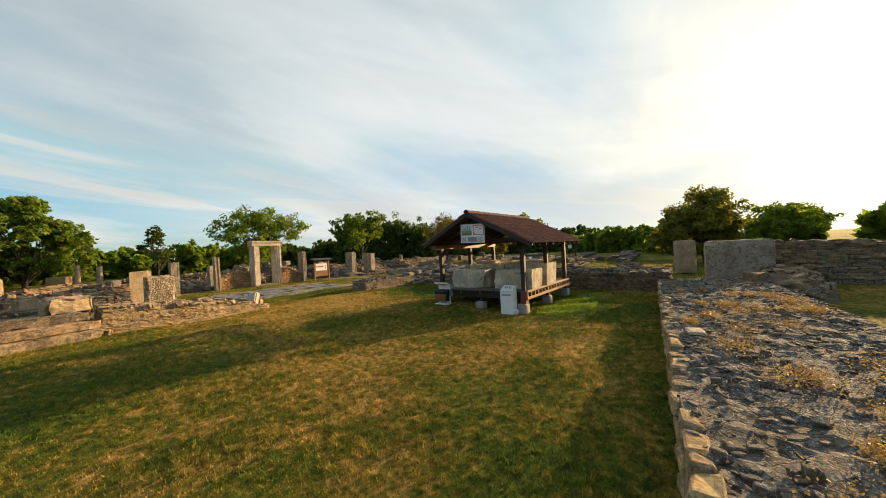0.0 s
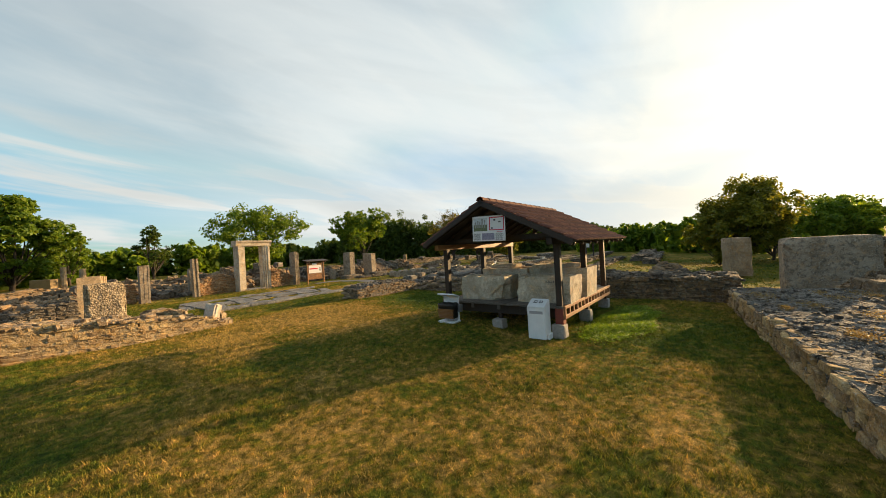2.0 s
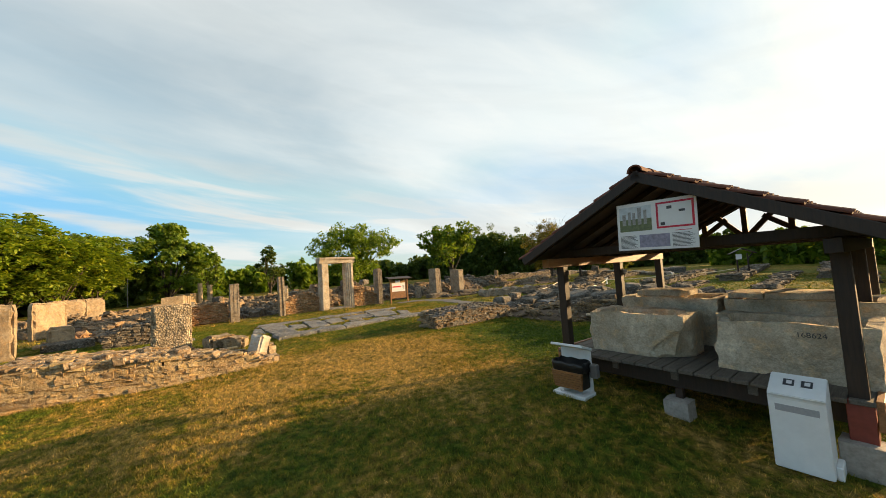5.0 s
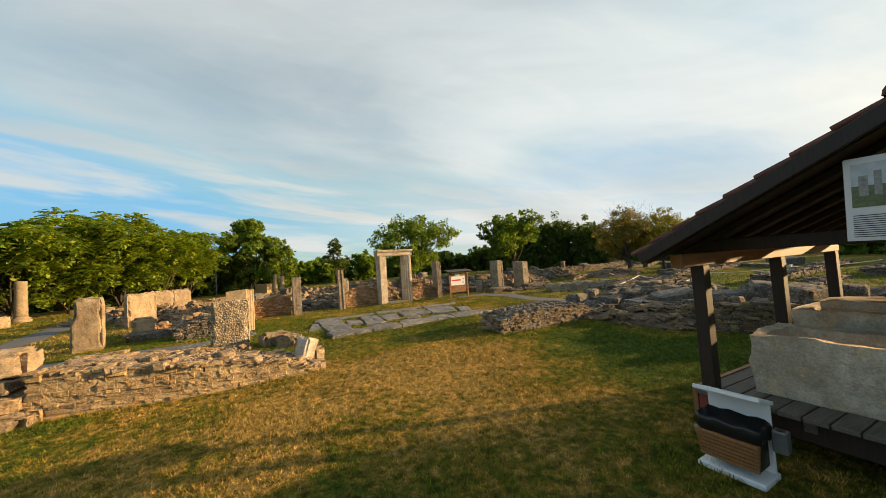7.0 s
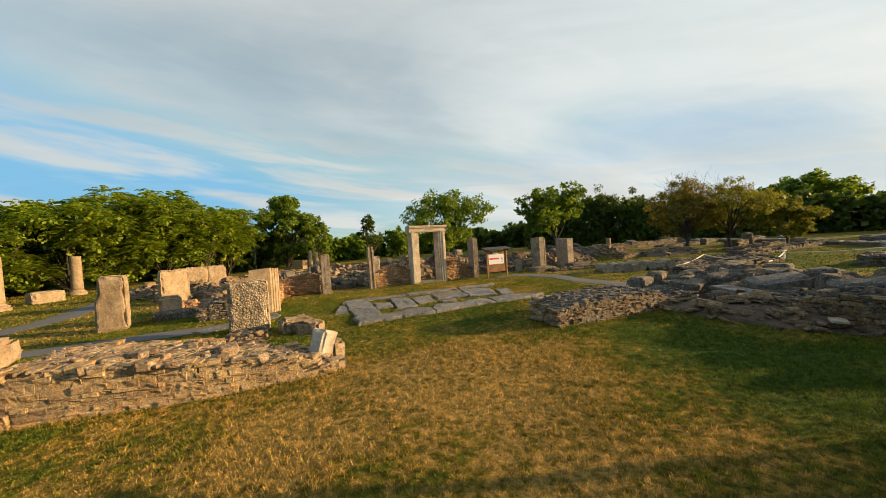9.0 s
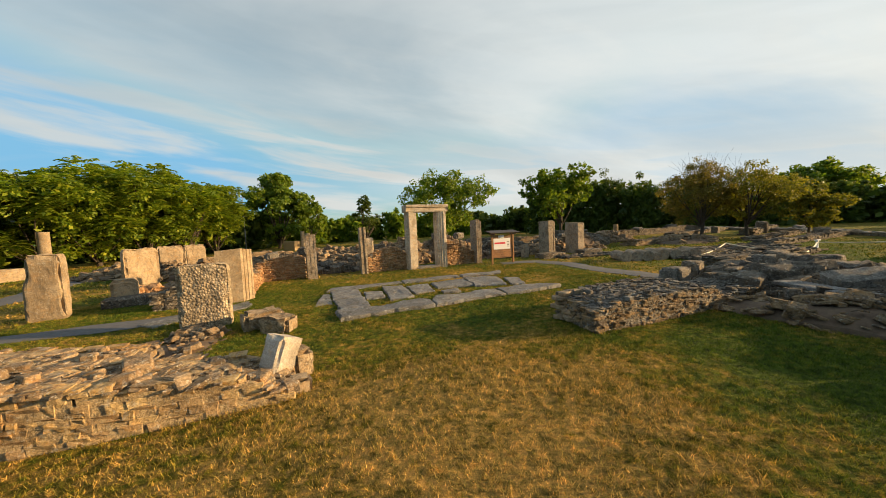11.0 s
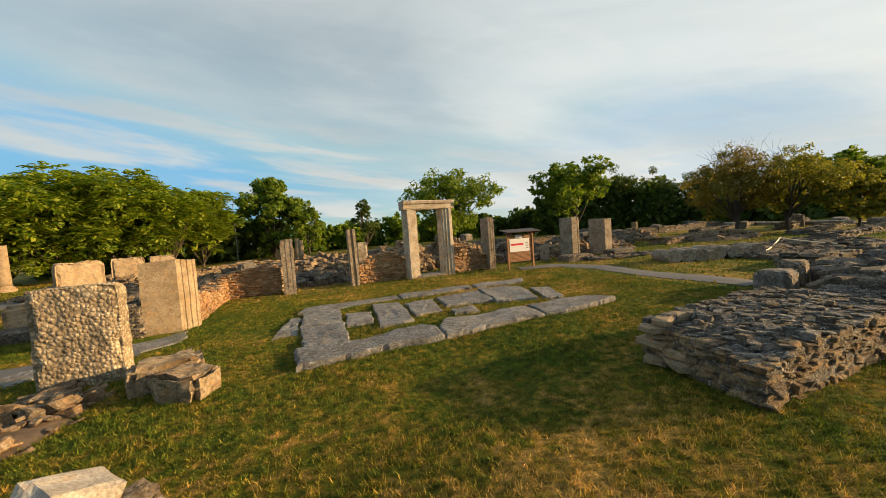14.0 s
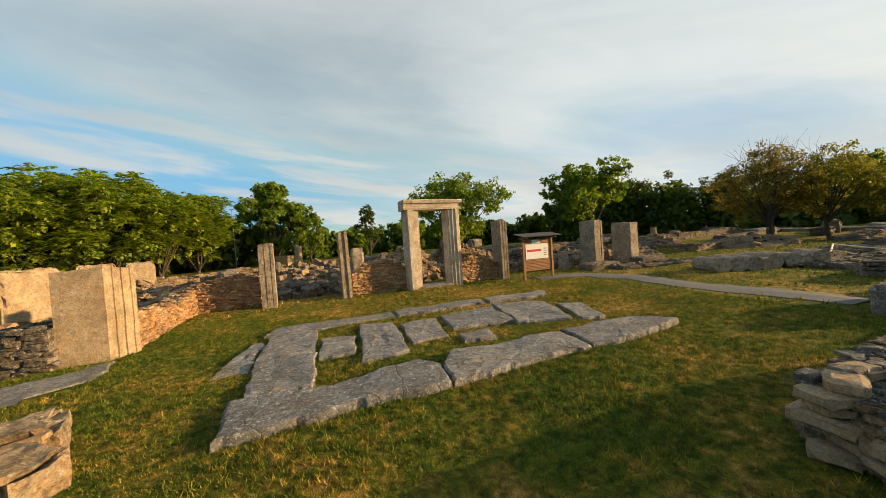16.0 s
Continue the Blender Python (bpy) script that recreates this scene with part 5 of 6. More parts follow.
for k, (x, y, z) in enumerate(((4.6, 4.0, 1.45), (3.2, 5.0, 1.4), (-1.0, 5.4, 1.0), (7.0, 3.4, 0.85), (-7.6, 4.2, 0.8), (-5.9, 6.0, 0.85), (14.2, 4.4, 1.05))):
    fallen(x, y, _r.uniform(-40, 40), k % 4, 0.7, z=z, label="small hewn block lying on a heap of rubble")


def far_column(x, y, h, r, label):
    bm = cyl(r, r * 0.92, h + 0.1, 14, pose(0, 0, -0.1))
    roughen(bm, 0.015, 2, x)
    thing("column_stump", bm, M_DRESSED, pose(x, y, 0), label, "column stump", "column stumps")


far_column(30.0, 14.2, 1.7, 0.32, "short pale column stump in the field")
far_column(-7.2, 33.0, 2.6, 0.3, "slender pale column stump beyond the rubble")
far_column(-6.2, 24.0, 2.3, 0.28, "slender pale column stump beyond the rubble")


def crate():
    bm = box((0, 0, 0), (2.0, 1.2, 1.3), 0.02)
    thing("wooden_box", bm, M_DRYWOOD, pose(-9.8, 33.4, 0, 0, 0, -40), "yellow-brown wooden box standing beyond the rubble", "box")


crate()


def hose():
    """A pale rope barrier strung over short posts across the field."""
    top = empty("rope_barrier", Matrix(), "pale rope barrier strung between low white posts", "barrier")
    pts = [(14.5, -5.9, 0.10), (21.5, -3.2, 0.35), (18.6, -8.6, 0.22), (23.4, -7.0, 0.40), (29.0, -10.2, 0.45), (36.0, -13.0, 0.5)]
    bm = bmesh.new()
    for a, b in zip(pts, pts[1:]):
        limb_line(bm, a, b, 0.035)
    part("rope", bm, M_ROPE, top)
    for x, y, z in (pts[3], pts[4]):
        part("barrier_post", box((x - 0.05, y - 0.05, -0.05), (x + 0.05, y + 0.05, z + 0.1), 0.01), M_WHITE, top)
        part("barrier_cap", box((x - 0.12, y - 0.08, z + 0.1), (x + 0.2, y + 0.08, z + 0.16), 0.01), M_WHITE, top)


def limb_line(bm, a, b, r, steps=8, sag=0.12):
    a, b = Vector(a), Vector(b)
    q = (b - a).to_track_quat("Z", "Y")
    rings = []
    for k in range(steps + 1):
        t = k / steps
        c = a.lerp(b, t) - Vector((0, 0, sag * math.sin(math.pi * t)))
        rings.append([bm.verts.new(c + q @ Vector((math.cos(2 * math.pi * i / 6) * r, math.sin(2 * math.pi * i / 6) * r, 0))) for i in range(6)])
    for p, s in zip(rings, rings[1:]):
        for i in range(6):
            bm.faces.new((p[i], p[(i + 1) % 6], s[(i + 1) % 6], s[i]))


hose()


def mast():
    top = empty("pole", pose(-15.2, 38.0, 0), "thin grey metal pole standing before the trees", "pole")
    part("shaft", cyl(0.06, 0.04, 8.0, 10), M_STEEL, top)
    part("bracket", box((-0.3, -0.03, 7.85), (0.3, 0.03, 7.92), 0.005), M_STEEL, top)


mast()

# ---- timber shelter with the sarcophagi ----
HUT = pose(-0.88, -23.55, 0, 0, 0, 1.2)
HX, HY = 4.3, 3.53            # depth and width between the post centres
DECK = 0.60
RIDGE_Y = 1.68


def shelter():
    top = empty("shelter", HUT, "open dark timber shelter with tiled gable roof and plank deck", "shelter")
    for x in (0, HX / 2, HX):
        for y in (0, HY):
            part("post", box((x - 0.075, y - 0.075, 0.09), (x + 0.075, y + 0.075, 2.165), 0.008), M_POST, top)
    part("wall_plate", box((-0.5, -0.07, 2.16), (HX + 0.15, 0.07, 2.32), 0.008), M_POST, top)
    # pine, not dark timber: this plate's sunlit glow is put into its colour
    part("wall_plate", box((-0.5, HY - 0.07, 2.16), (HX + 0.15, HY + 0.07, 2.32), 0.008), M_BOARD, top)
    for x in (0, HX / 2, HX):
        part("tie_beam", box((x - 0.06, -0.3, 2.33), (x + 0.06, HY + 0.2, 2.47), 0.008), M_POST, top)
    ridge_y, ridge_z, run, rise = RIDGE_Y, 3.43, 2.36, 1.19
    x0, x1 = -0.78, HX + 0.15
    slope = math.atan2(rise, run)
    ln = math.hypot(run, rise)
    # truss members under the far gable
    for x in (HX,):
        for y in (-0.75, 0.0, 0.75):
            part("king_post", box((x - 0.05, ridge_y + y - 0.05, 2.46), (x + 0.05, ridge_y + y + 0.05, 3.3 - abs(y) * 0.54), 0.006), M_POST, top)
        for s in (-1, 1):
            m = pose(x, ridge_y, 2.52, 0, 0, 0) @ pose(0, 0, 0, -s * 42)
            part("strut", box((-0.04, -0.05, 0), (0.04, 0.05, 0.72), 0.005, m), M_POST, top)
            m = pose(x, ridge_y + s * 0.95, 2.5, 0, 0, 0) @ pose(0, 0, 0, s * 52)
            part("strut", box((-0.035, -0.05, 0), (0.035, 0.05, 0.8), 0.005, m), M_POST, top)
    for s, ln in ((-1, ln * 0.985), (1, ln * 0.89)):
        # local frame of one slope: x along the ridge, y down the slope, z out
        fr = pose(0, ridge_y, ridge_z) @ (pose(0, 0, 0, 0, 0, 180) if s < 0 else Matrix()) @ pose(0, 0, 0, -math.degrees(slope))
        sx = (lambda x: -x) if s < 0 else (lambda x: x)
        roof = part("roof_slope", box((min(sx(x0), sx(x1)), 0.0, -0.055), (max(sx(x0), sx(x1)), ln, -0.02), 0, fr), M_POST, top, "dark boarded roof slope with brown tiles")
        for k in range(9):
            x = x0 + 0.12 + (x1 - x0 - 0.24) * k / 8
            part("rafter", box((sx(x) - 0.04, 0.02, -0.13), (sx(x) + 0.04, ln + 0.06, -0.058), 0.006, fr), M_POST, top)
        for x in (x0 - 0.025, x1 + 0.025):
            part("barge_board", box((sx(x) - 0.022, -0.03, -0.135), (sx(x) + 0.022, ln + 0.04, 0.0), 0.006, fr), M_POST, top)
        ROOFS.append((roof, fr, sx, x0, x1, ln))
    # deck
    n = 19
    for k in range(n):
        y0 = -0.12 + (HY + 0.24) * k / n
        rnd = random.Random(k)
        part("deck_board", box((-0.16 + rnd.uniform(-0.015, 0.015), y0 + 0.007, DECK - 0.05), (HX + 0.15, y0 + (HY + 0.24) / n - 0.007, DECK + rnd.uniform(-0.004, 0.004)), 0.006), M_DECK, top)
    part("front_beam", box((0.0, -0.1, 0.29), (0.10, HY + 0.1, DECK - 0.055), 0.008), M_POST, top)
    part("back_beam", box((HX + 0.03, -0.1, 0.27), (HX + 0.13, HY + 0.1, DECK - 0.055), 0.008), M_DECK, top)
    for y in (HY * 0.25, HY * 0.5, HY * 0.75):
        part("joist", box((-0.02, y - 0.05, 0.40), (HX + 0.02, y + 0.05, DECK - 0.055), 0.006), M_DECK, top)
    # low red-brown rail on both long sides
    for y, yy in ((-0.17, -0.11), (HY + 0.11, HY + 0.17)):
        part("side_rail", box((-0.12, y, 0.30), (HX + 0.12, yy, 0.39), 0.006), M_RAIL, top, "red-brown timber rail")
        part("side_rail", box((-0.12, y, 0.545), (HX + 0.12, yy, 0.615), 0.006), M_RAIL, top, "red-brown timber rail")
        for k in range(15):
            x = -0.08 + (HX + 0.1) * k / 14
            part("baluster", box((x - 0.035, y + 0.005, 0.388), (x + 0.035, yy - 0.005, 0.547), 0), M_RAIL, top, "red-brown timber block")
    for x in (-0.06, HX / 2, HX):
        for y in (0.02, HY / 2 - 0.05, HY - 0.02):
            bm = rough_block((0.34, 0.34, 0.40), x * 3 + y, 3, 0.008, 3, 0.02)
            ob = part("footing", bm, M_CONCRETE, top, "square concrete footing")
            ob.matrix_local = pose(x, y, -0.24)
            if 0.5 < y < HY - 0.5:
                part("stub_post", box((x + 0.01, y - 0.05, 0.09), (x + 0.11, y + 0.05, 0.30), 0.006), M_POST, top)
    for y in (0.0, HY):
        part("post_foot", box((-0.12, y - 0.10, 0.12), (0.09, y + 0.10, 0.58), 0.006), M_REDPAINT, top, "red-painted post foot")
    return top


ROOFS = []
shelter_top = shelter()


def poster():
    """Printed sheet on the front gable: photographs, a red-framed plan, columns of small print."""
    m = HUT @ pose(-0.66, 2.08, 2.36, 90, 2, -90)        # x to the south, y up, z towards the lawn
    top = empty("poster", m, "white printed information poster with photos and red-framed plan", "poster")
    part("sheet", box((0, 0, -0.012), (1.0, 0.67, 0), 0.002), M_PAPER, top)

    def patch(name, x0, y0, x1, y1, z, mat, label=""):
        part(name, box((x0, y0, 0.0), (x1, y1, z), 0), mat, top, label)

    patch("photo", 0.04, 0.27, 0.47, 0.44, 0.003, M_PHOTO_LAND, "photo of ruins on a lawn")
    patch("photo", 0.04, 0.4405, 0.47, 0.62, 0.003, M_PHOTO_SKY, "pale sky in a photo")
    for k, (a, b, c) in enumerate(((0.08, 0.13, 0.52), (0.16, 0.2, 0.55), (0.22, 0.26, 0.53), (0.29, 0.34, 0.6), (0.37, 0.41, 0.56))):
        patch("photo_column", a, 0.36, b, c, 0.005, M_PHOTO_STONE)
    for a in ((0.53, 0.28, 0.97, 0.305), (0.53, 0.605, 0.97, 0.63), (0.53, 0.306, 0.555, 0.604), (0.945, 0.306, 0.97, 0.604)):
        patch("plan_frame", *a, 0.003, M_RED, "red plan frame")
    for a in ((0.66, 0.53, 0.72, 0.57), (0.8, 0.48, 0.87, 0.51), (0.58, 0.32, 0.63, 0.36)):
        patch("plan_mark", *a, 0.003, M_INK)
    patch("photo", 0.3, 0.035, 0.68, 0.21, 0.003, M_PHOTO_VIOLET, "photo of a violet landscape")
    for k in range(11):
        y = 0.03 + 0.017 * k
        patch("text_line", 0.04, y, 0.27 - 0.02 * (k % 3), y + 0.007, 0.0025, M_INK)
        patch("text_line", 0.71, y, 0.96 - 0.025 * ((k + 1) % 3), y + 0.007, 0.0025, M_INK)
    patch("text_line", 0.75, 0.235, 0.93, 0.243, 0.0025, M_RED)


poster()


def trough(name, label, m, size, taper, seed, mat=None, wall=0.13, depth=0.4, amount=0.012, chips=()):
    """A stone trough: its sides lean out a little, hollow from above."""
    L, W, H = size
    bm = bmesh.new()
    nx, ny, nz = 26, 14, 12

    def rect(l, w, z):
        pts = [(-l / 2 + l * i / nx, -w / 2) for i in range(nx)] + [(l / 2, -w / 2 + w * j / ny) for j in range(ny)]
        pts += [(l / 2 - l * i / nx, w / 2) for i in range(nx)] + [(-l / 2, w / 2 - w * j / ny) for j in range(ny)]
        return [bm.verts.new((x, y, z)) for x, y in pts]

    rings = [rect(L * (taper + (1 - taper) * k / nz), W * (taper + (1 - taper) * k / nz), H * k / nz) for k in range(nz + 1)]
    rings += [rect(L - 2 * wall, W - 2 * wall, H - 0.01), rect(L - 2.1 * wall, W - 2.1 * wall, H - depth)]
    n = len(rings[0])
    for a, b in zip(rings, rings[1:]):
        for i in range(n):
            bm.faces.new((a[i], a[(i + 1) % n], b[(i + 1) % n], b[i]))
    bm.faces.new(rings[-1]), bm.faces.new(list(reversed(rings[0])))
    bmesh.ops.triangulate(bm, faces=[f for f in bm.faces if len(f.verts) > 4])
    for cx, cy, cz, r, k in chips:                      # broken corners and hollows
        c = Vector((cx * L, cy * W, cz * H))
        for v in bm.verts:
            d = (v.co - c).length / r * (1 + 0.35 * noise.noise(v.co * 4.0))
            if d < 1:
                v.co += (Vector((0, 0, H * 0.5)) - c).normalized() * k * (1 - d * d)
    roughen(bm, amount, 2.2, seed)
    roughen(bm, 0.012, 9.0, seed + 3)
    for v in bm.verts:
        if v.co.z < 0.03:
            v.co.z = 0.0
    return thing(name, bm, mat or M_SARC, m, label, "sarcophagus", "sarcophagi in the shelter")


M_SARC = stone("pale_sarcophagus_stone", [(0.74, 0.655, 0.52), (0.77, 0.68, 0.54), (0.70, 0.62, 0.49)], lichen=(0.46, 0.38, 0.28), lichen_amount=0.4, grain=34, relief=0.009, spot_amount=0.12, fine_amount=0.5)
sarc_a = trough("sarcophagus", "pale limestone sarcophagus trough with chipped drill holes", HUT @ pose(0.72, 2.46, DECK, 0, 0, 90), (1.56, 0.92, 0.70), 0.94, 3, amount=0.028, chips=((-0.5, 0.5, 0.0, 0.5, 0.17), (0.5, 0.5, 0.95, 0.3, 0.07)))
sarc_b = trough("sarcophagus", "pale limestone sarcophagus trough with painted inventory number", HUT @ pose(0.74, 0.60, DECK, 0, 0, 90), (1.60, 0.95, 0.7), 0.95, 5, amount=0.03, chips=((0.5, 0.5, 1.0, 0.5, 0.15), (0.12, 0.5, 0.0, 0.28, 0.07), (0.5, 0.5, 0.1, 0.3, 0.06)))
trough("sarcophagus", "long grey limestone sarcophagus trough beneath a lid slab", HUT @ pose(2.1, 2.42, DECK, 0, 0, 90), (1.66, 1.0, 0.84), 0.95, 7)
trough("sarcophagus", "weathered limestone sarcophagus trough at the back of the deck", HUT @ pose(2.1, 0.62, DECK, 0, 0, 90), (1.75, 1.05, 0.84), 0.93, 9)
for k, (x, y, sx, sy, sz, z, mat, label) in enumerate((
    (2.05, 2.55, 0.6, 0.95, 0.13, 0.84, M_SARC, "yellowish flat stone slab lying on a sarcophagus"),
    (2.1, 1.25, 0.7, 0.5, 0.1, 0.84, M_SARC, "thin stone fragment lying on a sarcophagus"),
    (2.0, 0.55, 0.75, 0.9, 0.12, 0.84, M_SARC, "broken stone lid fragment lying on a sarcophagus"),
)):
    thing("lid_fragment", rough_block((sx, sy, sz), 300 + k, 5, 0.015, 3, 0.03), mat, HUT @ pose(x, y, DECK + z + 0.005), label, "stone fragment")
# drilled holes on the front of the first trough, as dark plugs set in
for y, z, r in ((2.2, 0.48, 0.035), (2.38, 0.2, 0.028)):
    ob = part("drill_hole", cyl(r, r * 0.8, 0.03, 10, pose(0, 0, 0, 0, 0, 0)), M_INK, sarc_a, "dark drill hole")
    ob.matrix_world = HUT @ pose(0.345 - (z - 0.3) * 0.12, y, DECK + z, 0, -90, 0)


def number_text():
    cu = bpy.data.curves.new("number", "FONT")
    cu.body, cu.size, cu.extrude, cu.align_x = "168624", 0.088, 0.002, "CENTER"
    cu.materials.append(M_INK)
    ob = new("inventory_number", cu)
    ob.parent = sarc_b
    ob.matrix_world = HUT @ pose(0.20, 0.33, DECK + 0.55, 90, 0, -90)
    ob["label"] = "black painted inventory number"


number_text()


def podium():
    m = pose(-1.45, -23.15, -0.15, 0, 0, 2) @ Matrix.Diagonal((1, 0.89, 1, 1))
    top = empty("podium_sign", m, "white metal podium sign with a sloping top panel", "sign")
    prof = [(0.0, 0.0), (0.36, 0.0), (0.36, 0.93), (0.30, 0.955), (-0.02, 0.80), (0.0, 0.76)]
    bm = bmesh.new()
    rings = [[bm.verts.new((x, y, z)) for x, z in prof] for y in (-0.25, 0.25)]
    n = len(prof)
    for i in range(n):
        bm.faces.new((rings[0][i], rings[0][(i + 1) % n], rings[1][(i + 1) % n], rings[1][i]))
    bm.faces.new(rings[0]), bm.faces.new(list(reversed(rings[1])))
    bmesh.ops.bevel(bm, geom=bm.edges[:], offset=0.008, segments=2, affect="EDGES")
    part("body", bm, M_WHITE, top)
    part("foot", box((0.1, -0.31, -0.02), (0.34, -0.25, 0.12), 0.01), M_WHITE, top)
    part("text_bar", box((-0.004, -0.19, 0.62), (0.0, 0.19, 0.69), 0), M_GREYINK, top, "grey bar of small print")
    ang = math.degrees(math.atan2(0.155, 0.32))
    for y in (0.07, -0.09):
        ob = part("pictogram", box((-0.05, -0.05, 0), (0.05, 0.05, 0.003), 0), M_INK, top, "dark square pictogram")
        ob.matrix_local = pose(0.17, y, 0.8945, 0, -ang, 0)
        ob = part("pictogram_mark", box((-0.025, -0.03, 0), (0.03, 0.02, 0.0045), 0), M_PAPER, top)
        ob.matrix_local = pose(0.17, y, 0.8945, 0, -ang, 0)


podium()


def litter_bin():
    m = pose(-1.83, -20.58, 0.07, 0, 0, 4) @ Matrix.Scale(0.94, 4)                    # x away from the lawn, y to the north
    top = empty("litter_bin", m, "white litter bin with hooded lid, slatted basket and black bag", "litter bin")
    part("base_plate", box((-0.02, -0.30, 0.0), (0.36, 0.30, 0.06), 0.008), M_WHITE, top)
    part("back_panel", box((0.30, -0.28, 0.06), (0.34, 0.28, 0.80), 0.006), M_WHITE, top)
    part("lid", box((-0.30, -0.30, -0.02), (0.06, 0.30, 0.025), 0.008, pose(0.30, 0, 0.79, 0, 18, 0)), M_WHITE, top)
    body = part("basket", box((0.02, -0.25, 0.14), (0.28, 0.25, 0.44), 0.01), M_BLACK, top)
    for k in range(7):
        z = 0.15 + 0.042 * k
        part("slat", box((-0.012 - 0.006 * k, -0.26 - 0.003 * k, z), (0.016, 0.26 + 0.003 * k, z + 0.034), 0.004), M_BOARD, body, "orange-brown timber slat")
    bm = bmesh.new()
    rows = []
    for z, g in ((0.60, 0.03), (0.56, 0.045), (0.45, 0.035), (0.42, 0.02)):
        pts = []
        for k in range(28):
            a = 2 * math.pi * k / 28
            cx, cy = max(-1, min(1, 1.35 * math.cos(a))), max(-1, min(1, 1.35 * math.sin(a)))
            pts.append(bm.verts.new((0.14 + cx * (0.13 + g) , cy * (0.25 + g), z + 0.012 * math.sin(9 * a))))
        rows.append(pts)
    low = [bm.verts.new((0.14 + (v.co.x - 0.14) * 0.8, v.co.y * 0.85, 0.46)) for v in rows[0]]
    rows.insert(0, low)
    for a, b in zip(rows, rows[1:]):
        for i in range(28):
            bm.faces.new((a[i], a[(i + 1) % 28], b[(i + 1) % 28], b[i]))
    bm.faces.new(low)
    part("bin_bag", bm, M_BLACK, top, "crumpled black bin bag", smooth=True)
    ash = part("ashtray", box((-0.06, -0.06, 0.0), (0.06, 0.06, 0.22), 0.012), M_STEEL, top, "grey steel ashtray")
    ash.matrix_local = pose(0.24, -0.37, 0.34)
    part("ash_opening", cyl(0.038, 0.038, 0.01, 14), M_BLACK, ash).matrix_local = pose(0, 0, 0.216)


litter_bin()


def info_board(m, label, legs=1.42, height=1.9):
    top = empty("info_board", m, label, "information board", "information boards")
    for x in (0, legs):
        part("post", box((x - 0.045, -0.045, -0.1), (x + 0.045, 0.045, height - 0.12), 0.006), M_BOARD, top)
    part("roof", box((-0.25, -0.42, -0.02), (legs + 0.25, 0.36, 0.02), 0.006, pose(0, 0, height, 10)), M_POST, top, "dark sloping roof board")
    for x in (0, legs):
        part("bracket", box((x - 0.04, -0.34, height - 0.17), (x + 0.04, 0.28, height - 0.1), 0.005), M_POST, top)
    for k in range(22):
        z = 0.36 + 0.062 * k
        part("slat", box((0.045, -0.012, z), (legs - 0.045, 0.012, z + 0.048), 0.003), M_BOARD, top)
    sheet = part("sheet", box((0.1, -0.028, 0.86), (legs - 0.2, -0.016, 1.5), 0.002), M_PAPER, top, "white printed sheet")
    part("title_bar", box((0.16, -0.032, 1.17), (0.88, -0.0285, 1.27), 0), M_RED, sheet, "red title bar")
    part("sheet_small", box((0.42, -0.028, 1.52), (0.82, -0.016, 1.68), 0.002), M_PAPER, top, "small white sheet")
    for k in range(4):
        part("text_line", box((1.0, -0.031, 1.0 + 0.09 * k), (1.16, -0.0285, 1.03 + 0.09 * k), 0), M_INK, sheet)


info_board(pose(4.68, -0.92, 0, 0, 0, 1), "roofed timber information board with white printed sheet")


def field_sign():
    """A small board under a gabled roof, on two posts with a slanting brace."""
    top = empty("field_sign", pose(31.0, -14.8, 0, 0, 0, -62), "dark roofed timber sign with a white sheet", "sign")
    for x in (-0.28, 0.45):
        part("post", box((x - 0.05, -0.05, -0.1), (x + 0.05, 0.05, 2.0), 0.006), M_POST, top)
    for k in (-1, 1):
        part("roof_board", box((-0.02, -0.35, -0.025), (1.0, 0.35, 0.025), 0.006, pose(0.08, 0, 2.42, 0, 0, 0 if k > 0 else 180) @ pose(0, 0, 0, 0, 26, 0)), M_POST, top)
    part("brace", box((-0.035, -0.03, 0), (0.035, 0.03, 0.75), 0.004, pose(0.45, 0, 1.5, 0, 35, 0)), M_POST, top)
    part("sheet", box((-0.36, -0.09, 1.5), (0.05, -0.055, 1.95), 0.004), M_PAPER, top, "white sheet")


field_sign()


# tiles of the shelter roof, last because they are many
def tile_mesh():
    """One pan tile 0.25 wide and 0.39 long: a roll and a pan, with thickness."""
    prof = [(0.0, 0.0), (0.03, 0.03), (0.07, 0.042), (0.11, 0.03), (0.14, 0.006), (0.19, 0.0), (0.245, 0.008)]
    verts, faces = [], []
    for y, dz in ((0.0, 0.0), (0.39, 0.022)):
        verts += [(x, y, z + dz) for x, z in prof] + [(x, y, z + dz - 0.018) for x, z in prof]
    n = len(prof)
    for k in range(n - 1):
        faces.append((k, k + 1, 2 * n + k + 1, 2 * n + k))
        faces.append((2 * n + n + k, 2 * n + n + k + 1, n + k + 1, n + k))
        faces.append((2 * n + k, 2 * n + k + 1, 3 * n + k + 1, 3 * n + k))
    faces.append((n, 0, 2 * n, 3 * n)), faces.append((n - 1, 2 * n - 1, 4 * n - 1, 3 * n - 1))
    return mesh_from("tile", verts, faces, M_TILE)


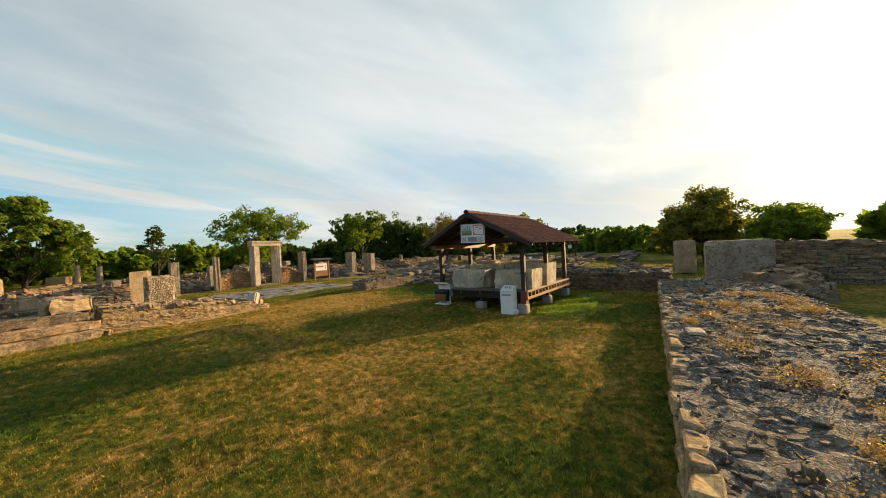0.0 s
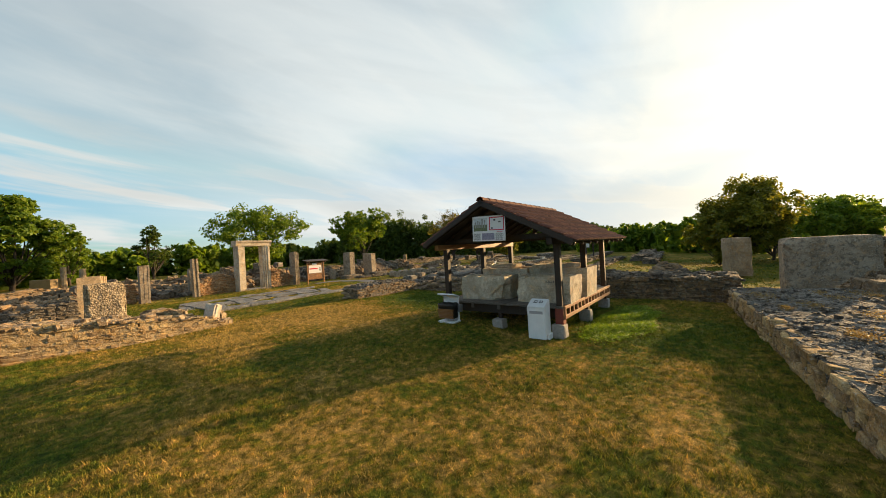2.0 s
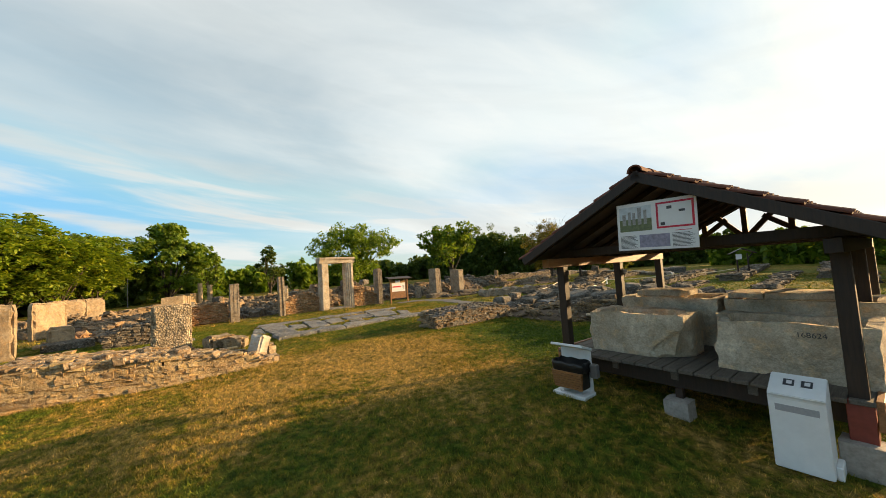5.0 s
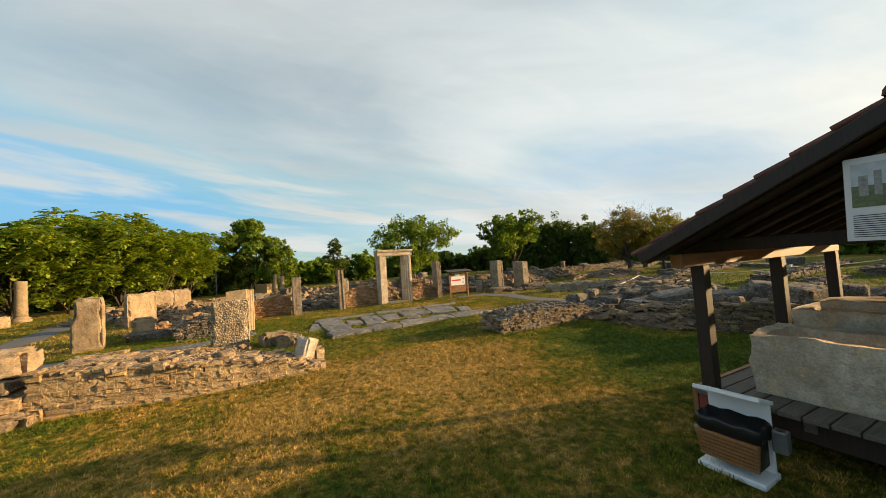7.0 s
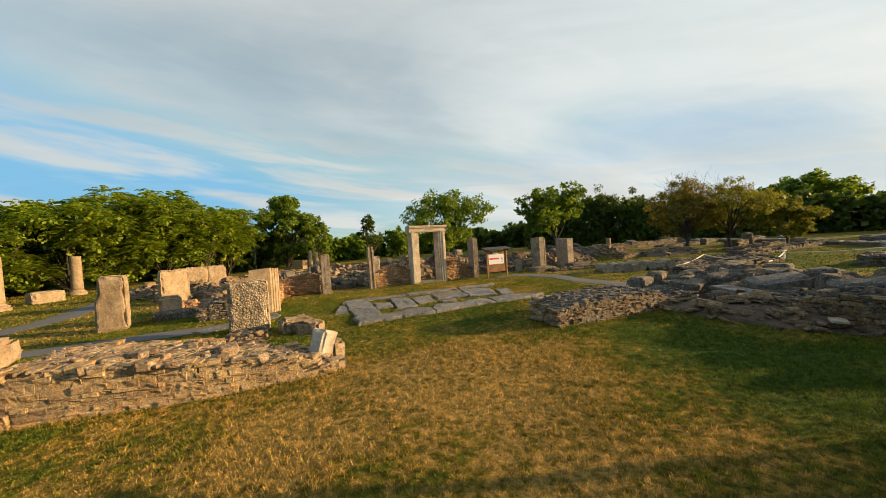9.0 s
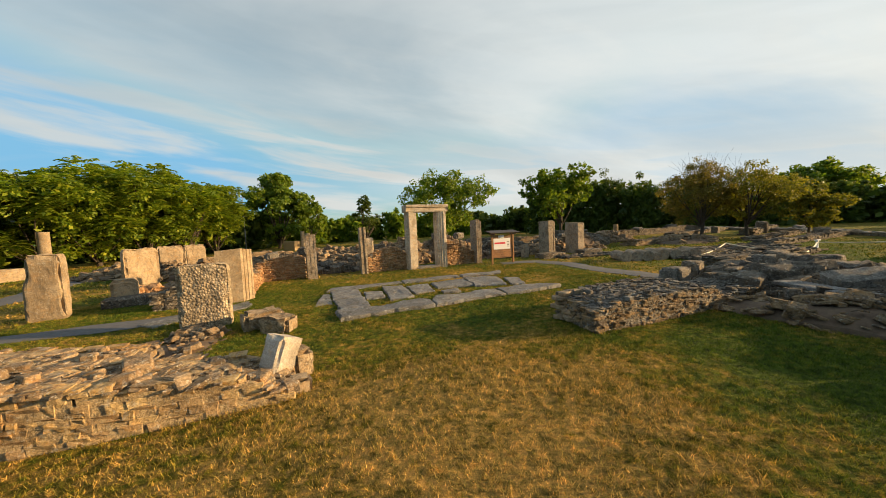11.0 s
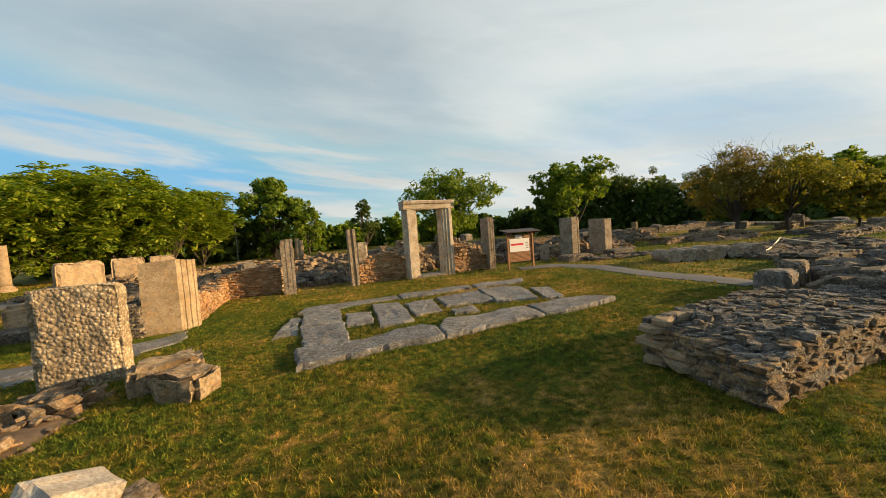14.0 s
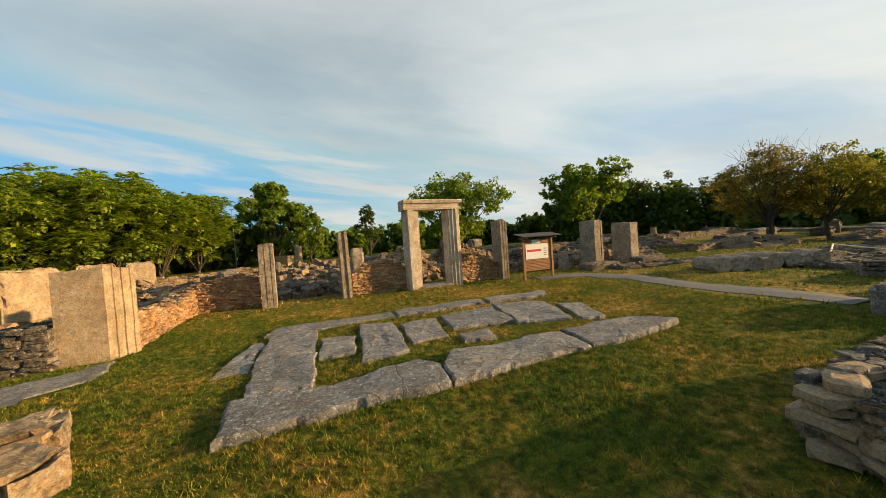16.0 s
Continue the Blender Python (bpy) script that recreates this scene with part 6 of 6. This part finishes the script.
def tiles():
    me = tile_mesh()
    for roof, fr, sx, x0, x1, ln in ROOFS:
        cols, rows = int((x1 - x0 + 0.06) / 0.24), 8
        pitch = (x1 - x0 + 0.06) / cols
        rnd = random.Random(5)
        for r in range(rows):
            for c in range(cols):
                a, b = sx(x0 - 0.03), sx(x1 + 0.03)
                ob = new("tile", me)
                ob.parent = roof
                y = 0.02 + (ln - 0.30) * r / (rows - 1)
                ob.matrix_local = fr @ pose(min(a, b) + pitch * c + rnd.uniform(-0.004, 0.004), y, -0.004 + rnd.uniform(-0.003, 0.003), 2.6, 0, rnd.uniform(-0.8, 0.8))
    # ridge caps
    bm = bmesh.new()
    rings = []
    for x, r in ((0, 0.105), (0.40, 0.09)):
        rings.append([bm.verts.new((x, math.cos(math.pi * k / 8) * r, math.sin(math.pi * k / 8) * r)) for k in range(9)])
        rings.append([bm.verts.new((x, math.cos(math.pi * k / 8) * (r - 0.018), math.sin(math.pi * k / 8) * (r - 0.018))) for k in range(9)])
    for k in range(8):
        bm.faces.new((rings[0][k], rings[0][k + 1], rings[2][k + 1], rings[2][k]))
        bm.faces.new((rings[1][k + 1], rings[1][k], rings[3][k], rings[3][k + 1]))
        bm.faces.new((rings[1][k], rings[1][k + 1], rings[0][k + 1], rings[0][k]))
    cap = mesh_of("ridge_tile", bm, M_TILE)
    roof, fr, sx, x0, x1, ln = ROOFS[0]
    n = 14
    for k in range(n):
        ob = new("ridge_tile", cap)
        ob.parent = shelter_top
        ob.matrix_local = pose(x0 - 0.06 + (x1 - x0 - 0.25) * k / (n - 1), RIDGE_Y, 3.42)


tiles()

# ---- trees and woods ----
def quads(name, v, mat):
    """A mesh of separate four-cornered leaves from an array (n, 4, 3)."""
    n = len(v)
    me = bpy.data.meshes.new(name)
    me.vertices.add(4 * n), me.loops.add(4 * n), me.polygons.add(n)
    me.vertices.foreach_set("co", v.ravel())
    me.loops.foreach_set("vertex_index", np.arange(4 * n, dtype=np.int32))
    me.polygons.foreach_set("loop_start", np.arange(0, 4 * n, 4, dtype=np.int32))
    me.update(calc_edges=True)
    me.materials.append(mat)
    return me


def leaves(rng, centres, size, up=0.35, out=None):
    """A leaf at each centre, turned any way but rather face up or outwards, with a bent tip."""
    n = len(centres)
    nrm = rng.normal(size=(n, 3))
    nrm[:, 2] = np.abs(nrm[:, 2]) + up
    if out is not None:
        nrm = nrm * 0.8 + out * 0.8
    nrm /= np.linalg.norm(nrm, axis=1, keepdims=True)
    t = np.cross(nrm, rng.normal(size=(n, 3)))
    t /= np.linalg.norm(t, axis=1, keepdims=True)
    b = np.cross(nrm, t)
    s = size * rng.uniform(0.6, 1.35, (n, 1))
    v = np.empty((n, 4, 3))
    v[:, 0] = centres - t * s * 0.5
    v[:, 1] = centres + b * s * 0.3 - nrm * s * 0.06
    v[:, 2] = centres + t * s * 0.55 - nrm * s * 0.16
    v[:, 3] = centres - b * s * 0.3 - nrm * s * 0.06
    return v


def limb(bm, a, b, r0, r1, seg=7, steps=4, bend=0.12, seed=0):
    a, b = Vector(a), Vector(b)
    rnd = random.Random(seed)
    side = Vector((rnd.uniform(-1, 1), rnd.uniform(-1, 1), rnd.uniform(-0.3, 0.6))) * (b - a).length * bend
    q = (b - a).to_track_quat("Z", "Y")
    rings = []
    for k in range(steps + 1):
        t = k / steps
        c = a.lerp(b, t) + side * math.sin(math.pi * t)
        r = r0 + (r1 - r0) * t
        rings.append([bm.verts.new(c + q @ Vector((math.cos(2 * math.pi * i / seg) * r, math.sin(2 * math.pi * i / seg) * r, 0))) for i in range(seg)])
    for p, s in zip(rings, rings[1:]):
        for i in range(seg):
            bm.faces.new((p[i], p[(i + 1) % seg], s[(i + 1) % seg], s[i]))
    bm.faces.new(rings[-1])


def sprays(rng, cs, cr, n):
    """Long feathery leaves arching out of each clump: leaflets in pairs on a drooping stalk."""
    which = rng.choice(len(cs), n, p=cr**2 / (cr**2).sum())
    u = rng.normal(size=(n, 3))
    u[:, 2] = np.abs(u[:, 2]) * 0.9 + 0.05
    u /= np.linalg.norm(u, axis=1, keepdims=True)
    o = cs[which] + u * (cr[which] * rng.uniform(0.65, 1.05, n))[:, None]
    u[:, 2] *= 0.5
    ln = rng.uniform(0.7, 1.25, (n, 1))
    w = np.cross(u, (0, 0, 1.0))
    w /= np.linalg.norm(w, axis=1, keepdims=True)
    out = []
    for j in range(6):
        f = (j + 0.5) / 6
        p = o + u * ln * f - np.array((0, 0, 0.45)) * ln * f * f
        for side in (-1, 1):
            tip = (w * side + u * 0.35 - np.array((0, 0, 0.35))) * ln * 0.36 * (1.1 - 0.5 * f)
            q = u * ln * 0.085
            out.append(np.stack([p, p + tip * 0.5 + q, p + tip, p + tip * 0.5 - q], 1))
    return np.concatenate(out)


def tree(x, y, height, radius, trunk, mat, seed, label, n=5200, leaf=0.30, clumps=26, squash=1.0, bare=0, fronds=0, group="trees round the ruins", name="tree"):
    rng = np.random.default_rng(seed)
    rnd = random.Random(seed)
    top = empty(name, pose(x, y, 0, 0, 0, 0), label, "tree", group)
    ch = (height - trunk) * 0.5
    cz = trunk + ch
    cs = []
    for k in range(clumps):
        d = rng.normal(size=3)
        d /= np.linalg.norm(d)
        rr = 0.25 + 0.7 * rng.random() ** 0.7
        wide = radius * rr * (1.0 if d[2] < 0.2 else squash)
        cs.append((d[0] * wide, d[1] * wide, cz + d[2] * ch * (0.30 + 0.58 * rng.random())))
    cs = np.array(cs)
    cr = radius * rng.uniform(0.17, 0.36, clumps)
    cs[:, 2] = trunk + (cs[:, 2] - trunk) * (height - trunk) / ((cs[:, 2] + cr * 0.95).max() - trunk)
    bm = bmesh.new()
    r0 = max(0.10, height * 0.022)
    limb(bm, (0, 0, -0.1), (rnd.uniform(-0.2, 0.2), rnd.uniform(-0.2, 0.2), trunk + ch * 0.5), r0, r0 * 0.55, 9, 5, 0.05, seed)
    for k in range(0, clumps, 2):
        z = trunk * rnd.uniform(0.7, 1.0)
        limb(bm, (0, 0, z), cs[k] * np.array((0.9, 0.9, 1)), r0 * 0.42, r0 * 0.1, 6, 4, 0.1, seed + k)
    for k in range(bare):
        d = Vector((rnd.uniform(-1, 1), rnd.uniform(-1, 1), 0)) * radius * 0.55
        z0 = height * rnd.uniform(0.45, 0.7)
        limb(bm, (d.x * 0.4, d.y * 0.4, z0), (d.x, d.y, height * rnd.uniform(0.94, 1.10)), 0.026, 0.006, 4, 4, 0.08, seed + 50 + k)
        for j in range(3):
            e = d + Vector((rnd.uniform(-1, 1), rnd.uniform(-1, 1), 0)) * radius * 0.3
            limb(bm, (d.x * 0.7, d.y * 0.7, (z0 + height) / 2), (e.x, e.y, height * rnd.uniform(0.9, 1.09)), 0.013, 0.005, 3, 3, 0.1, seed + 90 + 3 * k + j)
    part("trunk", bm, M_BARK, top)
    which = rng.choice(clumps, n, p=cr**2 / (cr**2).sum())
    d = rng.normal(size=(n, 3))
    d /= np.linalg.norm(d, axis=1, keepdims=True)
    # each clump is made of a dozen tufts
    tufts = rng.normal(size=(clumps, 12, 3))
    tufts /= np.linalg.norm(tufts, axis=2, keepdims=True)
    tufts *= (cr[:, None] * rng.uniform(0.55, 1.0, (clumps, 12)))[:, :, None] * np.array((1, 1, 0.8))
    pos = cs[which] + tufts[which, rng.integers(0, 12, n)] + d * (cr[which] * 0.42 * rng.random(n) ** 0.45)[:, None] * np.array((1, 1, 0.7))
    v = leaves(rng, pos, leaf, 0.35, d)
    if fronds:
        v = np.concatenate([v, sprays(rng, cs, cr, fronds)])
    crown = new("crown", quads("crown", v, mat))
    crown.parent = top
    return top


broad = "broad green leafy tree with an uneven crown"
for k, (x, y, h, r, tr) in enumerate(((-31.5, 18.0, 8.8, 5.6, 0.25), (-28.0, 21.4, 9.4, 5.0, 0.25), (-25.0, 23.2, 10.5, 5.0, 0.25), (-21.8, 25.0, 10.7, 4.8, 0.25), (-19.0, 26.6, 9.6, 4.0, 0.25), (-36.0, 12.0, 8.5, 6.0, 0.25), (-42.0, 4.0, 8.5, 6.5, 0.25), (-17.3, 31.0, 9.0, 3.6, 0.25))):
    tree(x, y, h, r, tr, M_LEAF_LIGHT if k != 6 else M_LEAF, 200 + k, "dense light-green leafy tree at the edge of the site", 8000, 0.36, 40, fronds=2000)
tree(-11.3, 43.5, 13.2, 5.4, 0.4, M_LEAF, 220, broad, 17000, 0.46, 44)
tree(-6.2, 45.0, 8.6, 3.2, 1.0, M_LEAF, 221, "smaller dark green leafy tree", 3500, 0.4)
tree(3.3, 46.9, 9.2, 3.0, 0.8, M_LEAF_DARK, 222, "dark green bushy conical tree", 4200, 0.32, squash=0.45)
tree(13.8, 31.2, 11.5, 6.9, 1.6, M_LEAF, 223, "broad green leafy tree behind the doorway", 13000, 0.40, 44)
tree(21.3, 13.6, 9.2, 4.1, 2.2, M_LEAF, 224, "open green leafy tree behind the pillars", 7500, 0.36, 28)
tree(29.8, 3.9, 7.8, 3.8, 1.7, M_LEAF_BROWN, 225, "sparse brownish tree with bare twigs on top", 19000, 0.15, 46, bare=9)
tree(33.6, 2.1, 7.4, 3.8, 1.7, M_LEAF_OLIVE, 226, "yellow-green tree with sparse leaves", 17000, 0.16, 44, bare=2)
tree(37.6, -0.4, 5.0, 2.8, 0.9, M_LEAF_OLIVE, 230, "low yellow-green bushy tree with sparse leaves", 9000, 0.2, 30)
tree(24.6, -28.0, 6.5, 3.3, 0.9, M_LEAF_OLIVE, 227, "open-crowned leafy tree beyond the wall", 26000, 0.2, 70)
tree(23.2, -26.4, 4.4, 2.3, 0.2, M_LEAF_OLIVE, 231, "dense dark bush at the foot of a tree", 9000, 0.24, 30)
tree(27.8, -29.6, 3.4, 1.9, 0.2, M_LEAF, 232, "rounded light bush beyond the wall", 8000, 0.24, 30)
tree(35.6, -34.0, 5.4, 3.6, 0.6, M_LEAF, 229, "low rounded leafy tree beyond the wall", 12000, 0.26, 34)
tree(99.0, 25.5, 13.6, 9.0, 4.0, M_LEAF, 228, "distant dome-shaped dark tree", 12000, 0.8, 50)


def woods(name, line, heights, depth, mat, seed, label, n=9000, leaf=0.7):
    """A far wood edge: clumps of leaves of uneven height along a line."""
    rng = np.random.default_rng(seed)
    pts = np.array(line, float)
    seg = np.hypot(*np.diff(pts, axis=0).T)
    cum = np.concatenate([[0], np.cumsum(seg)])
    cn = int(cum[-1] / 0.85)
    s = np.sort(rng.uniform(0, cum[-1], cn))
    cx, cy = np.interp(s, cum, pts[:, 0]), np.interp(s, cum, pts[:, 1])
    h = np.interp(s, cum, heights) * rng.uniform(0.62, 1.05, cn)
    r = h * rng.uniform(0.16, 0.30, cn)
    cx += rng.uniform(-depth, depth, cn)
    cy += rng.uniform(-depth, depth, cn)
    which = rng.integers(0, cn, n)
    d = rng.normal(size=(n, 3))
    d /= np.linalg.norm(d, axis=1, keepdims=True)
    # tufts of uneven size over each bush, thicker towards the top
    k = 16
    tuft = rng.normal(size=(cn, k, 3))
    tuft /= np.linalg.norm(tuft, axis=2, keepdims=True)
    reach = r[:, None] * rng.uniform(0.6, 1.15, (cn, k))
    tz = np.where(rng.random((cn, k)) < 0.6, (h - r)[:, None] + tuft[:, :, 2] * reach * 0.95, rng.random((cn, k)) * (h - r * 0.6)[:, None])
    j = rng.integers(0, k, n)
    small = (r[which] * 0.34 * rng.random(n) ** 0.45)[:, None] * d
    pos = np.stack([cx[which] + tuft[which, j, 0] * reach[which, j] * 1.2, cy[which] + tuft[which, j, 1] * reach[which, j] * 1.2, tz[which, j]], 1) + small
    pos[:, 2] = np.maximum(pos[:, 2], 0.1)
    m = n // 4                                       # denser, larger foliage inside
    w2 = rng.integers(0, cn, m)
    inner = np.stack([cx[w2] + rng.normal(0, 0.5, m) * r[w2], cy[w2] + rng.normal(0, 0.5, m) * r[w2], rng.random(m) * (h - r * 0.5)[w2]], 1)
    v = np.concatenate([leaves(rng, pos, leaf, 0.35, d), leaves(rng, inner, leaf * 2.4, 0.0)])
    tagged(new(name, quads(name, v, mat)), label, "woods", "", "stuff")


woods("wood_edge", [(-70, -20), (-52, 8), (-38, 24), (-24, 36), (-14, 48)], [8, 8, 8, 7.5, 7.5], 3, M_LEAF_DARK, 301, "dark wood edge behind the trees", 42000, 0.55)
woods("wood_edge", [(-14, 52), (-2, 60), (12, 62), (30, 62)], [7, 5.5, 7, 6.5], 3, M_LEAF, 302, "green bushes at the far side of the field", 40000, 0.55)
woods("wood_edge", [(30, 66), (44, 62), (56, 52)], [6, 7, 8], 3, M_LEAF_DARK, 303, "distant dark green hedge", 26000, 0.65)
woods("wood_edge", [(40, 44), (48, 36.4), (54, 29.6), (60, 22)], [10, 11.6, 11.4, 9.5], 2, M_LEAF_DARK, 304, "row of tall slender trees behind the field", 70000, 0.36)
woods("wood_edge", [(60, 24), (78, 20), (84, 8), (88, -8)], [7.5, 7.8, 7.2, 6], 4, M_LEAF_DARK, 305, "wooded slope in the distance", 70000, 0.5)
woods("wood_edge", [(66, -4), (60, -12), (52, -22), (44, -28), (40, -36), (36, -44), (30, -56)], [5, 5, 4.5, 4.5, 4.8, 4.8, 4.6], 2.5, M_LEAF, 306, "wood edge against the low sun", 44000, 0.5)
woods("wood_edge", [(30, -70), (0, -90), (-40, -80), (-70, -40)], [6, 7, 7, 8], 4, M_LEAF_DARK, 307, "wood edge behind the south wall", 14000, 1.1)


def weeds(n, x0, x1, y0, y1, seed):
    """Lush broad-leaved weeds in the damp strip beside the shelter."""
    rng = np.random.default_rng(seed)
    x, y = rng.uniform(x0, x1, n), rng.uniform(y0, y1, n)
    d2 = ((x - 1.3) / 2.6) ** 2 + ((y + 24.5 + 0.12 * np.sin(x * 2.7)) / 0.85) ** 2
    keep = (rng.random(n) < 1.1 - d2) & (y < -23.78)
    x, y = x[keep], y[keep]
    pos = np.stack([x, y, ground_height(x, y) + 0.015 + 0.13 * rng.random(len(x)) * (0.7 + 0.3 * np.sin(x * 4.1 + 2.0 * np.sin(y * 2.3)))], 1)
    tagged(new("weeds", quads("weeds", leaves(rng, pos, 0.042, 0.8), M_WEED)), "lush green low weeds beside the shelter", "weeds", "", "stuff")


weeds(60000, -1.6, 4.7, -26.0, -23.7, 5)


def wall_straw(spots, seed):
    """Dry orange-brown grass growing in patches on the crumbled south wall."""
    rng = np.random.default_rng(seed)
    m = pose(-12.59, -32.35, 0.40, 0, 0, 7.1)
    pos = []
    for k in range(spots):
        c = np.array((rng.uniform(2.5, 17.5), rng.uniform(0.3, 3.1)))
        r, n = rng.uniform(0.15, 0.55), int(rng.uniform(200, 800))
        q = c + rng.normal(0, 0.5, (n, 2)) * r * np.array((1.5, 0.8))
        q = q[(q[:, 1] > 0.05) & (q[:, 1] < 3.25)]
        pos += [m @ Vector((x, y, rng.uniform(0.0, 0.09))) for x, y in q]
    tagged(new("dry_grass", quads("dry_grass", leaves(rng, np.array([tuple(p) for p in pos]), 0.026, 0.2), M_STRAW)), "tufts of dry orange-brown grass on the wall top", "dry grass", "", "stuff")


wall_straw(34, 61)

# ---- stones of the walls ----
for _wall, _pieces, _mat, _rest, _limit in WALLS:
    emit(_wall, _pieces, _mat, _rest, _limit)
